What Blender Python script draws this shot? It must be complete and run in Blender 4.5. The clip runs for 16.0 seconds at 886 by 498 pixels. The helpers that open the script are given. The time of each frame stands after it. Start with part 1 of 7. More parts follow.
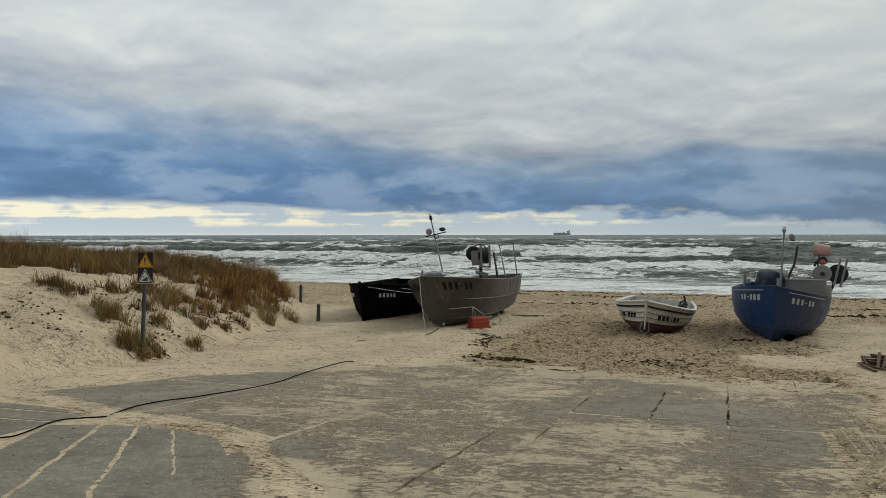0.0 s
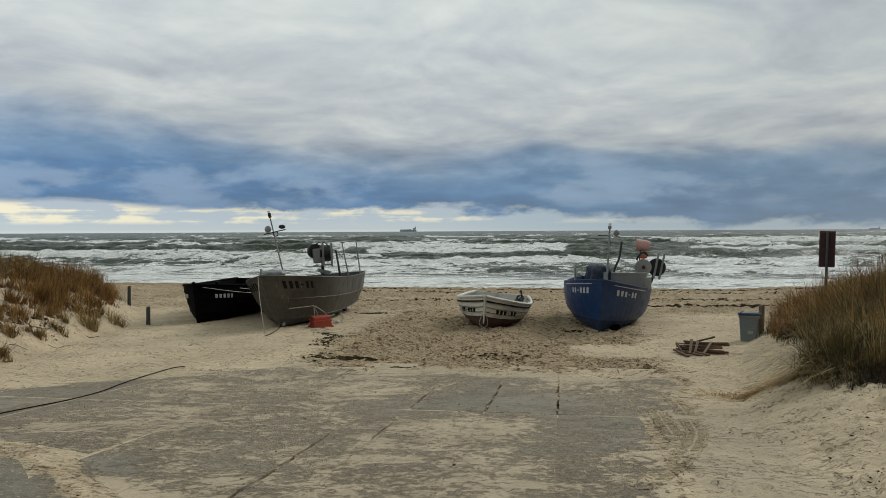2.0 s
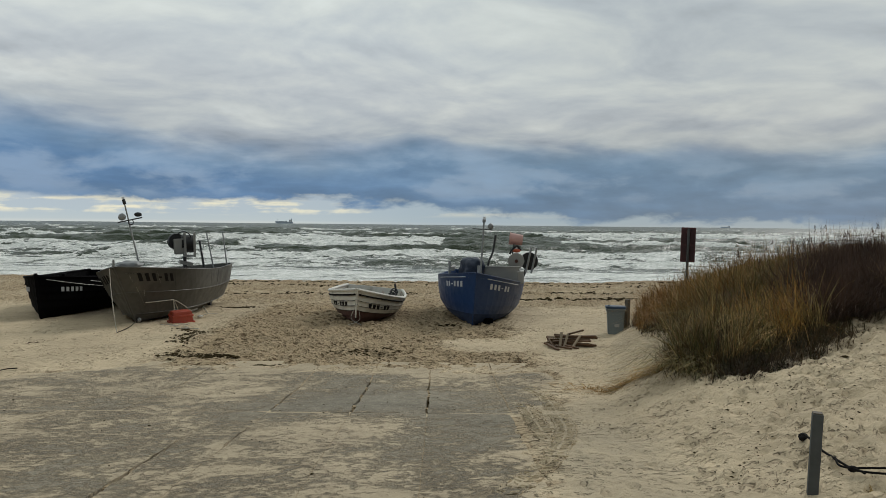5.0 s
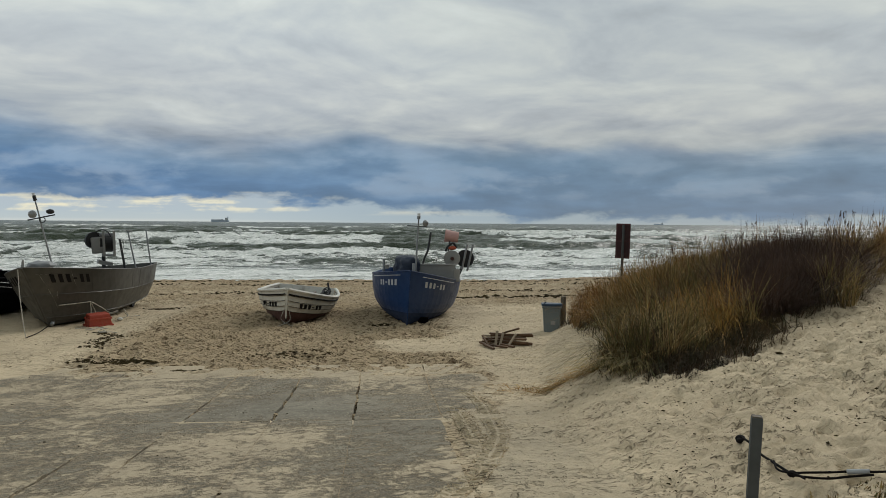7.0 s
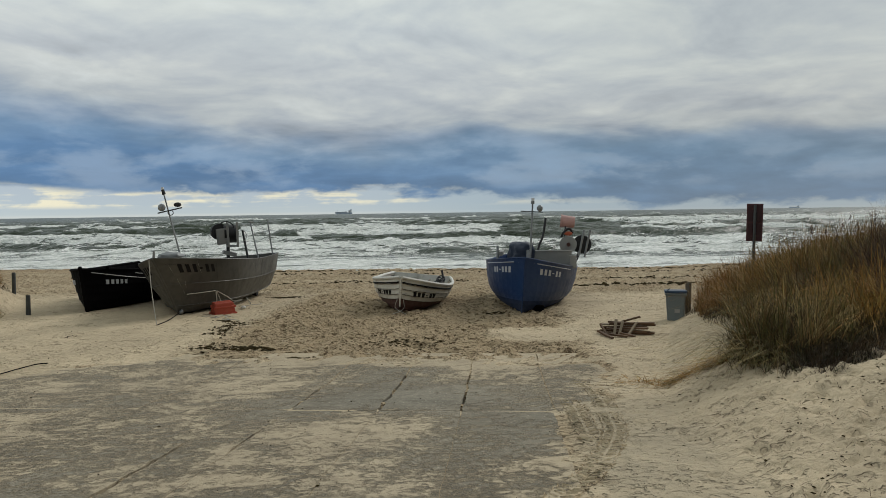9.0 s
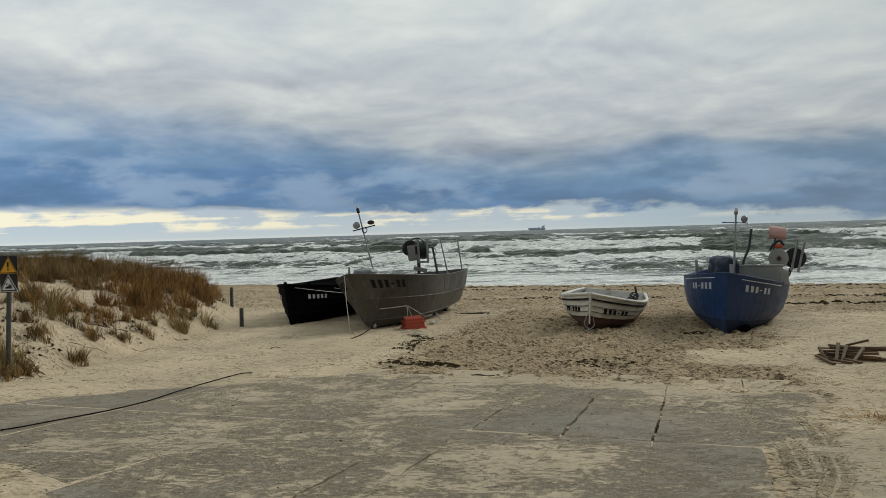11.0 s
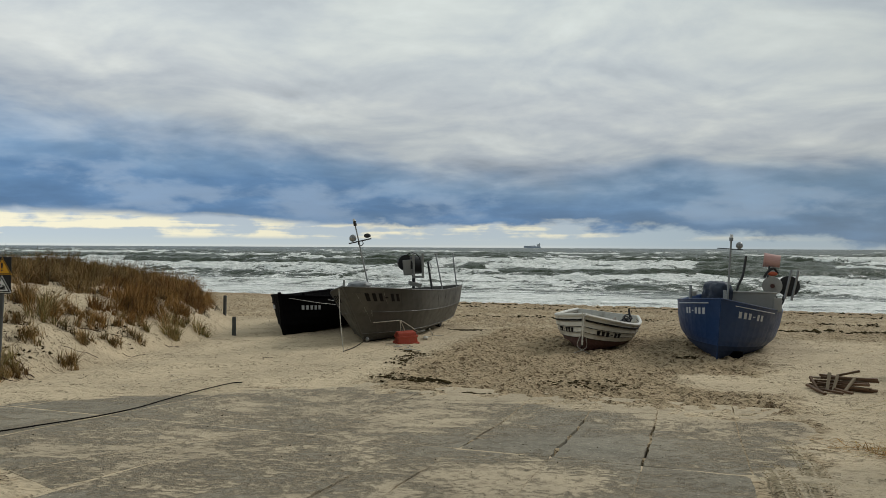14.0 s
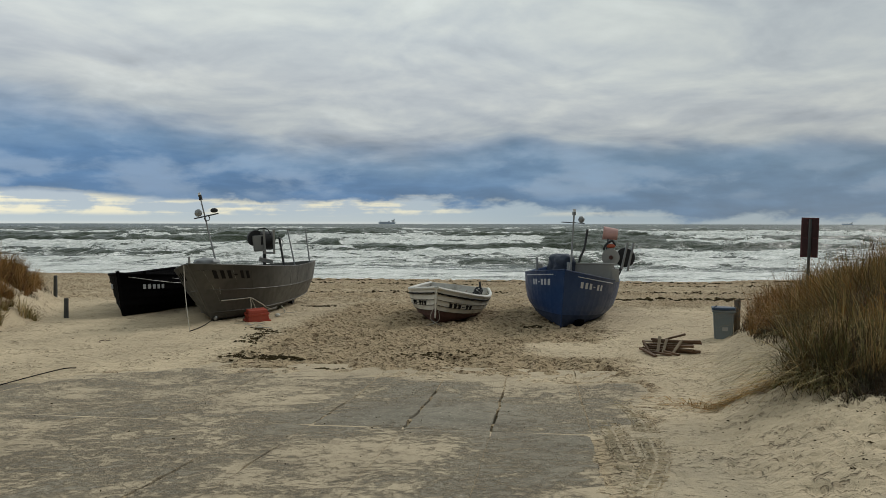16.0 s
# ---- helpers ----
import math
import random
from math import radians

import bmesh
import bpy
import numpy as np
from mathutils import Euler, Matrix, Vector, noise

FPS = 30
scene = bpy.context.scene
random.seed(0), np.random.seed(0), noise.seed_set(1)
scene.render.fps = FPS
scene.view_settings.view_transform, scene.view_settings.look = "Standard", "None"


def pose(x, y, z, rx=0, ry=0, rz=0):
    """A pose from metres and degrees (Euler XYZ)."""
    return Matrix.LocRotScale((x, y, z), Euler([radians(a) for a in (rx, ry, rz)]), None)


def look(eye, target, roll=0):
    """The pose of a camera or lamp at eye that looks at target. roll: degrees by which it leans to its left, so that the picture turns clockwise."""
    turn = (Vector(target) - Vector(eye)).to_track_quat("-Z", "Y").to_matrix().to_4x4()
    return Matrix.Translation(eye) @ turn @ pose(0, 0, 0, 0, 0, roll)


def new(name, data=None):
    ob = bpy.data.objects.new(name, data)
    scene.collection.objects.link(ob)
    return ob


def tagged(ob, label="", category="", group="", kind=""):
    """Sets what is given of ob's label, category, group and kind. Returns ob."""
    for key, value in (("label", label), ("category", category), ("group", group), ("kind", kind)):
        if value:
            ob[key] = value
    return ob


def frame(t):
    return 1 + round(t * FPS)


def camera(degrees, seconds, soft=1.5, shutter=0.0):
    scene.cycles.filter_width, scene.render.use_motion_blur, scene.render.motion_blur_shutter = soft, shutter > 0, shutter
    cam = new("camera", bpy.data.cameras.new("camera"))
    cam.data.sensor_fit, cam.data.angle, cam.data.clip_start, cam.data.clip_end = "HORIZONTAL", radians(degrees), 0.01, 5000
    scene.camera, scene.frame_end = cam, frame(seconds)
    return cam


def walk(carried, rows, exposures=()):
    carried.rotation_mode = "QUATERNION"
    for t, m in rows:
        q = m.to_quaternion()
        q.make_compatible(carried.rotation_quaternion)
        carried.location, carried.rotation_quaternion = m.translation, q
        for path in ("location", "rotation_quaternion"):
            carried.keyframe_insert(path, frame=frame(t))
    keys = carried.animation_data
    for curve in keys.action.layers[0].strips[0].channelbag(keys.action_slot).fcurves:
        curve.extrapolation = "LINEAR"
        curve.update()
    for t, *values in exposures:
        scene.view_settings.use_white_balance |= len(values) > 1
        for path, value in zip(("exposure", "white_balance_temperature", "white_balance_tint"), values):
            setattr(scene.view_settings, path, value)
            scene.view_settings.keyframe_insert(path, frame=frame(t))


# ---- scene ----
cam = camera(61.2, 16.0, soft=0.55)
PATH = [
    (0, (-0.6588, -0.0897, 2.2436), (-0.5557, 1.9073, 2.2051), -0.08),
    (0.5, (-0.6508, -0.0897, 2.2402), (-0.4302, 1.8975, 2.1934), -0.30),
    (1, (-0.6328, -0.0644, 2.2439), (-0.2863, 1.9047, 2.1930), -0.43),
    (1.5, (-0.6215, -0.0468, 2.2534), (-0.1763, 1.9023, 2.2013), -0.44),
    (2, (-0.5245, -0.0007, 2.2525), (-0.0195, 1.9339, 2.2043), -0.30),
    (2.5, (-0.4049, 0.0250, 2.2554), (0.1392, 1.9491, 2.2130), -0.06),
    (3, (-0.3465, 0.0298, 2.2625), (0.2366, 1.9424, 2.2190), 0.11),
    (3.5, (-0.3417, 0.0813, 2.2452), (0.2867, 1.9794, 2.1977), 0.47),
    (4, (-0.3478, 0.2376, 2.2454), (0.3399, 2.1149, 2.1939), 0.64),
    (4.5, (-0.3548, 0.3068, 2.2386), (0.3978, 2.1589, 2.1805), 0.61),
    (5, (-0.2833, 0.3927, 2.2189), (0.5285, 2.2194, 2.1536), 0.58),
    (5.2, (-0.2304, 0.4148, 2.2190), (0.5982, 2.2335, 2.1517), 0.49),
    (6.25, (-0.0986, 0.5872, 2.2044), (0.8348, 2.3543, 2.1372), 0.45),
    (7.3, (0.0363, 0.7586, 2.1857), (0.9924, 2.5141, 2.1157), 0.42),
    (7.5, (0.0381, 0.7867, 2.1698), (0.9882, 2.5452, 2.0998), 0.33),
    (8, (0.1313, 0.8605, 2.1479), (1.0132, 2.6539, 2.0715), -0.04),
    (8.5, (0.2591, 0.9357, 2.1448), (1.0285, 2.7795, 2.0545), -0.25),
    (8.7, (0.2678, 0.9645, 2.1376), (0.9963, 2.8254, 2.0406), -0.45),
    (11, (0.4828, 1.3409, 2.0969), (0.6497, 3.3335, 2.0526), -1.73),
    (11.5, (0.5039, 1.3617, 2.0878), (0.5443, 3.3612, 2.0728), -1.69),
    (12, (0.4717, 1.3724, 2.1028), (0.3939, 3.3709, 2.1149), -1.45),
    (12.5, (0.4255, 1.3805, 2.1155), (0.2608, 3.3735, 2.1451), -1.06),
    (13, (0.4111, 1.3626, 2.1233), (0.2732, 3.3575, 2.1586), -0.41),
    (13.5, (0.4540, 1.3372, 2.1135), (0.4615, 3.3371, 2.1343), -0.05),
    (14, (0.4701, 1.3245, 2.1214), (0.6504, 3.3164, 2.1164), 0.30),
    (14.5, (0.4799, 1.3576, 2.1163), (0.8124, 3.3295, 2.0860), 0.36),
    (15, (0.4931, 1.3713, 2.1007), (0.9398, 3.3201, 2.0495), 0.31),
    (15.5, (0.5038, 1.3684, 2.1098), (1.0181, 3.3001, 2.0444), 0.16),
    (16, (0.5087, 1.3669, 2.0928), (1.0679, 3.2859, 2.0249), 0.09),
]
walk(cam, [(t, look(eye, target, roll)) for t, eye, target, roll in PATH], exposures=((0.0, 0.02, 6330, 9),))

# ---- sky and light ----
SUN_ELEVATION, SUN_AZIMUTH = radians(34), radians(62)      # azimuth from +y towards +x


class Nodes:
    """Short way to build node trees."""

    def __init__(self, tree):
        self.tree = tree
        tree.nodes.clear()

    def add(self, kind, **values):
        node = self.tree.nodes.new(kind)
        if "operation" in values:
            node.operation = values["operation"]
        if "blend_type" in values:
            node.blend_type = values["blend_type"]
        if "data_type" in values:
            node.data_type = values["data_type"]
        if "sky_type" in values:
            node.sky_type = values["sky_type"]
        if "sun_disc" in values:
            node.sun_disc = values["sun_disc"]
        if "sun_elevation" in values:
            node.sun_elevation = values["sun_elevation"]
        if "sun_rotation" in values:
            node.sun_rotation = values["sun_rotation"]
        if "attribute_name" in values:
            node.attribute_name = values["attribute_name"]
        if "feature" in values:
            node.feature = values["feature"]
        if "interpolation_type" in values:
            node.interpolation_type = values["interpolation_type"]
        return node

    def link(self, a, b):
        self.tree.links.new(a, b)

    def put(self, socket, value):
        if isinstance(value, bpy.types.NodeSocket):
            self.link(value, socket)
        elif value is not None:
            socket.default_value = value

    def math(self, op, a, b=None, c=None, clamp=False):
        n = self.add("ShaderNodeMath", operation=op)
        n.use_clamp = clamp
        for k, v in enumerate((a, b, c)):
            self.put(n.inputs[k], v)
        return n.outputs[0]

    def xyz(self, x, y, z):
        n = self.add("ShaderNodeCombineXYZ")
        for k, v in enumerate((x, y, z)):
            self.put(n.inputs[k], v)
        return n.outputs[0]

    def split(self, v):
        n = self.add("ShaderNodeSeparateXYZ")
        self.link(v, n.inputs[0])
        return n.outputs

    def scale(self, v, by):
        n = self.add("ShaderNodeVectorMath", operation="MULTIPLY")
        self.link(v, n.inputs[0])
        n.inputs[1].default_value = by
        return n.outputs[0]

    def noise(self, v, scale, detail=4.0, rough=0.55, distort=0.0, out=0):
        n = self.add("ShaderNodeTexNoise")
        if v is not None:
            self.link(v, n.inputs["Vector"])
        n.inputs["Scale"].default_value = scale
        n.inputs["Detail"].default_value = detail
        n.inputs["Roughness"].default_value = rough
        n.inputs["Distortion"].default_value = distort
        return n.outputs[out]

    def step(self, v, lo, hi, to0=0.0, to1=1.0):
        n = self.add("ShaderNodeMapRange", interpolation_type="SMOOTHSTEP")
        self.put(n.inputs["Value"], v)
        for k, x in (("From Min", lo), ("From Max", hi), ("To Min", to0), ("To Max", to1)):
            self.put(n.inputs[k], x)
        return n.outputs[0]

    def mix(self, f, a, b, blend="MIX"):
        n = self.add("ShaderNodeMix", data_type="RGBA", blend_type=blend)
        self.put(n.inputs[0], f)
        for k, v in ((6, a), (7, b)):
            self.put(n.inputs[k], (*v, 1.0) if isinstance(v, tuple) and len(v) == 3 else v)
        return n.outputs[2]

    def ramp(self, f, stops):
        n = self.add("ShaderNodeValToRGB")
        self.put(n.inputs[0], f)
        e = n.color_ramp.elements
        while len(e) < len(stops):
            e.new(0.5)
        for el, (p, c) in zip(e, stops):
            el.position, el.color = p, (*c, 1.0)
        return n.outputs[0]


def build_sky():
    world = bpy.data.worlds.new("overcast_sky")
    scene.world = world
    world.use_nodes = True
    N = Nodes(world.node_tree)
    way = N.add("ShaderNodeTexCoord").outputs["Generated"]
    x, y, z = N.split(way)
    az = N.math("ARCTAN2", x, y)                                      # radians from +y to the right
    el = N.math("ARCSINE", N.math("MINIMUM", N.math("MAXIMUM", z, -1.0), 1.0))
    deg = N.math("MULTIPLY", el, 57.2958)
    azd = N.math("MULTIPLY", az, 57.2958)

    clear = N.add("ShaderNodeTexSky", sky_type="NISHITA", sun_disc=False, sun_elevation=SUN_ELEVATION,
                  sun_rotation=SUN_AZIMUTH)
    clear_sky = N.mix(1.0, clear.outputs[0], (0.075, 0.075, 0.075), "MULTIPLY")

    # one flat layer of cloud seen from below: its forms draw out into streaks towards the horizon
    flat_way = N.xyz(x, y, 0.0)

    def ceiling(lift, stretch, shift):
        n = N.add("ShaderNodeVectorMath", operation="DIVIDE")
        N.link(flat_way, n.inputs[0])
        h = N.math("ADD", N.math("MAXIMUM", z, 0.0), 0.150 + lift)
        N.link(N.xyz(h, h, h), n.inputs[1])
        m = N.add("ShaderNodeVectorMath", operation="MULTIPLY_ADD")
        N.link(n.outputs[0], m.inputs[0])
        m.inputs[1].default_value, m.inputs[2].default_value = stretch, shift
        return m.outputs[0]

    def off(n, k):
        return N.math("MULTIPLY", N.math("SUBTRACT", n, 0.5), k)

    def layer(a, e, z, detail, rough, distort):
        return N.noise(N.xyz(N.math("MULTIPLY", azd, a), N.math("MULTIPLY", deg, e), z), 1.0, detail, rough, distort)

    plan = ceiling(0.0, (1.0, 1.0, 1.0), (0.0, 0.0, 0.0))
    n_wide = N.noise(plan, 0.62, 5.0, 0.50, 0.30)
    n_roll = N.noise(ceiling(0.0, (1.0, 1.0, 1.0), (3.3, 7.1, 2.0)), 1.75, 7.0, 0.52, 0.35)
    n_roll_up = N.noise(ceiling(0.016, (1.0, 1.0, 1.0), (3.3, 7.1, 2.0)), 1.75, 7.0, 0.52, 0.35)
    n_tuft = N.noise(ceiling(0.0, (1.0, 1.0, 1.0), (9.0, 1.0, 5.0)), 4.6, 6.0, 0.56, 0.4)
    n_puff = layer(0.36, 0.80, 7.7, 6.0, 0.55, 0.25)
    n_heap = layer(0.13, 0.42, 4.1, 5.0, 0.50, 0.25)
    n_bank = layer(0.055, 0.16, 12.3, 5.0, 0.50, 0.2)
    n_streak = layer(0.075, 1.35, 2.2, 5.0, 0.52, 0.2)

    # the bright gap above the horizon, deeper on the left, and the heaped cloud tops in it
    tilt = N.math("ADD", N.step(azd, -26.0, 6.0, 0.0, 0.75), N.step(azd, 14.0, 36.0, 0.0, 1.25))
    gap_e = N.math("ADD", N.math("ADD", deg, tilt), N.math("MULTIPLY", N.math("ADD", off(n_heap, 2.0), off(n_puff, 2.3)), N.step(azd, -12.0, 4.0, 0.40, 1.0)))
    warm = N.step(azd, 2.0, 34.0, 1.0, 0.35)
    streak = N.math("MULTIPLY", N.step(N.math("ADD", N.math("MULTIPLY", n_streak, 0.6), N.math("MULTIPLY", n_puff, 0.4)), 0.46, 0.56), warm)
    haze = N.ramp(N.math("DIVIDE", deg, 4.0), [(0.0, (0.60, 0.63, 0.60)), (0.05, (0.50, 0.56, 0.57)), (0.20, (0.46, 0.53, 0.57)), (0.60, (0.43, 0.49, 0.55))])
    haze = N.mix(N.step(azd, 8.0, 26.0, 0.0, 0.60), haze, (0.33, 0.43, 0.50))
    gap = N.mix(N.math("MULTIPLY", streak, N.math("MULTIPLY", N.step(deg, 0.45, 0.85), N.step(deg, 1.9, 3.0, 1.0, 0.35))), haze, (0.86, 0.80, 0.60))
    # the cloud base behind: blue-grey low down under a sloping edge, pale grey above
    edge = N.math("ADD", N.step(azd, -34.0, 14.0, 9.4, 6.1), N.step(azd, 14.0, 50.0, 0.0, -0.9))
    q = N.math("ADD", N.math("DIVIDE", deg, edge), N.math("ADD", off(n_bank, 0.85), N.math("ADD", off(n_roll, 0.50), off(n_heap, 0.30))))
    mass = N.ramp(N.math("DIVIDE", q, 3.0), [
        (0.00, (0.143, 0.240, 0.378)), (0.11, (0.098, 0.190, 0.340)), (0.18, (0.115, 0.216, 0.375)), (0.24, (0.172, 0.271, 0.405)),
        (0.30, (0.280, 0.345, 0.430)), (0.37, (0.425, 0.455, 0.475)), (0.50, (0.57, 0.59, 0.58)), (0.70, (0.61, 0.64, 0.625)), (1.0, (0.62, 0.66, 0.645))])
    dull = N.step(azd, 2.0, 42.0, 0.0, 0.62)
    mass = N.mix(N.math("MULTIPLY", dull, N.step(q, 0.75, 1.25, 1.0, 0.0)), mass, (0.172, 0.278, 0.395))
    # rolls of the layer: lit crowns, duller undersides
    relief = N.math("SUBTRACT", n_roll, n_roll_up)
    tone = N.math("ADD", N.math("ADD", 1.0, off(n_wide, 0.46)), N.math("ADD", off(n_roll, 0.56), N.math("MULTIPLY", relief, 0.55)))
    tone = N.math("ADD", tone, off(n_tuft, 0.26))
    tone = N.math("MINIMUM", N.math("MAXIMUM", tone, 0.66), 1.20)
    warmth = N.step(tone, 0.85, 1.12)
    tint = N.mix(warmth, (0.965, 0.985, 1.03), (1.01, 1.0, 0.965))
    mass = N.mix(N.step(q, 0.70, 1.10), mass, N.mix(1.0, mass, N.mix(1.0, tint, N.xyz(tone, tone, tone), "MULTIPLY"), "MULTIPLY"))
    low_tone = N.math("ADD", N.math("ADD", 1.0, off(n_heap, 0.75)), N.math("ADD", off(n_roll, 0.6), off(n_puff, 0.35)))
    mass = N.mix(N.step(q, 0.80, 1.15, 1.0, 0.0), mass, N.mix(1.0, mass, N.xyz(low_tone, low_tone, low_tone), "MULTIPLY"))
    # paler wisps in front of the blue
    wisp = N.math("MULTIPLY", N.step(N.math("ADD", N.math("MULTIPLY", n_puff, 0.30), N.math("MULTIPLY", n_heap, 0.70)), 0.47, 0.60), N.step(deg, 1.2, 2.6))
    wisp = N.math("MULTIPLY", wisp, N.step(q, 0.5, 1.0, 1.0, 0.0))
    mass = N.mix(N.math("MULTIPLY", wisp, 0.42), mass, (0.36, 0.43, 0.51))
    clouds = N.mix(N.step(gap_e, 2.05, 2.75), gap, mass)
    # overcast: brighter overhead, duller towards the land
    zenith = N.math("MULTIPLY", N.step(deg, 22.0, 70.0, 1.0, 0.95), N.math("MULTIPLY", N.step(y, -0.9, 0.35, 0.50, 1.0), N.math("MULTIPLY", N.step(azd, 12.0, 45.0, 1.0, 0.82), N.step(azd, -32.0, 4.0, 1.16, 1.0))))
    clouds = N.mix(1.0, clouds, N.xyz(zenith, zenith, zenith), "MULTIPLY")
    seen = N.mix(0.06, clouds, clear_sky)
    below = N.step(deg, -1.5, -0.2)
    seen = N.mix(below, (0.16, 0.15, 0.12), seen)
    back = N.add("ShaderNodeBackground")
    N.link(seen, back.inputs[0])
    back.inputs[1].default_value = 1.0
    out = N.add("ShaderNodeOutputWorld")
    N.link(back.outputs[0], out.inputs[0])


build_sky()
sun = new("sun", bpy.data.lights.new("sun", "SUN"))
sun.data.energy, sun.data.angle, sun.data.color = 1.5, radians(26), (1.0, 0.96, 0.90)
sun.matrix_world = look((0, 0, 0), (-math.sin(SUN_AZIMUTH) * math.cos(SUN_ELEVATION),
                                    -math.cos(SUN_AZIMUTH) * math.cos(SUN_ELEVATION), -math.sin(SUN_ELEVATION)))


# ---- materials ----
def material(name):
    m = bpy.data.materials.new(name)
    m.use_nodes = True
    N = Nodes(m.node_tree)
    shader = N.add("ShaderNodeBsdfPrincipled")
    out = N.add("ShaderNodeOutputMaterial")
    N.link(shader.outputs[0], out.inputs[0])
    return m, N, shader


def place(N):
    return N.add("ShaderNodeNewGeometry").outputs["Position"]


def object_place(N):
    return N.add("ShaderNodeTexCoord").outputs["Object"]


def bump(N, shader, height, depth, strength=1.0):
    b = N.add("ShaderNodeBump")
    b.inputs["Strength"].default_value = strength
    b.inputs["Distance"].default_value = depth
    N.link(height, b.inputs["Height"])
    N.link(b.outputs[0], shader.inputs["Normal"])


def plain(name, colour, rough=0.6, metal=0.0, vary=0.25, grain=14.0, dirt=None, dirt_amount=0.0, relief=0.002, spec=0.4):
    """A surface with two scales of variation, some dirt and a fine relief."""
    m, N, sh = material(name)
    v = object_place(N)
    big, small = N.noise(v, grain * 0.12, 4.0), N.noise(v, grain, 5.0, 0.6)
    dark = tuple(c * (1 - vary) for c in colour)
    light = tuple(min(1.0, c * (1 + vary * 0.7)) for c in colour)
    col = N.mix(N.step(big, 0.3, 0.7), dark, light)
    col = N.mix(N.math("MULTIPLY", N.step(small, 0.45, 0.75), vary), col, dark)
    if dirt:
        spots = N.step(N.noise(v, grain * 0.35, 6.0, 0.65), 0.62 - 0.3 * dirt_amount, 0.75)
        col = N.mix(N.math("MULTIPLY", spots, min(1.0, 0.4 + dirt_amount)), col, dirt)
    N.link(col, sh.inputs["Base Color"])
    N.link(N.step(small, 0.2, 0.8, max(0.05, rough - 0.12), min(1.0, rough + 0.12)), sh.inputs["Roughness"])
    sh.inputs["Metallic"].default_value = metal
    sh.inputs["Specular IOR Level"].default_value = spec
    bump(N, sh, small, relief)
    return m


SAND_DRY, SAND_DAMP = (0.560, 0.455, 0.305), (0.39, 0.292, 0.172)


def sand_colour(N, v):
    """Quartz sand: pale and dark drifts, grain, specks of shell and weed."""
    drift, mid = N.noise(v, 0.55, 5.0, 0.55, 0.4), N.noise(v, 6.0, 5.0, 0.6)
    grain = N.noise(v, 190.0, 2.0, 0.7)
    col = N.mix(N.step(drift, 0.32, 0.70), tuple(c * 0.86 for c in SAND_DRY), tuple(c * 1.08 for c in SAND_DRY))
    col = N.mix(N.step(mid, 0.52, 0.80, 0.0, 0.35), col, tuple(c * 0.70 for c in SAND_DRY))
    col = N.mix(N.step(grain, 0.55, 0.85, 0.0, 0.45), col, (0.30, 0.23, 0.15))
    return col, mid, grain


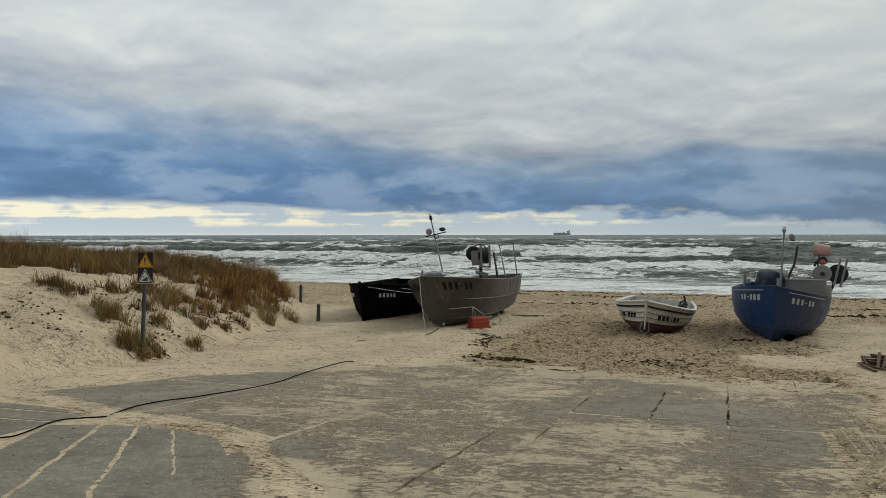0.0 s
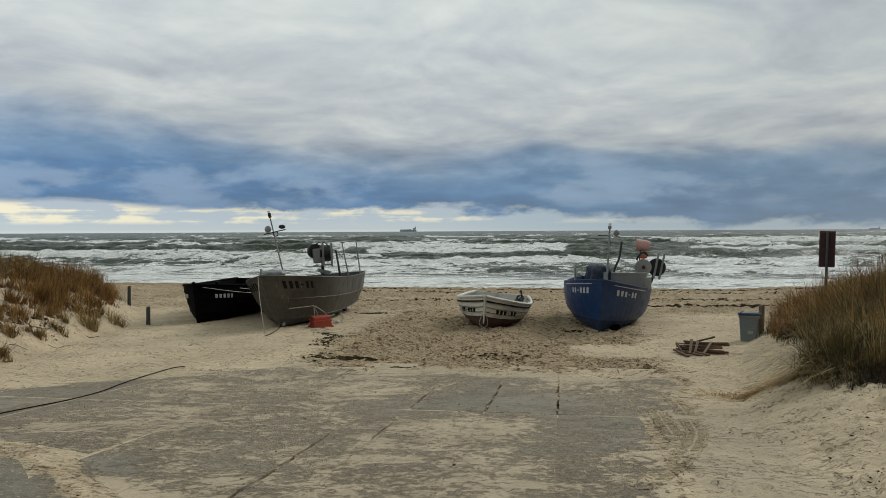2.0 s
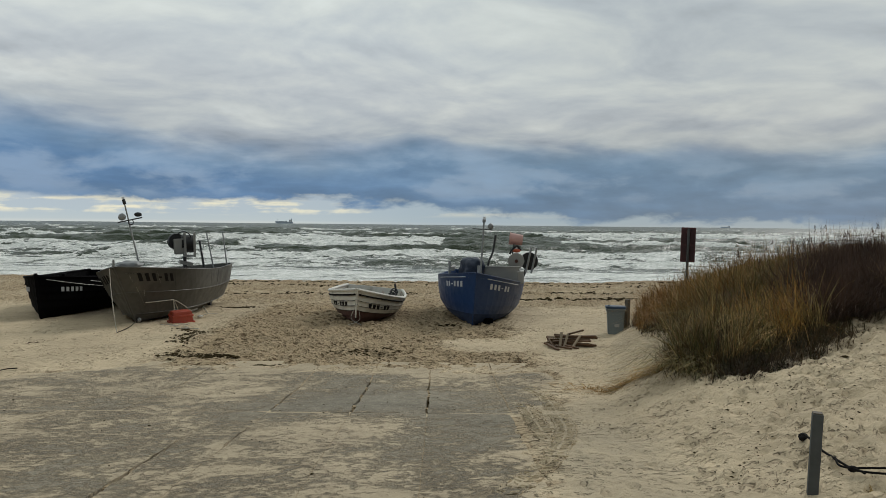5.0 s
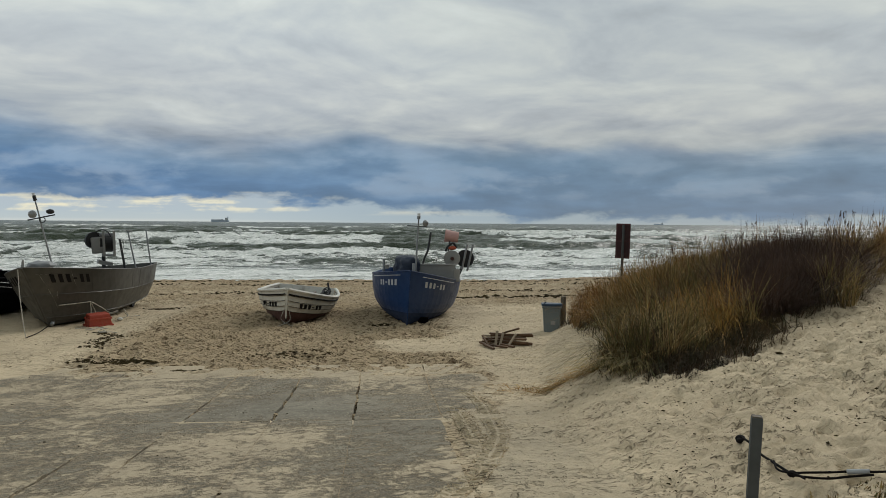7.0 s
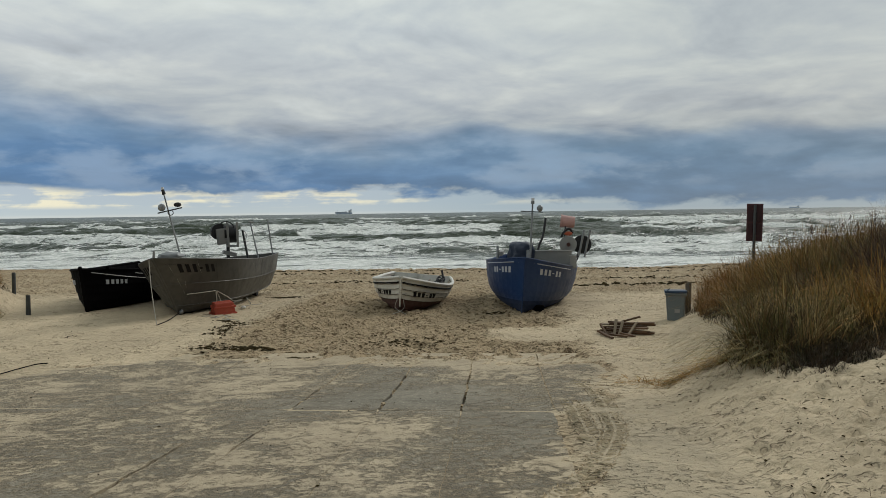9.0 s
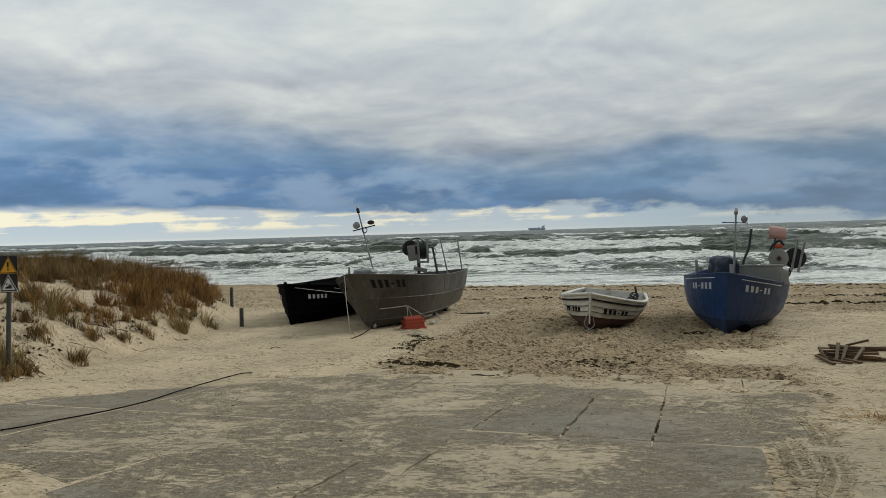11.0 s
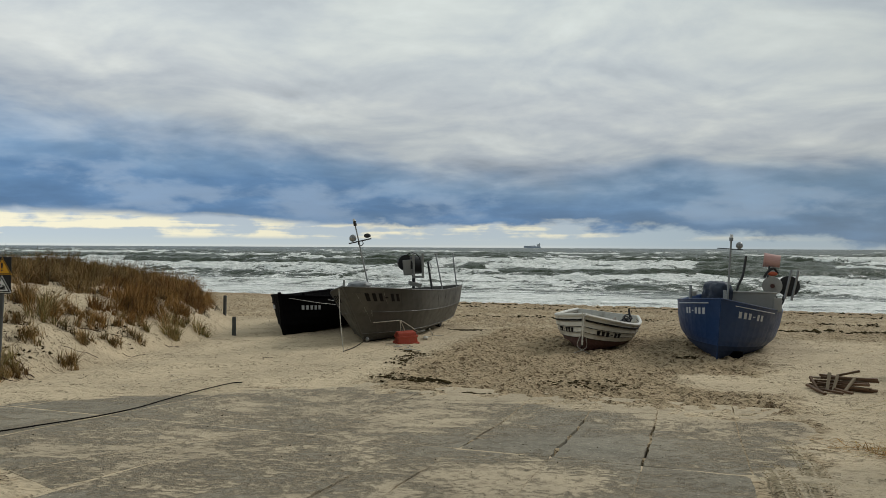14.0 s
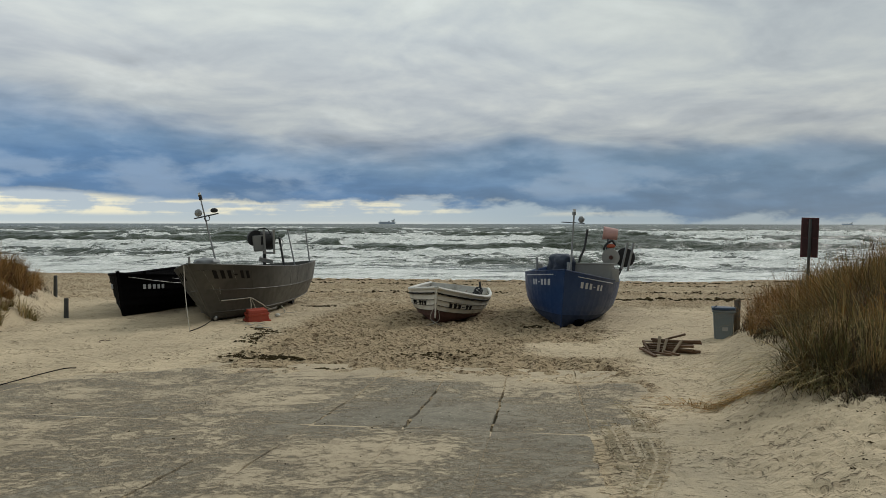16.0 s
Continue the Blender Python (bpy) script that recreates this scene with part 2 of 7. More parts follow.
def make_sand():
    m, N, sh = material("sand")
    v = place(N)
    col, mid, grain = sand_colour(N, v)
    damp = N.add("ShaderNodeAttribute", attribute_name="damp").outputs["Fac"]
    speck = N.noise(N.scale(v, (0.8, 1.2, 1.0)), 21.0, 5.0, 0.66)
    flat = N.scale(v, (0.75, 1.25, 1.7))
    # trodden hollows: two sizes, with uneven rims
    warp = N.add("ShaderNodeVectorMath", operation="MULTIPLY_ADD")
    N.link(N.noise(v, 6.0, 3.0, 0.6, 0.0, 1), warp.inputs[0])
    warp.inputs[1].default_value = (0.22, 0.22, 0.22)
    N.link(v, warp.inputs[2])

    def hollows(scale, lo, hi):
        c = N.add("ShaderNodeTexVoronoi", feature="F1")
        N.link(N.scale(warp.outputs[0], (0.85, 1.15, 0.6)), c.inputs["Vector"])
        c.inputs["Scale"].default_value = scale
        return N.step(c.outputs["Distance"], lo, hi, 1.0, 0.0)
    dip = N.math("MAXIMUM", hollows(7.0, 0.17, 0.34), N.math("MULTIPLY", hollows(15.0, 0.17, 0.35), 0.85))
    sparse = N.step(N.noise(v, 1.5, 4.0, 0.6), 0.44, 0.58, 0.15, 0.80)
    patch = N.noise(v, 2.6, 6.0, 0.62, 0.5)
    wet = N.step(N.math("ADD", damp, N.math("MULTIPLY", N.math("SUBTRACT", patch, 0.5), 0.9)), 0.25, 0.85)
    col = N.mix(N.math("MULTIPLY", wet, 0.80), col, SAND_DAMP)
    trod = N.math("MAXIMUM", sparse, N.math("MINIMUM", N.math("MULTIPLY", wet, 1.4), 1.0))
    # hollow floors tinted dark: footprint shade put in the colour, with some damp sand
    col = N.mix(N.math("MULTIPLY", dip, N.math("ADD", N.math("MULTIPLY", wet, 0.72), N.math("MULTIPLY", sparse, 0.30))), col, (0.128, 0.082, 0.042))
    firm = N.add("ShaderNodeAttribute", attribute_name="firm").outputs["Fac"]
    col = N.mix(N.math("MULTIPLY", firm, 0.75), col, N.mix(N.step(patch, 0.35, 0.65), (0.340, 0.290, 0.205), (0.420, 0.350, 0.240)))
    crumbs = N.math("MULTIPLY", N.step(speck, 0.57, 0.63), N.math("ADD", N.math("MULTIPLY", wet, 0.30), 0.14))
    col = N.mix(crumbs, col, (0.085, 0.066, 0.041))
    flecks = N.step(N.noise(N.scale(v, (0.8, 1.5, 1.0)), 40.0, 4.0, 0.65), 0.645, 0.69)
    col = N.mix(N.math("MULTIPLY", flecks, 0.38), col, (0.085, 0.062, 0.036))
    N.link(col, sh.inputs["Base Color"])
    sh.inputs["Roughness"].default_value = 0.95
    sh.inputs["Specular IOR Level"].default_value = 0.15
    pits = N.add("ShaderNodeTexVoronoi", feature="SMOOTH_F1")
    N.link(N.scale(v, (0.9, 1.1, 1.4)), pits.inputs["Vector"])
    pits.inputs["Scale"].default_value = 9.0
    dots = N.add("ShaderNodeTexVoronoi", feature="F1")
    N.link(N.scale(v, (0.9, 1.1, 1.4)), dots.inputs["Vector"])
    dots.inputs["Scale"].default_value = 21.0
    rough = N.math("ADD", N.math("MULTIPLY", mid, 0.8), N.math("MULTIPLY", N.noise(v, 24.0, 4.0, 0.6), 0.22))
    rough = N.math("ADD", rough, N.math("MULTIPLY", N.step(pits.outputs["Distance"], 0.05, 0.45), 0.40))
    hole = N.math("MULTIPLY", N.step(dots.outputs["Distance"], 0.10, 0.34, -1.0, 0.0), N.step(N.noise(v, 3.1, 4.0, 0.6), 0.48, 0.60))
    rough = N.math("ADD", rough, N.math("MULTIPLY", hole, 0.38))
    dent = N.step(N.noise(flat, 8.5, 2.0, 0.5, 0.0), 0.50, 0.68, 0.0, -0.50)
    trodden = N.step(N.noise(v, 0.9, 4.0, 0.6), 0.42, 0.56, 0.34, 0.95)
    rough = N.math("MULTIPLY", N.math("ADD", rough, dent), N.math("MAXIMUM", N.math("MULTIPLY", trodden, 0.45), N.math("MINIMUM", N.math("MULTIPLY", damp, 1.6), 1.0)))
    rough = N.math("SUBTRACT", rough, N.math("MULTIPLY", N.math("MULTIPLY", dip, trod), 0.75))
    bump(N, sh, N.math("ADD", rough, N.math("MULTIPLY", grain, 0.05)), 0.070, 1.0)
    return m


def make_concrete():
    m, N, sh = material("weathered_concrete")
    v = place(N)
    tone = N.add("ShaderNodeObjectInfo").outputs["Random"]
    aggregate = N.noise(v, 75.0, 3.0, 0.7)
    stain = N.noise(v, 1.3, 6.0, 0.6, 0.4)
    base = N.mix(tone, (0.176, 0.162, 0.126), (0.238, 0.218, 0.170))
    base = N.mix(N.step(stain, 0.35, 0.70, 0.0, 0.65), base, (0.112, 0.100, 0.079))
    base = N.mix(N.step(aggregate, 0.55, 0.75, 0.0, 0.5), base, (0.10, 0.095, 0.085))
    mottle = N.math("ADD", N.math("MULTIPLY", N.noise(v, 9.0, 6.0, 0.7, 0.3), 0.5), N.math("MULTIPLY", N.noise(v, 38.0, 4.0, 0.7), 0.5))
    base = N.mix(1.0, base, N.ramp(mottle, [(0.36, (0.66, 0.645, 0.62)), (0.50, (1.0, 1.0, 1.0)), (0.62, (1.36, 1.355, 1.33))]), "MULTIPLY")
    stones = N.add("ShaderNodeTexVoronoi", feature="F1")
    N.link(v, stones.inputs["Vector"])
    stones.inputs["Scale"].default_value = 15.0
    base = N.mix(N.step(stones.outputs["Distance"], 0.12, 0.17, 0.80, 0.0), base, (0.42, 0.385, 0.31))
    # blown sand lying in the hollows, streaked by the wind along the shore
    sand, mid, _ = sand_colour(N, v)
    cover = N.add("ShaderNodeAttribute", attribute_name="cover").outputs["Fac"]
    w = N.scale(v, (0.85, 1.15, 1.0))
    streak = N.math("ADD", N.math("MULTIPLY", N.noise(w, 2.3, 8.0, 0.70, 0.5), 0.46),
                    N.math("MULTIPLY", N.noise(w, 14.0, 7.0, 0.78, 0.5), 0.54))
    lie = N.step(N.math("ADD", streak, N.math("MULTIPLY", N.math("SUBTRACT", cover, 0.42), 0.36)), 0.47, 0.585)
    brown = N.step(N.noise(v, 4.6, 6.0, 0.68, 0.4), 0.50, 0.66, 0.0, 0.5)
    sand = N.mix(brown, sand, (0.270, 0.212, 0.138))
    bits = N.step(N.noise(N.scale(v, (0.8, 1.3, 1.0)), 34.0, 5.0, 0.68), 0.60, 0.66, 0.0, 0.8)
    sand = N.mix(bits, sand, (0.115, 0.090, 0.058))
    dust = N.math("MULTIPLY", N.step(N.noise(v, 30.0, 5.0, 0.7), 0.42, 0.75, 0.16, 0.58), N.step(cover, 0.05, 0.5, 0.15, 1.0))
    col = N.mix(dust, base, tuple(c * 0.85 for c in SAND_DRY))
    col = N.mix(N.math("MULTIPLY", lie, 0.70), col, sand)
    N.link(col, sh.inputs["Base Color"])
    sh.inputs["Roughness"].default_value = 0.9
    sh.inputs["Specular IOR Level"].default_value = 0.2
    h = N.math("ADD", N.math("MULTIPLY", lie, 0.7), N.math("MULTIPLY", aggregate, 0.30))
    h = N.math("ADD", h, N.math("MULTIPLY", mid, 0.8))
    bump(N, sh, h, 0.020, 1.0)
    return m


def make_water():
    m, N, sh = material("sea_water")
    v = place(N)
    foam = N.add("ShaderNodeAttribute", attribute_name="foam").outputs["Fac"]
    q = N.scale(v, (0.42, 1.15, 1.0))
    lace = N.math("ADD", N.math("MULTIPLY", N.noise(q, 0.60, 9.0, 0.70, 0.9), 0.55),
                  N.math("MULTIPLY", N.noise(q, 3.0, 7.0, 0.70, 0.9), 0.45))
    cover = N.step(N.math("ADD", foam, N.math("MULTIPLY", N.math("SUBTRACT", lace, 0.5), 3.6)), 0.50, 0.57)
    tone = N.noise(v, 0.05, 4.0)
    body = N.mix(tone, (0.024, 0.038, 0.021), (0.050, 0.064, 0.036))
    froth = N.mix(N.step(N.math("ADD", N.math("MULTIPLY", lace, 0.5), N.math("MULTIPLY", N.noise(q, 6.5, 5.0, 0.65), 0.5)), 0.42, 0.60), (0.51, 0.535, 0.49), (0.96, 0.96, 0.92))
    N.link(N.mix(cover, body, froth), sh.inputs["Base Color"])
    N.link(N.math("ADD", N.math("MULTIPLY", cover, 0.55), 0.28), sh.inputs["Roughness"])
    sh.inputs["IOR"].default_value = 1.33
    sh.inputs["Specular IOR Level"].default_value = 0.17
    ripple = N.math("ADD", N.noise(v, 1.1, 6.0, 0.65, 0.5), N.math("MULTIPLY", N.noise(N.scale(v, (0.6, 1.0, 1.0)), 0.22, 4.0, 0.6, 0.4), 2.4))
    ripple = N.math("ADD", ripple, N.math("MULTIPLY", cover, 0.12))
    bump(N, sh, ripple, 0.34, 0.9)
    return m


def make_grass(name, straw, brown, green, green_share):
    """Dry blades in clumps of their own colour: straw, brown and green, each blade a little different."""
    m, N, sh = material(name)
    r = N.add("ShaderNodeNewGeometry").outputs["Random Per Island"]
    patch = N.noise(N.scale(place(N), (1.0, 1.0, 0.25)), 0.9, 3.0)
    clump = N.noise(N.scale(place(N), (1.0, 1.0, 0.22)), 4.2, 3.0, 0.6)
    col = N.mix(N.step(N.math("ADD", N.math("MULTIPLY", patch, 0.5), N.math("MULTIPLY", clump, 0.5)), 0.42, 0.56), straw, brown)
    second = N.math("FRACT", N.math("MULTIPLY", r, 7.31))
    tint = N.step(N.math("ADD", second, N.math("MULTIPLY", N.math("SUBTRACT", clump, 0.5), -2.2)), green_share - 0.1, green_share + 0.1, 1.0, 0.0)
    col = N.mix(N.math("MULTIPLY", tint, 0.85), col, green)
    third = N.math("FRACT", N.math("MULTIPLY", r, 23.7))
    col = N.mix(N.step(third, 0.5, 1.0, 0.0, 0.75), col, tuple(c * 0.42 for c in brown))
    col = N.mix(N.step(third, 0.12, 0.0, 0.0, 0.8), col, tuple(min(0.6, c * 1.25) for c in straw))
    N.link(col, sh.inputs["Base Color"])
    sh.inputs["Roughness"].default_value = 0.75
    sh.inputs["Specular IOR Level"].default_value = 0.15
    return m


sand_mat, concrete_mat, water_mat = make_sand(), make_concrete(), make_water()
grass_left_mat = make_grass("dune_grass_russet", (0.42, 0.250, 0.085), (0.25, 0.122, 0.038), (0.15, 0.120, 0.044), 0.16)
grass_right_mat = make_grass("dune_grass_straw", (0.52, 0.380, 0.165), (0.30, 0.185, 0.072), (0.165, 0.160, 0.060), 0.40)
grass_face_mat = make_grass("dune_grass_olive", (0.44, 0.325, 0.135), (0.170, 0.105, 0.041), (0.105, 0.110, 0.038), 0.55)
grass_gold_mat = make_grass("dune_grass_gold", (0.62, 0.370, 0.110), (0.38, 0.190, 0.052), (0.19, 0.150, 0.046), 0.15)
grass_brown_mat = make_grass("dune_grass_brown", (0.36, 0.235, 0.093), (0.185, 0.105, 0.040), (0.130, 0.116, 0.042), 0.26)
straw_mat = make_grass("bleached_straw", (0.44, 0.34, 0.16), (0.32, 0.20, 0.08), (0.20, 0.19, 0.07), 0.4)
# near-black tones carry the shade between and under the tufts
grass_under_mat = make_grass("dark_undergrowth", (0.115, 0.075, 0.036), (0.052, 0.033, 0.017), (0.042, 0.042, 0.018), 0.30)
twig_mat = plain("dark_twigs", (0.082, 0.047, 0.030), 0.85, 0, 0.4, 9.0)
weed_mat = plain("dry_seaweed", (0.050, 0.036, 0.014), 0.95, 0, 0.5, 20.0, relief=0.01, spec=0.08)
aluminium_mat = plain("dull_aluminium", (0.072, 0.070, 0.062), 0.5, 0.25, 0.36, 5.0, (0.150, 0.140, 0.115), 0.2, 0.0015)
scuff_mat = plain("scraped_aluminium", (0.235, 0.228, 0.205), 0.5, 0.3, 0.4, 30.0)
aluminium_pale_mat = plain("pale_aluminium", (0.33, 0.325, 0.30), 0.5, 0.3, 0.2, 8.0)
steel_mat = plain("galvanised_steel", (0.30, 0.31, 0.31), 0.5, 0.6, 0.25, 16.0)
dark_steel_mat = plain("dark_steel", (0.055, 0.056, 0.058), 0.55, 0.3, 0.3, 16.0)
black_mat = plain("black_plastic", (0.018, 0.018, 0.019), 0.55, 0, 0.3, 16.0)
tar_mat = plain("tarred_planks", (0.0032, 0.0032, 0.0037), 0.85, 0, 0.35, 10.0, (0.008, 0.008, 0.008), 0.1, 0.004, 0.05)
blue_mat = plain("blue_hull_paint", (0.0065, 0.031, 0.102), 0.42, 0, 0.26, 6.0, (0.018, 0.050, 0.115), 0.2, 0.0012, 0.28)
blue_dark_mat = plain("dark_blue_tarpaulin", (0.022, 0.032, 0.055), 0.6, 0, 0.35, 7.0, relief=0.02)
# the hull's own blue, darkened for the shade under its turn
blue_shaded_mat = plain("shaded_blue_hull_paint", (0.005, 0.018, 0.056), 0.75, 0, 0.35, 8.0)
white_mat = plain("weathered_white_paint", (0.70, 0.685, 0.62), 0.55, 0, 0.14, 9.0, (0.28, 0.25, 0.19), 0.28, 0.002)
dirty_white_mat = plain("dirty_white_planks", (0.60, 0.57, 0.485), 0.6, 0, 0.22, 5.0, (0.21, 0.150, 0.090), 0.40, 0.002)
white_line_mat = plain("white_lettering", (0.50, 0.52, 0.54), 0.6, 0, 0.1, 20.0)
brown_bottom_mat = plain("brown_bottom_paint", (0.066, 0.027, 0.020), 0.65, 0, 0.35, 10.0, (0.14, 0.10, 0.07), 0.25, 0.003)
grey_paint_mat = plain("grey_paint", (0.30, 0.31, 0.31), 0.55, 0, 0.2, 8.0, (0.18, 0.16, 0.13), 0.3)
ink_mat = plain("dark_lettering", (0.012, 0.011, 0.011), 0.75, 0, 0.2, 20.0, spec=0.12)
red_mat = plain("faded_red_plastic", (0.40, 0.070, 0.040), 0.5, 0, 0.2, 10.0, (0.30, 0.14, 0.09), 0.2)
pink_mat = plain("faded_pink_plastic", (0.56, 0.33, 0.29), 0.5, 0, 0.15, 8.0)
orange_mat = plain("orange_float", (0.52, 0.11, 0.05), 0.5, 0, 0.2, 10.0)
rope_mat = plain("pale_rope", (0.46, 0.43, 0.36), 0.9, 0, 0.25, 60.0)
dark_rope_mat = plain("dark_strap", (0.011, 0.0095, 0.0085), 0.9, 0, 0.3, 40.0, spec=0.08)
wood_mat = plain("grey_weathered_wood", (0.15, 0.125, 0.095), 0.85, 0, 0.35, 18.0, (0.06, 0.05, 0.04), 0.25, 0.003)
plank_mat = plain("drift_planks", (0.135, 0.078, 0.042), 0.85, 0, 0.45, 14.0, (0.07, 0.05, 0.035), 0.3, 0.003)
plank_pale_mat = plain("pale_planks", (0.27, 0.21, 0.14), 0.85, 0, 0.3, 14.0, (0.12, 0.09, 0.06), 0.25, 0.003)
post_mat = plain("dark_post", (0.075, 0.080, 0.078), 0.8, 0, 0.3, 12.0, (0.14, 0.13, 0.10), 0.2, 0.003)
bin_mat = plain("slate_blue_bin_plastic", (0.17, 0.20, 0.205), 0.5, 0, 0.16, 6.0, (0.20, 0.18, 0.14), 0.25)
bin_lid_mat = plain("blue_bin_lid", (0.045, 0.080, 0.135), 0.5, 0, 0.2, 8.0)
maroon_mat = plain("maroon_board", (0.085, 0.026, 0.026), 0.6, 0, 0.25, 9.0)
maroon_dark_mat = plain("dark_maroon_panel", (0.050, 0.017, 0.018), 0.6, 0, 0.25, 9.0)
sign_black_mat = plain("black_sign_plate", (0.014, 0.014, 0.015), 0.55, 0, 0.3, 14.0)
sign_yellow_mat = plain("yellow_sign_face", (0.70, 0.36, 0.02), 0.5, 0, 0.1, 14.0)
sign_white_mat = plain("white_sign_face", (0.72, 0.72, 0.70), 0.5, 0, 0.1, 14.0)
ship_pale_mat = plain("hazy_white_paint", (0.82, 0.84, 0.86), 0.7, 0, 0.1, 0.05)
ship_mat = plain("hazy_ship_paint", (0.62, 0.70, 0.80), 0.7, 0, 0.2, 0.05)
lens_mat = plain("lamp_glass", (0.70, 0.72, 0.73), 0.2, 0, 0.1, 30.0)

# ---- small builders ----
def obj(name, me, mat, parent=None, label="", matrix=None):
    ob = new(name, me)
    if mat is not None:
        me.materials.append(mat)
    if parent is not None:
        ob.parent = parent
    if matrix is not None:
        ob.matrix_local = matrix
    if label:
        tagged(ob, label=label)
    return ob


def part(name, bm, mat, parent=None, label="", smooth=False):
    """Links a bmesh as one mesh object under a thing or a part."""
    me = bpy.data.meshes.new(name)
    bmesh.ops.recalc_face_normals(bm, faces=bm.faces)
    bm.to_mesh(me)
    bm.free()
    if smooth:
        me.polygons.foreach_set("use_smooth", [True] * len(me.polygons))
    return obj(name, me, mat, parent, label)


def thing(name, m, label, category, group="", kind=""):
    e = new(name)
    e.empty_display_size = 0.2
    e.matrix_world = m
    return tagged(e, label, category, group, kind)


def np_mesh(name, verts, faces, smooth=True):
    me = bpy.data.meshes.new(name)
    me.from_pydata(verts.tolist() if hasattr(verts, "tolist") else verts, [], faces.tolist() if hasattr(faces, "tolist") else faces)
    if smooth:
        me.polygons.foreach_set("use_smooth", np.ones(len(me.polygons), dtype=bool))
    return me


def box(bm, size, at=(0, 0, 0), turn=None, bevel=0.0):
    m = Matrix.Translation(at) @ (turn.to_4x4() if turn is not None else Matrix()) @ Matrix.Diagonal((*size, 1))
    made = bmesh.ops.create_cube(bm, size=1.0, matrix=m)
    if bevel:
        edges = {e for v in made["verts"] for e in v.link_edges}
        bmesh.ops.bevel(bm, geom=list(edges), offset=bevel, segments=2, affect="EDGES", profile=0.6)
    return bm


def rod(bm, a, b, r0, r1=None, sides=10):
    a, b = Vector(a), Vector(b)
    m = Matrix.Translation((a + b) / 2) @ (b - a).to_track_quat("Z", "Y").to_matrix().to_4x4()
    bmesh.ops.create_cone(bm, cap_ends=True, segments=sides, radius1=r0, radius2=r0 if r1 is None else r1,
                          depth=(b - a).length, matrix=m)
    return bm


def tube(bm, points, r, sides=7):
    """A bent tube along points, with rounded rings."""
    pts = [Vector(p) for p in points]
    rings = []
    for k, p in enumerate(pts):
        ahead = (pts[min(k + 1, len(pts) - 1)] - pts[max(k - 1, 0)]).normalized()
        q = ahead.to_track_quat("Z", "Y")
        rings.append([bm.verts.new(p + q @ Vector((math.cos(a) * r, math.sin(a) * r, 0)))
                      for a in [2 * math.pi * i / sides for i in range(sides)]])
    for a, b in zip(rings, rings[1:]):
        for i in range(sides):
            bm.faces.new((a[i], a[(i + 1) % sides], b[(i + 1) % sides], b[i]))
    bm.faces.new(rings[0][::-1])
    bm.faces.new(rings[-1])
    return bm


def curve_points(points, n):
    """A smooth curve through a few points (Catmull-Rom)."""
    p = [Vector(q) for q in points]
    p = [p[0] * 2 - p[1]] + p + [p[-1] * 2 - p[-2]]
    out = []
    for k in range(1, len(p) - 2):
        for i in range(n):
            t = i / n
            a, b, c, d = p[k - 1], p[k], p[k + 1], p[k + 2]
            out.append(0.5 * ((2 * b) + (c - a) * t + (2 * a - 5 * b + 4 * c - d) * t * t + (3 * b - a - 3 * c + d) * t ** 3))
    out.append(p[-2])
    return out


def ball(bm, at, r, squash=(1, 1, 1), sub=2):
    bmesh.ops.create_icosphere(bm, subdivisions=sub, radius=r, matrix=Matrix.Translation(at) @ Matrix.Diagonal((*squash, 1)))
    return bm


# ---- the lie of the land ----
def lattice(n, seed):
    return np.random.RandomState(seed).rand(n, n)


LATTICE = [lattice(256, 40 + k) for k in range(6)]


def value_noise(x, y, k=0):
    g = LATTICE[k % 6]
    xi, yi = np.floor(x).astype(int), np.floor(y).astype(int)
    fx, fy = x - xi, y - yi
    fx, fy = fx * fx * fx * (fx * (6 * fx - 15) + 10), fy * fy * fy * (fy * (6 * fy - 15) + 10)
    a, b = g[xi % 256, yi % 256], g[(xi + 1) % 256, yi % 256]
    c, d = g[xi % 256, (yi + 1) % 256], g[(xi + 1) % 256, (yi + 1) % 256]
    return (a * (1 - fx) + b * fx) * (1 - fy) + (c * (1 - fx) + d * fx) * fy


def fbm(x, y, octaves=4, k=0, rough=0.5):
    total, amp, norm = 0.0, 1.0, 0.0
    for o in range(octaves):
        total = total + amp * value_noise(x * 2 ** o + 17.3 * o, y * 2 ** o + 5.1 * o, k + o)
        norm, amp = norm + amp, amp * rough
    return total / norm - 0.5


def smooth(v, lo, hi):
    t = np.clip((v - lo) / (hi - lo), 0, 1)
    return t * t * (3 - 2 * t)


AHEAD = (0.402, 0.916)              # the way down the ramp, square to the shore


def along(x, y):
    return x * AHEAD[0] + y * AHEAD[1]


def across(x, y):
    return x * AHEAD[1] - y * AHEAD[0]


def from_ramp(w, s):
    return w * AHEAD[1] + s * AHEAD[0], -w * AHEAD[0] + s * AHEAD[1]


SEA_LEVEL, SHORE = -0.9, 41.0


def slope(s):
    """Height of ramp and beach, by the distance down to the sea."""
    return np.interp(s, [-200, -20, -6, 10.4, 12.5, 20, 25, 41, 50, 120, 6000],
                     [1.6, 1.5, 1.15, 0.0, -0.03, -0.10, -0.20, -0.90, -1.6, -4.0, -8.0])


def left_depth(x, y):
    s, w = along(x, y), across(x, y)
    toe = np.interp(s, [-20, 4, 8, 12, 17, 21, 24], [-9.0, -9.4, -9.9, -10.1, -11.1, -13.4, -16.5])
    return toe - w


def right_depth(x, y):
    s, w = along(x, y), across(x, y)
    toe = np.interp(s, [-20, 0, 4, 8, 12, 16, 20, 24], [2.4, 2.0, 1.5, 1.5, 2.2, 3.3, 5.0, 8.0])
    return w - toe


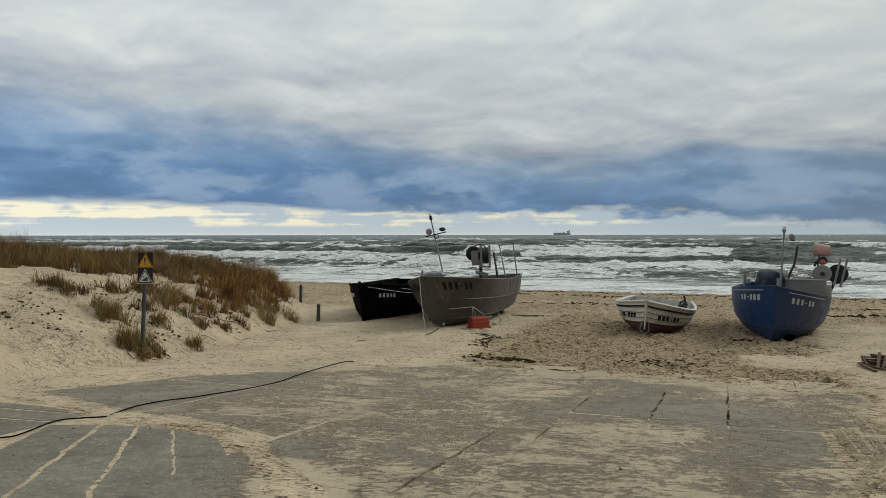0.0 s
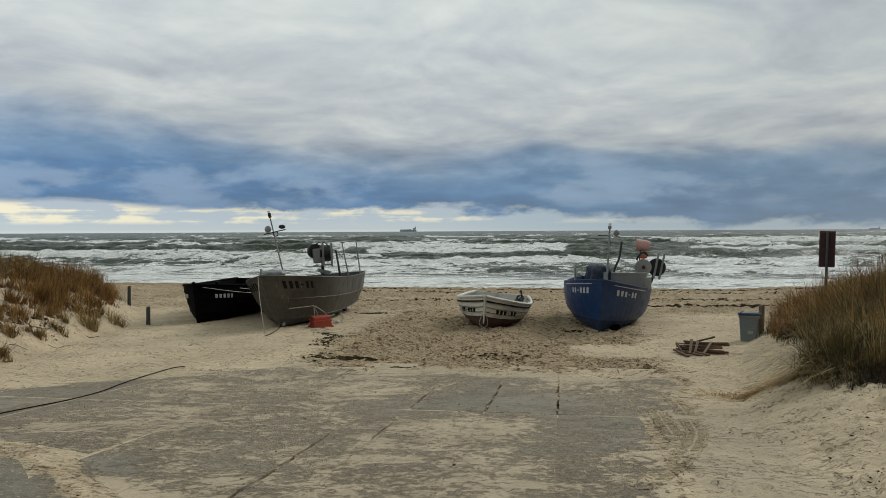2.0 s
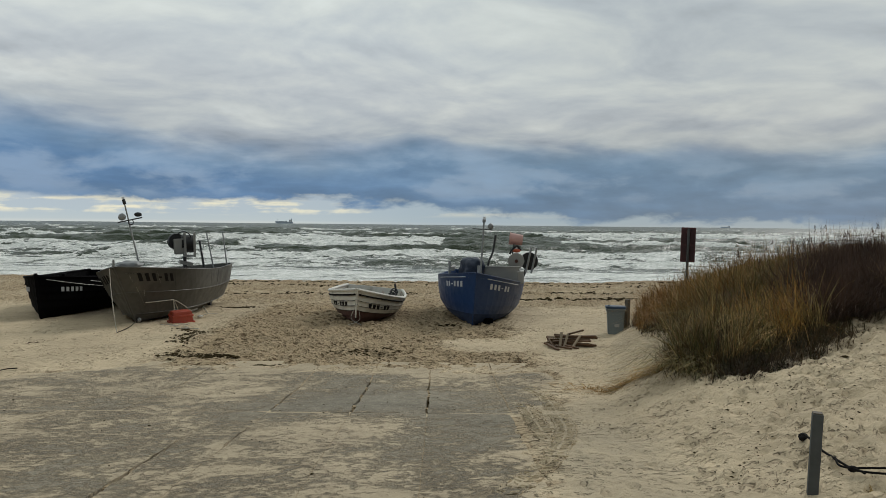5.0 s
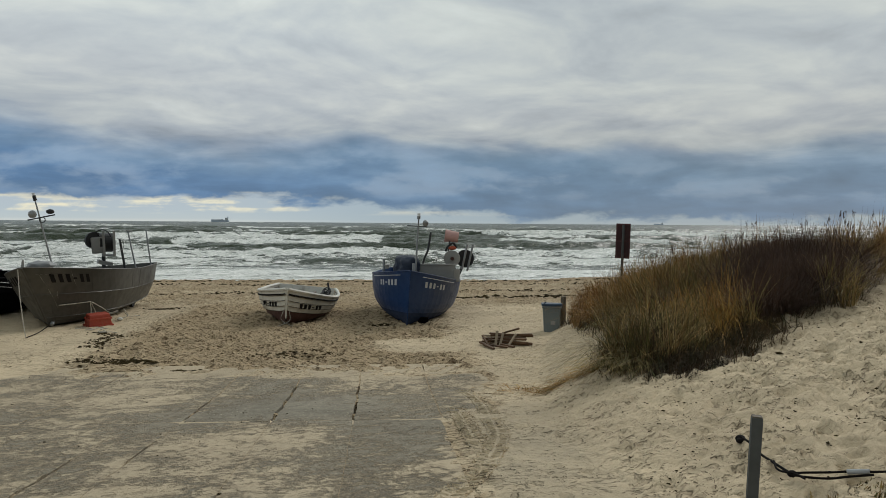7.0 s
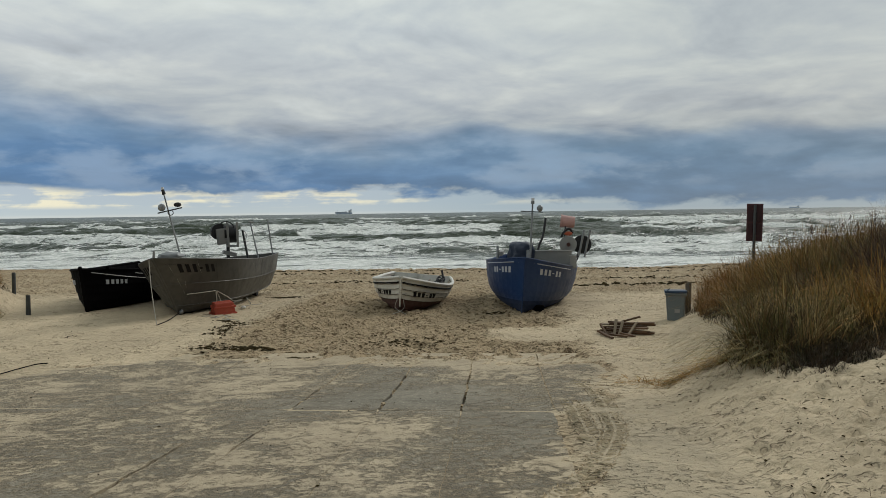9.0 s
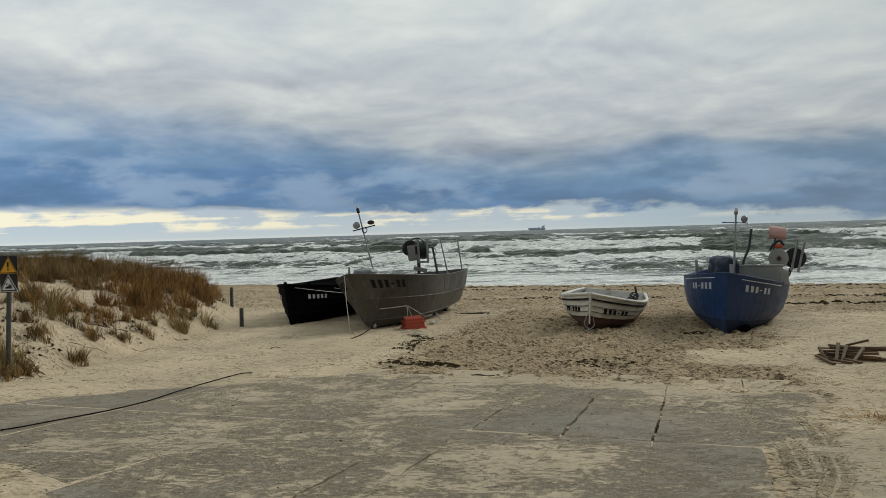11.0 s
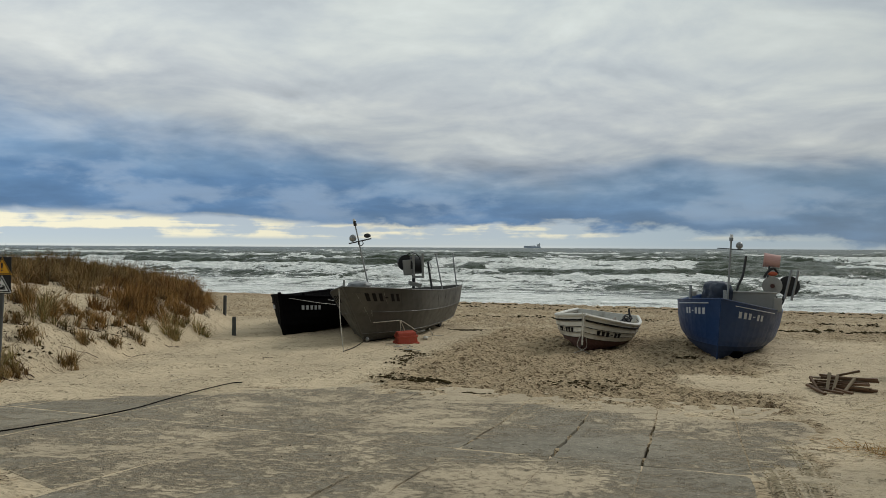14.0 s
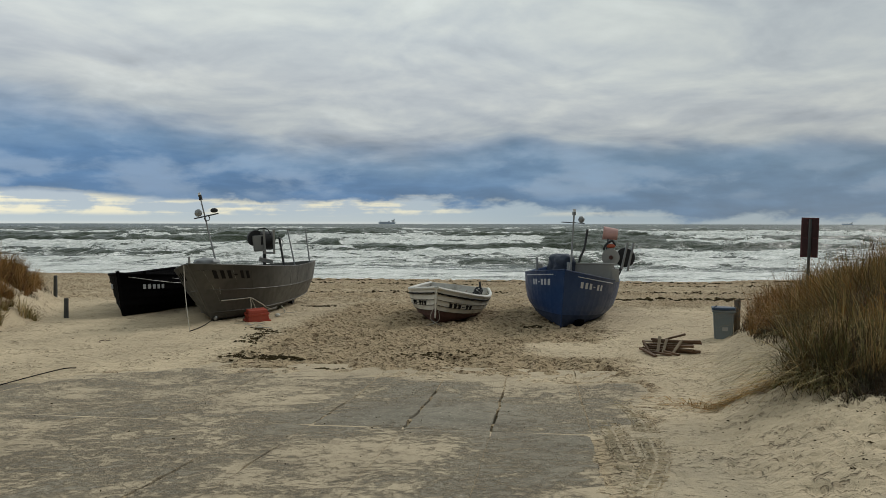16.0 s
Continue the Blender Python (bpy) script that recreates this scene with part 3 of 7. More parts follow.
def dunes(x, y):
    s = along(x, y)
    dl, dr = left_depth(x, y), right_depth(x, y)
    left = 1.52 * (1 - np.exp(-np.maximum(dl, 0) / 1.9)) * (0.45 + 0.55 * smooth(s, 3, 12)) * (1 - 0.9 * smooth(s, 19, 27))
    right = (1.60 * (1 - np.exp(-np.maximum(dr, 0) / 2.6)) * (0.52 + 0.48 * smooth(s, 5.5, 10))
             * (1 - 0.9 * smooth(s, 16, 25)))
    right = right + 0.30 * np.exp(-((s - 6.9) / 1.5) ** 2) * smooth(dr, 2.0, 4.5)
    lumps = fbm(x * 0.35, y * 0.35, 3, 1) * 0.5
    return left * (1 + lumps) + right * (1 + lumps)


def ramp_edge(x, y):
    """Above 0 on the bare concrete, below 0 where sand covers it."""
    s, w = along(x, y), across(x, y)
    far = np.interp(w, [-12, -9.0, -8.4, -8.2, -7.5, -6.5, -5.1, -3.05, -1.26, 0.47, 1.5],
                    [5.6, 6.2, 7.6, 8.8, 10.0, 10.85, 12.0, 11.8, 11.45, 11.5, 11.6])
    right = np.interp(s, [-5, 4, 7, 9, 10.5], [0.45, 0.45, 0.5, 0.9, 1.2])
    left = np.interp(s, [0, 5, 9], [-9.0, -11.5, -12.0])
    e = np.minimum(np.minimum(far - s, right - w), w - left)
    # drifted sand in the angle between the two runs of slabs
    drift = np.full_like(x + 0.0, 9.0)
    bend = [(-6.2, 10.0, 0.25), (-4.9, 9.03, 0.13), (-3.95, 8.22, 0.14), (-3.5, 7.93, 0.20), (-2.85, 7.62, 0.15), (-2.33, 7.17, 0.13),
            (-1.93, 6.4, 0.11), (-1.58, 5.6, 0.12), (-1.33, 4.9, 0.16), (-1.1, 4.2, 0.2)]
    for (x0, y0, h0), (x1, y1, h1) in zip(bend, bend[1:]):
        t = np.clip(((x - x0) * (x1 - x0) + (y - y0) * (y1 - y0)) / ((x1 - x0) ** 2 + (y1 - y0) ** 2), 0, 1)
        drift = np.minimum(drift, np.hypot(x - x0 - t * (x1 - x0), y - y0 - t * (y1 - y0)) - h0 - t * (h1 - h0))
    e = np.minimum(e, drift * 1.4)
    ragged = fbm(x * 1.3, y * 1.3, 4, 2) * 0.5 + fbm(x * 2.2, y * 6.0, 4, 4, 0.6) * 0.7
    return e + ragged * np.where(drift < 0.6, 0.30, 1.0)


def trampled(x, y):
    """1 where boats are hauled and people walk, 0 on smooth blown sand."""
    s, w = along(x, y), across(x, y)
    a = smooth(s, 11.2, 12.2) * smooth(w, -5.9 + 0.0 * s, -4.6) * (1 - smooth(w, 0.9 - 0.1 * (s - 12), 2.0))
    a = a * (1 - 0.55 * smooth(s, 20, 25))
    wide = 0.72 * smooth(s, 19, 23)
    # a clean blown patch before the blue boat
    a = a * (1 - 0.9 * np.exp(-((w - 0.45) / 0.75) ** 4 - ((s - 14.2) / 0.85) ** 4))
    return np.clip(np.maximum(a, wide) + fbm(x * 0.6, y * 0.6, 3, 3) * 0.5 * (np.maximum(a, wide) > 0.02), 0, 1)


# stretches of joint that stand open: across, from, to, and how far the edges are broken away
CRACKS = ((-2.77, 4.5, 7.0, 0.020), (-2.29, 6.8, 7.5, 0.016), (-2.29, 8.7, 9.7, 0.010), (-1.38, 8.35, 10.7, 0.014), (-0.54, 8.3, 10.7, 0.012), (-3.92, 11.0, 11.7, 0.006), (-3.2, 11.2, 11.6, 0.004))


def ground_height(x, y, fine=True):
    x, y = np.asarray(x, float), np.asarray(y, float)
    s, w = along(x, y), across(x, y)
    z = slope(s) + dunes(x, y)
    bare = ramp_edge(x, y)
    dune = np.maximum(left_depth(x, y), right_depth(x, y))
    # joints between the slabs: sand fills some stretches, others stand open
    open_joint = np.zeros_like(x)
    for centre, near, far, _ in CRACKS:
        open_joint = np.maximum(open_joint, (np.abs(w - centre) < 0.22) * smooth(s, near - 0.1, near + 0.1) * (1 - smooth(s, far - 0.1, far + 0.1)))
    open_joint = np.maximum(open_joint, 0.01 * smooth(fbm(x * 2.0, y * 2.0, 2, 1), -0.12, 0.02) * smooth(-w, 4.2, 4.8) * (1 - smooth(s, 6.2, 6.8)))
    open_joint = open_joint * smooth(fbm(x * 7.0, y * 7.0, 2, 0), -0.12, 0.0)
    joint = 0.0165 + 0.13 * open_joint
    joint = joint + (0.0145 - joint) * np.exp(-((s - 8.45) / 0.12) ** 2)
    z = z - joint * smooth(bare, -0.25, 0.15)
    z = z + 0.012
    if fine:
        t = trampled(x, y)
        churn = fbm(x * 3.4, y * 3.4, 3, 4, 0.55)
        pits = np.minimum(fbm(x * 2.3 + 9, y * 2.3, 2, 0), 0.05)
        z = z + t * (churn * 0.16 + pits * 0.21 + fbm(x * 7.0, y * 7.0, 2, 2) * 0.09)
        soft = (1 - t) * smooth(-bare, 0.0, 0.5)
        z = z + soft * fbm(x * 1.4, y * 1.4, 3, 5) * 0.05
        feet = np.minimum(fbm(x * 5.2, y * 5.2, 3, 3), -0.07) + 0.07
        blown = 0.5 - np.abs(fbm(x * 1.7 + 3, y * 2.6, 3, 2, 0.55)) * 3
        z = z + soft * smooth(dune, -0.6, 0.8) * (feet * 0.19 + fbm(x * 9.0, y * 9.0, 2, 1) * 0.032 + np.maximum(blown, -0.2) * 0.05)
        # the trace of weed that the last high water left
        wrack = np.exp(-((s - 27.0 - 1.2 * np.sin(w * 0.21)) / 0.5) ** 2)
        z = z + wrack * (0.03 + fbm(x * 4, y * 4, 2, 2) * 0.12)
    return z


def fan(y_rows, u_cols, width):
    """A grid that widens away from the camera's end of the beach."""
    gy, gu = np.meshgrid(y_rows, u_cols, indexing="ij")
    return gu * width(gy), gy


def grid_faces(n, m):
    a = (np.arange(n - 1)[:, None] * m + np.arange(m - 1)[None, :]).ravel()
    return np.stack([a, a + 1, a + m + 1, a + m], 1)


def attribute(me, name, values):
    a = me.attributes.new(name, "FLOAT", "POINT")
    a.data.foreach_set("value", np.asarray(values, dtype=np.float32).ravel())


def press_footprints(rows, u, x, y, z):
    """Dents with a raised rim, in the soft sand only."""
    r = np.random.RandomState(12)
    count = 34000
    fx, fy = r.uniform(-14, 16, count), 2.2 + 26 * r.rand(count) ** 1.3
    bare, t = ramp_edge(fx, fy), trampled(fx, fy)
    dune = np.maximum(left_depth(fx, fy), right_depth(fx, fy))
    chance = np.where(bare > -0.25, 0.0, 0.16 + 0.84 * t + 0.40 * smooth(right_depth(fx, fy), 0.2, 1.2) + 0.22 * smooth(dune, 0.2, 1.0))
    keep = r.rand(count) < chance
    for px, py, high in zip(fx[keep], fy[keep], smooth(dune[keep], 0.0, 0.8)):
        long, wide = r.uniform(0.045, 0.12), r.uniform(0.028, 0.060)
        deep, a = r.uniform(0.010, 0.030), r.uniform(0, math.pi)
        long, wide, deep = long * (1 + 0.15 * high), wide * (1 + 0.15 * high), deep * (1 + 0.2 * high)
        i0, i1 = np.searchsorted(rows, (py - 0.42, py + 0.42))
        j0, j1 = np.searchsorted(u, ((px - 0.45) / (py + 8), (px + 0.45) / (py + 8)))
        dx, dy = x[i0:i1, j0:j1] - px, y[i0:i1, j0:j1] - py
        q = np.sqrt(((dx * math.cos(a) + dy * math.sin(a)) / long) ** 2 + ((dy * math.cos(a) - dx * math.sin(a)) / wide) ** 2)
        z[i0:i1, j0:j1] += deep * (0.45 * np.exp(-((q - 1.45) / 0.38) ** 2) - np.exp(-q ** 4))


def build_ground():
    rows = [-300.0, -120, -50, -25, -15, -9, -6, -4, -2, -1, 0, 0.7]
    v = 1.2
    while v < 46:
        rows.append(v)
        v += 0.0037 * (v + 6.5)
    rows += [48, 52, 60, 80, 150, 400, 1500, 4900]
    u = np.concatenate([[-300, -40, -8, -3, -1.8], np.linspace(-1.10, 1.28, 720), [1.8, 3, 8, 40, 300]])
    x, y = fan(np.array(rows), u, lambda q: np.maximum(q, 0) + 8)
    z = ground_height(x, y)
    press_footprints(np.array(rows), u, x, y, z)
    me = np_mesh("ground", np.stack([x, y, z], -1).reshape(-1, 3), grid_faces(*x.shape))
    s = along(x, y)
    damp = np.maximum(trampled(x, y) * 0.85, smooth(s, 33, 40) * 1.3)
    scatter = smooth(fbm(x * 0.5, y * 0.5, 3, 2), 0.08, 0.25) * 0.3
    dune = np.maximum(left_depth(x, y), right_depth(x, y))
    damp = np.maximum(damp, scatter * (dune < 0.2))
    edge = np.exp(-(ramp_edge(x, y) / 0.22) ** 2) * (0.45 + fbm(x * 1.1, y * 1.1, 3, 4) * 1.4) * (s < 12.5)
    damp = np.maximum(damp, edge)
    # dirt trodden into the joints of the ramp
    damp = np.where((ramp_edge(x, y) > 0.08) & (across(x, y) > -4.3) & (s > -5.0), np.where(np.abs(s - 8.45) < 0.15, 0.1, 0.75), damp)
    attribute(me, "damp", damp)
    w = across(x, y)
    firm = smooth(w, 0.3, 0.7) * (1 - smooth(w, 1.5, 2.1)) * smooth(s, 1.0, 3.0) * (1 - smooth(s, 8.0, 10.0)) * (1 - smooth(right_depth(x, y), -0.2, 0.25))
    attribute(me, "firm", np.clip(firm + fbm(x * 0.9, y * 0.9, 3, 2) * 0.6 * firm, 0, 1))
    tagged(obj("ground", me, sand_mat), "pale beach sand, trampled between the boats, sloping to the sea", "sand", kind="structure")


def build_sea():
    v, rows = 34.0, []
    while v < 4900:
        rows.append(v)
        v *= 1.0064 if v < 420 else 1.02
    rows.append(4950.0)
    u = np.concatenate([[-30, -6, -2.2], np.linspace(-1.05, 1.35, 580), [2.2, 6, 30]])
    # rows run square to the shore, columns spread from the beach
    gs, gu = np.meshgrid(np.array(rows), u, indexing="ij")
    w0 = -3.0 + (gu - 0.12) * (gs + 3)
    x, y = from_ramp(w0, gs)
    p = np.maximum(gs - SHORE, 0.0)
    far = smooth(p, 300, 900)
    # long swells that steepen towards the beach, each crest broken over part of its length
    sway = fbm(w0 * 0.011, p * 0.010, 3, 0) * 1.5 + fbm(w0 * 0.055, p * 0.030, 3, 1, 0.6) * 0.80 + fbm(w0 * 0.22, p * 0.12, 3, 3, 0.6) * 0.26
    phase = 9.0 * np.log1p(p / 105.0) + sway
    crest = np.floor(phase)
    f = phase - crest
    # f = 0 at the trough on the beach side, steep to the crest at 0.3, a long back behind it
    lift = np.where(f < 0.3, smooth(f, 0.08, 0.3), 1 - smooth(f, 0.3, 0.95))
    tall = np.interp(p, [0, 8, 25, 50, 90, 160, 300, 800], [0.0, 0.08, 0.40, 0.85, 1.20, 1.30, 1.0, 0.7])
    own = 0.35 + 1.1 * value_noise(w0 * 0.035 + crest * 13.7, crest * 5.3 + 0.5, 2)
    broken = smooth(value_noise(w0 * 0.048 + crest * 7.9, crest * 3.1 + 0.5, 4) + 0.35 * fbm(w0 * 0.3, p * 0.2, 2, 3),
                    np.interp(p, [0, 40, 90, 160, 260, 500], [0.05, 0.28, 0.42, 0.50, 0.66, 0.80]),
                    np.interp(p, [0, 40, 90, 160, 260, 500], [0.25, 0.44, 0.54, 0.62, 0.78, 0.92]))
    z = tall * own * (lift - 0.33)
    chop = fbm(w0 * 0.20, p * 0.34, 4, 1, 0.6) * 1.05 + fbm(w0 * 0.75, p * 1.1, 3, 2, 0.6) * 0.48
    z = z + chop * smooth(p, 2, 40) * (1 - 0.5 * far)
    # white water: the tumbling front, a torn cap, streaks trailing on the back
    front = smooth(f, 0.02, 0.16) * (1 - smooth(f, 0.33, 0.42))
    trail = np.where(f > 0.3, np.exp(-(f - 0.3) / 0.16), 0) * (1 - smooth(f, 0.8, 1.0))
    foam = broken * np.maximum(front * 0.95, 0.58 * trail) * (0.85 + 0.9 * fbm(w0 * 0.35, p * 0.5, 3, 0, 0.6))
    foam = foam + 0.30 * smooth(lift * own, 0.75, 1.2) * smooth(fbm(w0 * 0.12, p * 0.12, 3, 5), 0.0, 0.15)
    specks = smooth(fbm(w0 * 0.045, p * 0.09, 4, 2, 0.65), 0.16, 0.24) * smooth(p, 60, 150)
    foam = np.maximum(foam, 0.62 * specks * (1 - 0.35 * far))
    # churned water inside the breakers, and the thin wash on the sand
    churn = (1 - smooth(p, 26, 62)) * (0.60 + fbm(w0 * 0.045, p * 0.16, 5, 5, 0.6) * 1.1)
    churn = churn - 0.30 * smooth(f, 0.10, 0.24) * (1 - smooth(f, 0.28, 0.36)) * smooth(p, 14, 30) * (1 - broken)
    foam = np.maximum(foam, churn)
    foam = np.where(gs - SHORE < 9, np.maximum(foam, 0.50 + 0.18 * smooth(-(gs - SHORE), -9, -2)), foam)
    z = z + 0.10 * foam * fbm(w0 * 1.4, p * 1.4, 2, 4) * smooth(p, 8, 30)
    z = z + SEA_LEVEL + 0.05 * smooth(p, 0, 20)
    lip = fbm(w0 * 0.09, p * 0.0, 3, 3) * 6.0
    z = np.where(gs - SHORE < 1.0, z + 0.02 - np.maximum(0, (lip - (gs - SHORE))) * 0.05, z)
    me = np_mesh("sea", np.stack([x, y, z], -1).reshape(-1, 3), grid_faces(*x.shape))
    attribute(me, "foam", np.clip(foam, 0, 1.4))
    tagged(obj("sea", me, water_mat), "rough grey-green sea with white breakers", "sea", kind="structure")


build_ground()
build_sea()


# ---- the concrete ramp ----
def slab_mesh(corners, depth=0.16, gap=0.016):
    """A slab from its four corners in plan, laid on the slope, with a worn edge; cut fine enough to carry its sand."""
    c = [np.array(p, float) for p in corners]
    toward = [(c[(k + 1) % 4] - c[k]) / np.linalg.norm(c[(k + 1) % 4] - c[k]) + (c[k - 1] - c[k]) / np.linalg.norm(c[k - 1] - c[k]) for k in range(4)]
    c = [p + d * gap for p, d in zip(c, toward)]
    n = max(2, int(max(np.linalg.norm(c[1] - c[0]), np.linalg.norm(c[2] - c[3])) / 0.12))
    m = max(2, int(max(np.linalg.norm(c[3] - c[0]), np.linalg.norm(c[2] - c[1])) / 0.045))
    a, b = np.meshgrid(np.linspace(0, 1, n + 1), np.linspace(0, 1, m + 1), indexing="ij")
    xy = ((1 - a)[..., None] * ((1 - b)[..., None] * c[0] + b[..., None] * c[3])
          + a[..., None] * ((1 - b)[..., None] * c[1] + b[..., None] * c[2]))
    x, y = xy[..., 0], xy[..., 1]
    rim = np.minimum(np.minimum(a, 1 - a), np.minimum(b, 1 - b)) < 1e-6
    rag = fbm(x * 5, y * 5, 2, 1)
    torn = 0.02 if gap < 0.015 else 0.055
    x, y = x + np.where(rim, rag * torn, 0), y + np.where(rim, fbm(x * 5 + 50, y * 5, 2, 2) * torn, 0)
    # edges broken away along the joints that stand open
    for centre, near, far, wide in CRACKS:
        s, w = along(x, y), across(x, y)
        inside = np.sign(np.mean(w) - centre)
        reach = smooth(s, near - 0.15, near + 0.15) * (1 - smooth(s, far - 0.15, far + 0.15))
        wander = 3.2 * wide * fbm(s * 2.6 + centre, s * 0 + 3.3, 4, 2, 0.65)
        bite = (wide * (0.60 + 2.2 * np.maximum(fbm(x * 8, y * 8, 3, 5, 0.7), -0.1)) * inside + wander) * reach
        bite = np.where(rim & (np.abs(w - centre) < 0.04), bite, 0)
        x, y = x + bite * AHEAD[1], y - bite * AHEAD[0]
    z = slope(along(x, y)) + fbm(x * 0.8, y * 0.8, 2, 3) * 0.004 - np.where(rim, 0.002, 0)
    top = np.stack([x, y, z], -1).reshape(-1, 3)
    ring = [i * (m + 1) for i in range(n + 1)] + [n * (m + 1) + j for j in range(1, m + 1)]
    ring += [i * (m + 1) + m for i in range(n - 1, -1, -1)] + [j for j in range(m - 1, 0, -1)]
    low = top[ring] - (0, 0, depth)
    faces = [tuple(f) for f in grid_faces(n + 1, m + 1)]
    k = len(top)
    for i in range(len(ring)):
        j = (i + 1) % len(ring)
        faces.append((ring[i], ring[j], k + j, k + i))
    verts = np.concatenate([top, low])
    me = np_mesh("slab", verts, faces, False)
    s, w = along(verts[:, 0], verts[:, 1]), across(verts[:, 0], verts[:, 1])
    bare = ramp_edge(verts[:, 0], verts[:, 1])
    # sand lies thick near the edge, on the lower middle and by the wheel ruts; the wind keeps the left bare
    cover = 0.52 + 0.40 * (1 - smooth(bare, 0.0, 0.35)) - 0.05 * smooth(w, -3.4, -1.8)
    cover = cover - 0.06 * smooth(-w, 3.0, 4.0) - 0.06 * smooth(-w, 4.2, 5.4) + fbm(verts[:, 0] * 0.45, verts[:, 1] * 0.45, 2, 4) * 0.6
    cover = cover + 0.11 * smooth(w, -2.9, -2.0) * (1 - smooth(w, -1.0, -0.2)) * (1 - smooth(s, 8.0, 8.6))
    cover = cover - 0.12 * smooth(s, 8.2, 9.0) * smooth(w, -2.6, -1.4) * (1 - smooth(s, 11.0, 11.8))
    cover = cover - 0.34 * smooth(-w, 3.6, 4.2) * (1 - smooth(s, 5.4, 6.0))
    cover = cover + 0.10 * smooth(-w, 2.4, 3.2) * smooth(s, 5.8, 6.8) * (1 - smooth(-w, 6.0, 7.0))
    cover = cover - 0.14 * smooth(w, -1.05, -0.45) * (1 - smooth(s, 8.2, 8.6)) * smooth(s, 3.6, 4.8)
    attribute(me, "cover", np.clip(cover, -0.2, 1.3))
    return me


def build_ramp():
    ramp = thing("ramp", Matrix(), "weathered concrete slab ramp, half covered by blown sand", "ramp", kind="structure")
    plans, closed = [], []
    # below the cross joint, then above it, then nearest the dunes
    far_lines = [-9.6, -8.0, -6.6, -3.92, -2.29, -1.38, -0.54, 0.40, 1.3]
    for a, b in zip(far_lines, far_lines[1:]):
        plans.append([from_ramp(a, 8.45), from_ramp(b, 8.45), from_ramp(b, 12.4), from_ramp(a, 12.4)])
    near_lines = [-4.5, -3.6, -2.77, -2.29, -1.38, -0.54, 0.38]
    for a, b in zip(near_lines, near_lines[1:]):
        for lo, hi in ((-0.4, 4.4), (4.4, 8.45)):
            closed.append(len(plans))
            plans.append([from_ramp(a, lo), from_ramp(b, lo), from_ramp(b, hi), from_ramp(a, hi)])
    plans.append([(-5.70, 9.75), (-3.60, 8.20), from_ramp(-6.6, 8.45), from_ramp(-8.0, 8.45)])
    plans.append([(-7.20, 10.9), (-5.70, 9.75), from_ramp(-8.0, 8.45), from_ramp(-9.6, 8.45)])
    plans.append([(-3.60, 8.20), (-2.45, 7.62), from_ramp(-4.5, 8.45), from_ramp(-6.6, 8.45)])
    plans.append([(-2.45, 7.62), from_ramp(-4.56, 5.70), from_ramp(-4.5, 7.2), from_ramp(-4.5, 8.45)])
    # the narrow slabs that fan out to the side
    tops = [(-4.20, 7.50), (-3.69, 7.56), (-3.32, 7.53), (-2.94, 7.42), (-2.46, 7.14)]
    feet = [(-3.82, 3.6), (-3.13, 3.6), (-2.49, 3.6), (-1.79, 3.6), (-1.19, 3.6)]
    for k in range(4):
        plans.append([feet[k], feet[k + 1], tops[k + 1], tops[k]])
    lines = [((-8.6, 10.0), (-3.95, 8.30)), ((-8.6, 9.45), (-4.05, 8.08)), ((-8.6, 8.95), (-4.15, 7.62)), ((-8.6, 8.3), (-4.40, 6.90))]
    for (a, b), (c, d) in zip(lines, lines[1:]):
        plans.append([c, d, b, a])
    # the run up to the land
    for a, b in zip(near_lines, near_lines[1:]):
        closed.append(len(plans))
        plans.append([from_ramp(a, -5.2), from_ramp(b, -5.2), from_ramp(b, -0.4), from_ramp(a, -0.4)])
    for k, plan in enumerate(plans):
        narrow = np.mean([p[0] for p in plan]) < -2.2
        obj("slab", slab_mesh(plan, gap=0.024 if narrow else 0.003 if k in closed else 0.0085), concrete_mat, ramp)


build_ramp()

# ---- dune grass ----
def blades(roots, lengths, leans, common, width, seed, droop):
    """Tapered blades that rise and arch over: three joints and a tip each."""
    r = np.random.RandomState(seed)
    n = len(roots)
    turn = r.rand(n) * 2 * np.pi
    lean = leans * (0.15 + 1.1 * r.rand(n))
    out = np.stack([np.cos(turn), np.sin(turn)], -1) * lean[:, None] + common
    reach = np.minimum(1.6, np.hypot(out[:, 0], out[:, 1]))
    side = np.stack([-np.sin(turn + r.rand(n)), np.cos(turn + r.rand(n)), np.zeros(n)], -1)
    verts = np.zeros((n, 7, 3))

    def at(t):
        c = roots.copy()
        c[:, :2] += out * (t ** 1.4 * lengths * 0.8)[:, None]
        c[:, 2] += lengths * np.maximum(t * (1 - 0.12 * reach) - droop * reach * t ** 2.4, -0.02)
        return c
    for k, (t, wk) in enumerate(((0.0, 1.0), (0.4, 0.9), (0.75, 0.6))):
        c = at(np.full(n, t))
        verts[:, 2 * k] = c - side * (width * wk)
        verts[:, 2 * k + 1] = c + side * (width * wk)
    verts[:, 6] = at(np.ones(n))
    base = (np.arange(n) * 7)[:, None]
    quads = np.concatenate([base + q for q in ((0, 1, 3, 2), (2, 3, 5, 4))])
    tris = base + (4, 5, 6)
    return verts.reshape(-1, 3), quads.tolist() + tris.tolist()


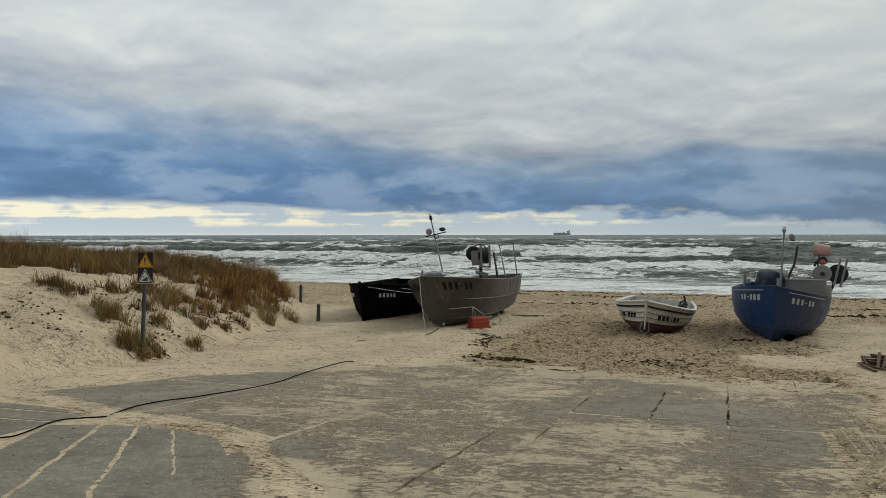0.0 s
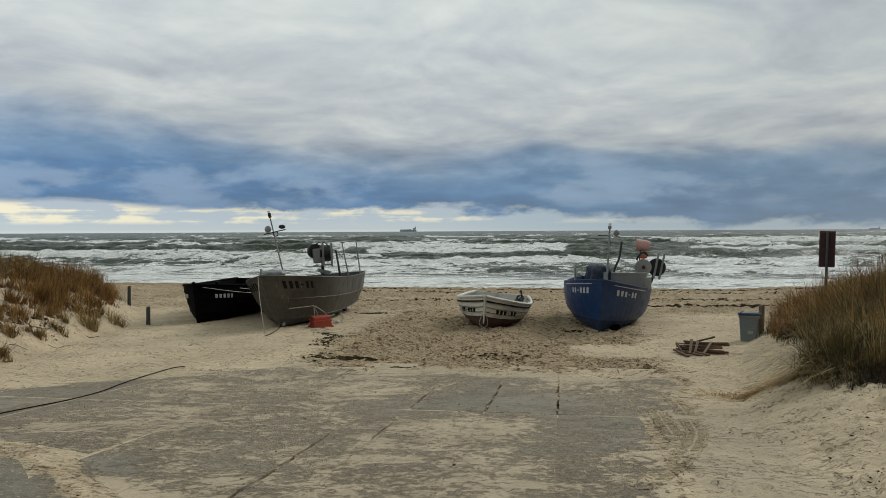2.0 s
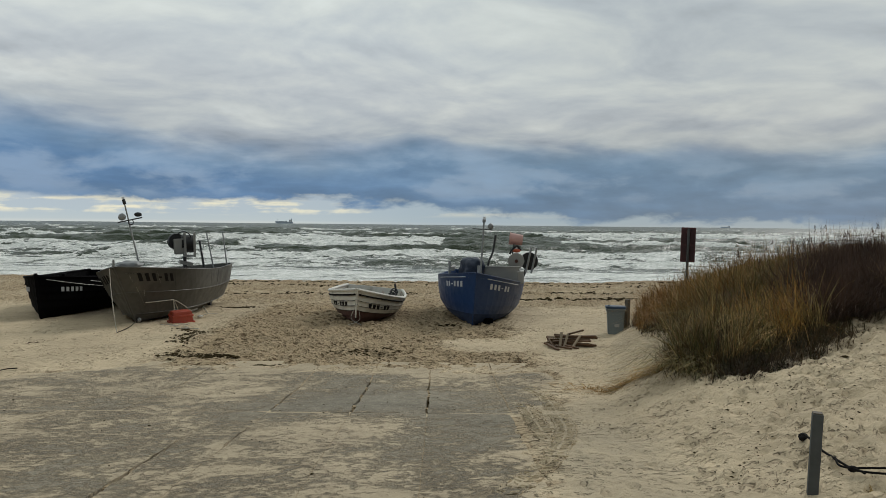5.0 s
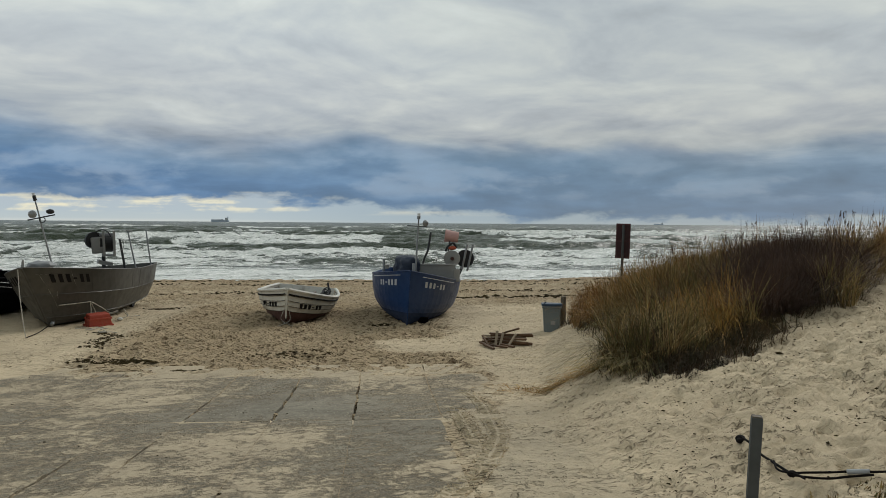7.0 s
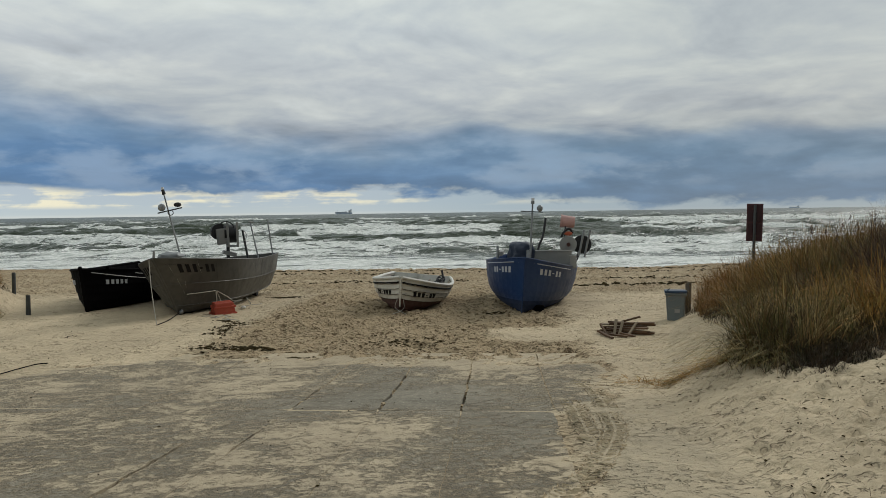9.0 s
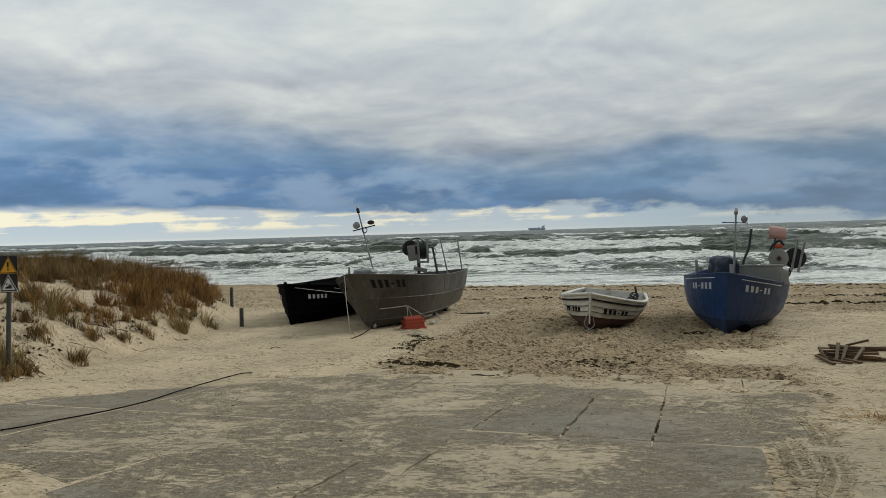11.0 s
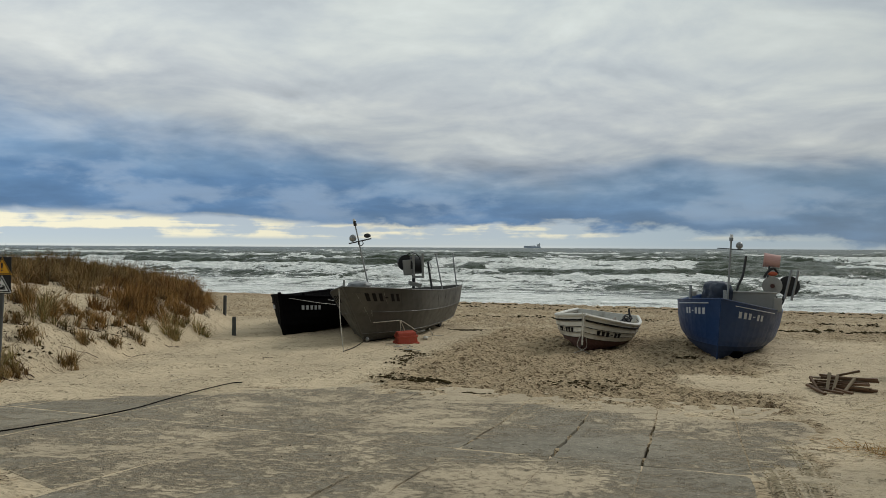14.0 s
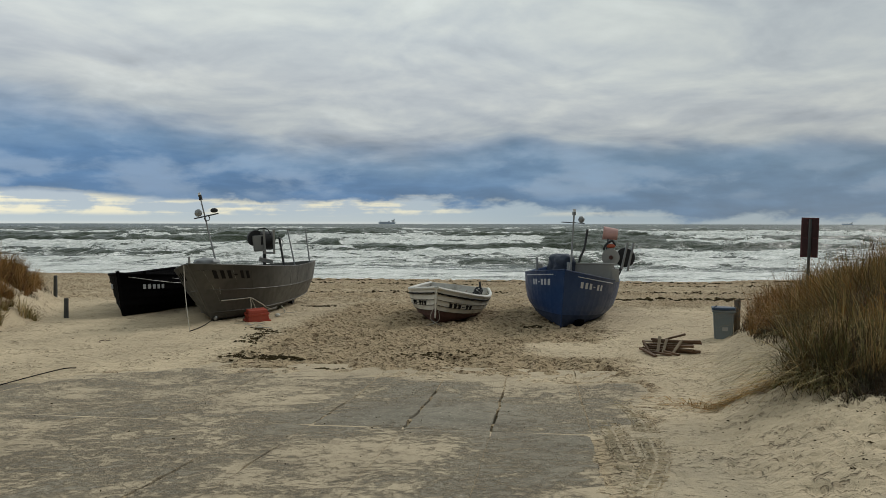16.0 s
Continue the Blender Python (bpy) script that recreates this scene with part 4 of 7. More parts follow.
def tuft_field(name, spots, per, length, lean, radius, width, seed, wind=(0.12, -0.06), clump=0.25, droop=0.32, uneven=1.0):
    """Many tufts in one mesh; each tuft has its own size and leans its own way."""
    r = np.random.RandomState(seed)
    n = len(spots)
    size = (1 + (0.85 * r.rand(n) - 0.5) * uneven) * np.maximum(0.4, 1 + 1.7 * uneven * fbm(spots[:, 0] * 0.8, spots[:, 1] * 0.8, 3, 1))
    sway = r.randn(n, 2) * clump + np.array(wind)
    k = np.repeat(np.arange(n), per)
    a, d = r.rand(len(k)) * 2 * np.pi, np.sqrt(r.rand(len(k))) * radius
    x, y = spots[k, 0] + np.cos(a) * d * size[k], spots[k, 1] + np.sin(a) * d * size[k]
    z = ground_height(x, y, False) - 0.03
    verts, faces = blades(np.stack([x, y, z], -1), length * size[k] * (0.4 + 0.8 * r.rand(len(k))), np.full(len(k), lean),
                          sway[k], width, seed + 1, droop)
    return np_mesh(name, verts, faces, False)


def scatter(n, x0, x1, y0, y1, mask, seed):
    r = np.random.RandomState(seed)
    x, y = x0 + (x1 - x0) * r.rand(n), y0 + (y1 - y0) * r.rand(n)
    keep = r.rand(n) < mask(x, y)
    return np.stack([x[keep], y[keep]], -1)


def left_mask(x, y):
    s, d = along(x, y), left_depth(x, y)
    edge = s - (12.7 + 0.12 * np.maximum(d - 1, 0)) + fbm(x * 0.5, y * 0.5, 3, 2) * 2.4
    m = smooth(edge, -0.4, 1.0) * smooth(d, 0.35, 1.0) * (1 - smooth(s, 21, 24))
    patch = smooth(fbm(x * 0.62, y * 0.62, 3, 4), 0.0, 0.09)
    top = smooth(edge, 1.8, 3.4)
    return m * np.maximum(patch, 0.9 * top)


def right_mask(x, y):
    s, d = along(x, y), right_depth(x, y)
    front = s - np.interp(d, [0.3, 0.62, 0.8, 1.1, 1.5, 2.0, 3.3, 4.5, 6, 10], [13.0, 9.8, 8.9, 8.5, 8.2, 8.55, 8.8, 10.1, 10.8, 11.5]) + fbm(x * 0.9, y * 0.9, 2, 2) * 0.6
    toe = np.interp(s, [8.4, 9.2, 9.8, 10.7, 11.9, 12.6, 13.4, 14.5], [1.1, 0.72, 0.68, 0.92, 1.06, 0.80, 0.47, 0.38])
    return smooth(front, 0.15, 0.45) * smooth(d - toe, 0.0, 0.2) * (1 - smooth(s, 17, 20)) * (1 - 0.9 * thicket(x, y))


def thicket(x, y):
    """Where leafless bushes crowd out the grass."""
    edge = (y - 6.55) - 0.12 * (x - 7.4) + fbm(x * 0.9, y * 0.9, 3, 3) * 0.6
    return smooth(edge, 0.0, 0.35) * smooth(x - 1.05 * (y - 7.6), 8.05, 8.5) * (1 - smooth(x, 11.2, 12.0)) * (1 - smooth(y - 0.10 * x, 8.2, 9.2))


def face(x, y):
    """1 on the side of the right dune that looks to the ramp."""
    return (1 - smooth(right_depth(x, y), 2.2, 3.8)) * (1 - smooth(along(x, y), 11.4, 12.8))


def build_grass():
    spots = scatter(7600, -26, -3, 12, 28, left_mask, 5)
    brown = smooth(left_depth(spots[:, 0], spots[:, 1]), 1.2, 4.0) * 0.75 + fbm(spots[:, 0] * 0.9, spots[:, 1] * 0.9, 3, 5) * 1.6 > 0.36
    for k, (mask, mat, label) in enumerate(((~brown, grass_left_mat, "dry russet marram grass at the seaward end of the dune"),
                                            (brown, grass_brown_mat, "dull brown and olive marram grass covering the dune top"))):
        me = tuft_field("dune_grass", spots[mask], 66, 0.57, 0.48, 0.10, 0.0032, 6 + 70 * k, clump=0.50, droop=0.44, uneven=0.8)
        tagged(obj("dune_grass", me, mat), label, "grass", kind="stuff")
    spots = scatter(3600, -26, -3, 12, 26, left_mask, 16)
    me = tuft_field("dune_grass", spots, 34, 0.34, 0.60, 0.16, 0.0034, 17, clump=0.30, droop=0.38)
    tagged(obj("dune_grass", me, grass_under_mat), "withered undergrowth between the russet tufts, coloured dark as shade", "grass", kind="stuff")
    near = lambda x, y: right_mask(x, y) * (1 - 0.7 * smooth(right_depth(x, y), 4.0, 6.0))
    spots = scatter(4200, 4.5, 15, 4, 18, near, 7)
    # more of these dark blades on the face, as shade at its foot
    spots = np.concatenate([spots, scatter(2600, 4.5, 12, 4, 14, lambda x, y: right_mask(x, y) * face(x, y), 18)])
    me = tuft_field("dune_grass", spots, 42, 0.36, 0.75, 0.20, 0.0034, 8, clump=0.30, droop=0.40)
    tagged(obj("dune_grass", me, grass_under_mat), "withered undergrowth between the tufts of the dune, coloured as dark as their shade", "grass", kind="stuff")
    tussock = lambda x, y: right_mask(x, y) * face(x, y) * smooth(fbm(x * 2.1, y * 2.1, 2, 3), -0.10, 0.06)
    spots = scatter(12500, 4.5, 14, 4, 16, tussock, 9)
    high = ground_height(spots[:, 0], spots[:, 1], False) + fbm(spots[:, 0] * 0.8, spots[:, 1] * 0.8, 3, 3) * 0.7 > 0.80
    for k, (mask, mat, label) in enumerate(((~high, grass_face_mat, "arching green and straw tufts of marram grass on the dune side"),
                                            (high, grass_gold_mat, "golden brown tufts of marram grass on the upper dune side"))):
        me = tuft_field("dune_grass", spots[mask], 54, 0.60, 1.15 - 0.35 * k, 0.08, 0.0042, 10 + 40 * k, clump=0.70, droop=0.52)
        tagged(obj("dune_grass", me, mat), label, "grass", kind="stuff")
    spots = scatter(4200, 4.5, 14, 4, 16, tussock, 14)
    me = tuft_field("dune_grass", spots, 9, 0.72, 1.55, 0.05, 0.0044, 15, clump=0.60, droop=0.56, uneven=0.5)
    tagged(obj("dune_grass", me, straw_mat), "long bleached straw blades among the green tufts", "grass", kind="stuff")
    spots = scatter(2600, 5.5, 17, 6, 19, lambda x, y: near(x, y) * (1 - 0.75 * face(x, y)), 11)
    crest = along(spots[:, 0], spots[:, 1]) + fbm(spots[:, 0] * 0.7, spots[:, 1] * 0.7, 2, 2) * 4 > 11.4
    for k, (mask, mat, label) in enumerate(((crest, grass_left_mat, "upright russet marram grass along the dune crest"),
                                            (~crest, grass_right_mat, "upright straw-coloured marram grass along the dune crest"))):
        me = tuft_field("dune_grass", spots[mask], 64, 0.80, 0.58, 0.10, 0.0034, 12 + k, clump=0.50, droop=0.42, uneven=0.55)
        tagged(obj("dune_grass", me, mat), label, "grass", kind="stuff")


build_grass()


# ---- boats ----
class Hull:
    """Half-breadths and heights of a boat: u runs from stern (0) to bow (1), v from keel (0) to rail (1)."""

    def __init__(self, length, beam, depth, bow_rise, stern_rise, section, rake=0.5, stern=0.75, full=2.2, widest=0.42, stern_rake=0.15, rocker=0.06, fine=0.30):
        self.length = length
        self.beam = beam
        self.depth = depth
        self.bow_rise = bow_rise
        self.stern_rise = stern_rise
        self.section = section
        self.rake = rake
        self.stern = stern
        self.full = full
        self.widest = widest
        self.stern_rake = stern_rake
        self.rocker = rocker
        self.fine = fine
        self.proud = 0.004          # how far lettering stands off the planking

    def at(self, u, v, side=1, off=0.0):
        if off:
            p = self.at(u, v, side)
            e = 0.004
            du = self.at(min(u + e, 1), v, side) - self.at(max(u - e, 0), v, side)
            dv = self.at(u, min(v + e, 1), side) - self.at(u, max(v - e, 0), side)
            n = du.cross(dv) * side
            if n.length < 1e-9:
                n = Vector((0, side, 0))
            n.normalize()
            return p - n * off if n.y * side < 0 else p + n * off
        w = self.widest
        f = 1 - (1 - self.stern) * ((w - u) / w) ** 2 if u < w else max(0.0, 1 - ((u - w) / (1 - w)) ** self.full)
        g = np.interp(v, *zip(*[(s[0], s[1]) for s in self.section]))
        h = np.interp(v, *zip(*[(s[0], s[2]) for s in self.section]))
        taper = smooth(np.array(u), 0.55, 1.0)
        g = float(g) * (1 - self.fine * float(taper) * (1 - v))
        top = self.depth + (self.bow_rise * max(0, (u - 0.35) / 0.65) ** 1.8 + self.stern_rise * max(0, (0.35 - u) / 0.35) ** 1.8)
        low = self.rocker * (max(0, (u - 0.7) / 0.3) ** 2 + 0.6 * max(0, (0.3 - u) / 0.3) ** 2)
        z = low + (top - low) * float(h)
        x0, x1 = -self.length / 2 - self.stern_rake * v, self.length / 2 + self.rake * (v ** 1.15 - 0.5)
        return Vector((x0 + (x1 - x0) * u, side * self.beam / 2 * f * g + 0.012 * side * (u > 0.999), z))

    def skin(self, bm, v0, v1, side, nu=26, nv=4, off=0.0, thick=0.02, u0=0.0, u1=1.0, lap=0.0):
        """A run of planking between two heights, with thickness."""
        rows = []
        for layer in (off, off - thick):
            rows.append([[bm.verts.new(self.at(u0 + (u1 - u0) * i / nu, v0 + (v1 - v0) * j / nv, side, (layer + lap * (1 - j / nv)) or 1e-6)) for j in range(nv + 1)] for i in range(nu + 1)])
        a, b = rows
        for i in range(nu):
            for j in range(nv):
                bm.faces.new((a[i][j], a[i + 1][j], a[i + 1][j + 1], a[i][j + 1]))
                bm.faces.new((b[i][j], b[i][j + 1], b[i + 1][j + 1], b[i + 1][j]))
            for j in (0, nv):
                bm.faces.new((a[i][j], b[i][j], b[i + 1][j], a[i + 1][j]))
        for i in (0, nu):
            for j in range(nv):
                bm.faces.new((a[i][j], a[i][j + 1], b[i][j + 1], b[i][j]))

    def transom(self, bm, nv=10, thick=0.03, top=1.0):
        outer, inner = [], []
        for side in (-1, 1):
            col = [self.at(0, top * j / nv, side) for j in range(nv + 1)]
            outer.append([bm.verts.new(p) for p in col])
            inner.append([bm.verts.new(p + Vector((thick, 0, 0))) for p in col])
        for j in range(nv):
            bm.faces.new((outer[0][j], outer[1][j], outer[1][j + 1], outer[0][j + 1]))
            bm.faces.new((inner[0][j], inner[0][j + 1], inner[1][j + 1], inner[1][j]))
        bm.faces.new((outer[0][nv], outer[1][nv], inner[1][nv], inner[0][nv]))

    def line(self, v, side, off, r, u0=0.0, u1=1.0, n=30, bm=None):
        bm = bm or bmesh.new()
        tube(bm, [self.at(u0 + (u1 - u0) * i / n, v, side, off) for i in range(n + 1)], r, 6)
        return bm

    def patch(self, bm, u0, u1, v0, v1, side, off=0.0):
        off = off or self.proud
        corners = [(u0, v0), (u1, v0), (u1, v1), (u0, v1)]
        a = [bm.verts.new(self.at(u, v, side, off)) for u, v in corners]
        b = [bm.verts.new(self.at(u, v, side, 0.0005)) for u, v in corners]
        bm.faces.new(a)
        for k in range(4):
            bm.faces.new((a[k], b[k], b[(k + 1) % 4], a[(k + 1) % 4]))

    def marks(self, u, v, height, count, side, step, mat, boat, label, gap_at=None):
        """A row of plain upright bars the size of the lettering."""
        for k in range(count):
            bm = bmesh.new()
            a = u + k * step
            if k == gap_at:
                self.patch(bm, a + 0.1 * step, a + 0.6 * step, v + 0.40 * height, v + 0.58 * height, side)
            else:
                self.patch(bm, a + 0.12 * step, a + 0.66 * step, v, v + height, side)
            part("lettering_bar", bm, mat, boat, label)

    def floor(self, bm, v, u0=0.04, u1=0.93, n=22, thick=0.03):
        """A level-ish sole or deck between the sides."""
        ring = [[], []]
        for i in range(n + 1):
            u = u0 + (u1 - u0) * i / n
            for k, side in enumerate((-1, 1)):
                p = self.at(u, v, side)
                ring[k].append((bm.verts.new((p.x, p.y * 0.97, p.z)), bm.verts.new((p.x, p.y * 0.97, p.z - thick))))
        for i in range(n):
            a, b, c, d = ring[0][i], ring[1][i], ring[1][i + 1], ring[0][i + 1]
            bm.faces.new((a[0], b[0], c[0], d[0]))
            bm.faces.new((a[1], d[1], c[1], b[1]))


def boat_pose(x, y, z, heading, roll=0.0, pitch=0.0):
    """Bow along +x of the boat; heading in degrees from +x."""
    return Matrix.Translation((x, y, z)) @ Euler((radians(roll), radians(-pitch), radians(heading))).to_matrix().to_4x4()


def grey_boat():
    section = [(0, 0, 0), (0.16, 0.52, 0.05), (0.30, 0.74, 0.17), (0.62, 0.92, 0.56), (1, 1.0, 1.0)]
    h = Hull(5.59, 2.46, 1.048, 0.337, 0.02, section, rake=1.23, stern=0.84, full=3.2, widest=0.36, stern_rake=0.25, rocker=0.05, fine=0.10)
    e = thing("fishing_boat", boat_pose(1.064, 20.637, -0.12, -110.6, roll=4.6), "dull grey aluminium fishing boat with a mast, beached on sand", "boat", "beached boats")
    for side in (-1, 1):
        bm = bmesh.new()
        h.skin(bm, 0, 1, side, 30, 13, 0.0, 0.012)
        part("hull_side", bm, aluminium_mat, e)
        for v in (0.30, 0.62):
            part("chine_rail", h.line(v, side, 0.003, 0.008), aluminium_mat, e)
        part("gunwale", h.line(1.0, side, -0.004, 0.012), aluminium_mat, e, "rolled aluminium rail")
    bm = bmesh.new()
    h.transom(bm)
    part("transom", bm, aluminium_mat, e)
    bm = bmesh.new()
    h.floor(bm, 0.50)
    part("deck", bm, aluminium_pale_mat, e)
    bm = bmesh.new()
    h.floor(bm, 0.93, 0.72, 0.975)
    part("foredeck", bm, aluminium_pale_mat, e)
    part("stem_bar", tube(bmesh.new(), [Vector((h.at(1, k / 12).x + 0.01, 0, h.at(1, k / 12).z)) for k in range(13)], 0.028, 6), aluminium_mat, e)
    for side in (-1, 1):
        h.marks(0.945, 0.79, 0.125, 6, side, -0.024, ink_mat, e, "dark painted lettering bars", 3)
    return e, h


def plain_boat_black():
    section = [(0, 0, 0), (0.2, 0.62, 0.04), (0.4, 0.84, 0.22), (0.7, 0.95, 0.62), (1, 1.0, 1.0)]
    h = Hull(5.2, 2.05, 0.846, 0.188, 0.02, section, rake=0.308, stern=0.70, full=3.0, widest=0.4, stern_rake=0.1, rocker=0.03, fine=0.12)
    h.proud = 0.027
    e = thing("fishing_boat", boat_pose(-0.991, 22.487, -0.10, -108.0, roll=0.44), "black tarred clinker wooden boat behind the grey one", "boat", "beached boats")
    rows = [0.0, 0.16, 0.30, 0.44, 0.58, 0.72, 0.86, 1.0]
    for side in (-1, 1):
        for k, (a, b) in enumerate(zip(rows, rows[1:])):
            bm = bmesh.new()
            h.skin(bm, max(0, a - 0.015), b, side, 24, 2, 0.004, 0.02, lap=0.018)
            part("plank", bm, tar_mat, e)
        part("gunwale", h.line(1.0, side, 0.0, 0.035), tar_mat, e)
    bm = bmesh.new()
    h.transom(bm)
    part("transom", bm, tar_mat, e)
    bm = bmesh.new()
    h.floor(bm, 0.40)
    part("deck", bm, tar_mat, e)
    part("stem", tube(bmesh.new(), [Vector((h.at(1, k / 12).x + 0.015, 0, h.at(1, k / 12).z + 0.06 * (k / 12) ** 3)) for k in range(13)], 0.045, 6), tar_mat, e)
    for side in (-1, 1):
        h.marks(0.92, 0.72, 0.085, 5, side, -0.021, white_line_mat, e, "white painted lettering bars")
    for u in (0.30, 0.55, 0.80):
        a, b = h.at(u, 0.85, -1), h.at(u, 0.85, 1)
        part("thwart", box(bmesh.new(), (0.2, (b - a).length, 0.03), (a + b) / 2), tar_mat, e)
    for v0, v1, u0, u1 in ((0.95, 0.80, 0.97, 0.66), (0.93, 0.90, 0.78, 0.58)):
        part("side_rope", tube(bmesh.new(), [h.at(u0 + (u1 - u0) * i / 10, v0 + (v1 - v0) * i / 10 - 0.02 * math.sin(math.pi * i / 10), 1, 0.035) for i in range(11)], 0.008, 6), aluminium_pale_mat, e, "grey rope along the side")
    for u in (0.15, 0.42, 0.62, 0.9):
        p = h.at(u, 1.0, 1)
        part("rowlock_block", box(bmesh.new(), (0.16, 0.07, 0.07), (p.x, p.y * 0.97, p.z + 0.05), bevel=0.01), tar_mat, e)
    return e, h


def white_dinghy():
    section = [(0, 0, 0), (0.2, 0.46, 0.06), (0.4, 0.72, 0.22), (0.6, 0.88, 0.45), (0.8, 0.96, 0.72), (1, 1.0, 1.0)]
    h = Hull(3.62, 1.846, 0.583, 0.293, 0.02, section, rake=0.246, stern=0.80, full=2.3, widest=0.42, stern_rake=0.08, rocker=0.07)
    h.proud = 0.036
    e = thing("dinghy", boat_pose(5.496, 18.181, -0.10, -115.0, roll=-5.25), "small white clinker dinghy with a brown bottom, beached", "boat", "beached boats")
    rows = [0.0, 0.14, 0.28, 0.42, 0.55, 0.66, 0.77, 0.88, 1.0]
    for side in (-1, 1):
        for k, (a, b) in enumerate(zip(rows, rows[1:])):
            bm = bmesh.new()
            # each plank laps the one below
            nu, vs = 22, (max(0, a - 0.012), (a + b) / 2, b)
            h.skin(bm, vs[0], vs[2], side, nu, 2, 0.003, 0.014, lap=0.030)
            part("plank", bm, brown_bottom_mat if k < 4 else dirty_white_mat, e, "dark brown bottom plank" if k < 4 else "")
        # dark lines under the laps deepen the lap shade and mark the seams
        for v in rows[4:8]:
            part("seam", h.line(v - 0.016, side, 0.030, 0.0062), ink_mat, e, "dark line under a plank lap, for its seam and shade")
        part("gunwale", h.line(0.985, side, 0.014, 0.034), white_mat, e)
        part("rubbing_strake", h.line(0.885, side, 0.026, 0.017), ink_mat, e, "dark painted line")
        h.marks(0.92, 0.635, 0.095, 6, side, -0.034, ink_mat, e, "dark painted lettering bars", 3)
    bm = bmesh.new()
    h.transom(bm)
    part("transom", bm, white_mat, e)
    bm = bmesh.new()
    h.floor(bm, 0.32)
    part("floor_boards", bm, wood_mat, e)
    bm = bmesh.new()
    h.floor(bm, 0.93, 0.80, 0.985)
    part("bow_deck", bm, grey_paint_mat, e)
    for u in (0.22, 0.50, 0.70):
        a, b = h.at(u, 0.72, -1), h.at(u, 0.72, 1)
        part("thwart", box(bmesh.new(), (0.24, (b - a).length * 0.97, 0.03), (a + b) / 2, bevel=0.006), grey_paint_mat, e)
    part("stem", tube(bmesh.new(), [Vector((h.at(1, k / 12).x + 0.012, 0, h.at(1, k / 12).z)) for k in range(4, 13)], 0.016, 6), white_mat, e)
    part("oar", rod(bmesh.new(), (-0.6, 0.35, 0.60), (1.1, 0.45, 0.66), 0.025, 0.022), wood_mat, e, "grey wooden oar laid along the rail")
    bm = bmesh.new()
    box(bm, (0.06, 0.05, 0.26), (-1.15, 0.62, 0.68), Euler((0.25, -0.3, 0)).to_matrix(), bevel=0.012)
    for k in range(7):
        at = Vector((-0.98 + 0.07 * k, 0.60 + 0.03 * math.sin(2.1 * k), 0.585 + 0.035 * math.cos(1.7 * k)))
        tilt = Euler((0.5 * math.sin(1.3 * k), 0.5 * math.cos(2.3 * k), 0)).to_matrix()
        tube(bm, [at + tilt @ Vector((0.12 * math.cos(a), 0.09 * math.sin(a), 0)) for a in [0.42 * i for i in range(16)]], 0.015, 6)
    part("coiled_line", bm, black_mat, e, "heap of black line on the rail")
    for k, u in ((0, 0.16), (1, 0.94)):
        part("painter", tube(bmesh.new(), curve_points([h.at(0.985, 0.55, 1 if k else -1, 0.03), h.at(0.985, 0.30, 1 if k else -1, 0.07) + Vector((0.05, 0, 0)), Vector((1.80 + 0.12 * k, 0.22 - 0.36 * k, 0.03))], 6), 0.007, 6), rope_mat, e, "pale rope hanging from the bow")
    return e, h


def blue_boat():
    section = [(0, 0, 0), (0.12, 0.46, 0.04), (0.25, 0.70, 0.13), (0.48, 0.90, 0.38), (0.72, 0.97, 0.68), (1, 1.0, 1.0)]
    h = Hull(5.2, 2.203, 0.949, 0.339, 0.02, section, rake=0.327, stern=0.80, full=2.5, widest=0.45, stern_rake=0.1, rocker=0.04, fine=0.12)
    e = thing("fishing_boat", boat_pose(8.348, 17.569, -0.12, -119.7, roll=-4.7), "blue painted fishing boat with white rail lines and net hauler", "boat", "beached boats")
    for side in (-1, 1):
        bm = bmesh.new()
        h.skin(bm, 0.0, 0.36, side, 30, 5, 0.0, 0.02)
        part("hull_bottom", bm, blue_shaded_mat, e, "blue hull bottom, coloured darker for the shade there")
        bm = bmesh.new()
        h.skin(bm, 0.36, 1, side, 30, 8, 0.001, 0.02)
        part("hull_side", bm, blue_mat, e)
        part("gunwale", h.line(1.0, side, -0.004, 0.014), blue_mat, e)
        part("white_line", h.line(0.94, side, 0.004, 0.009, 0.70, 0.945), white_line_mat, e, "white painted line")
        h.marks(0.93, 0.775, 0.095, 6, side, -0.024, white_line_mat, e, "white painted lettering bars", 3)
    bm = bmesh.new()
    h.transom(bm)
    part("transom", bm, blue_mat, e)
    bm = bmesh.new()
    h.floor(bm, 0.55)
    part("deck", bm, grey_paint_mat, e)
    bm = bmesh.new()
    h.floor(bm, 0.95, 0.84, 0.99)
    part("foredeck", bm, grey_paint_mat, e)
    part("stem_bar", tube(bmesh.new(), [Vector((h.at(1, k / 12).x + 0.01, 0, h.at(1, k / 12).z)) for k in range(13)], 0.012, 6), blue_mat, e)
    return e, h


grey, grey_hull = grey_boat()
plain_boat_black()
white_dinghy()
blue, _ = blue_boat()

# ---- gear on the boats ----
def on_boat(name, bm, mat, boat, label="", smooth_faces=False):
    """A part given in the place's own metres, made a part of a boat."""
    bm.transform(boat.matrix_basis.inverted())
    return part(name, bm, mat, boat, label, smooth_faces)


def under(parent, name, bm, mat, boat, label=""):
    bm.transform(boat.matrix_basis.inverted())
    return part(name, bm, mat, parent, label)


def arc(centre, a, b, r, start=0.0, end=2 * math.pi, n=20):
    a, b = Vector(a), Vector(b)
    return [Vector(centre) + a * (r * math.cos(t)) + b * (r * math.sin(t)) for t in [start + (end - start) * k / n for k in range(n + 1)]]


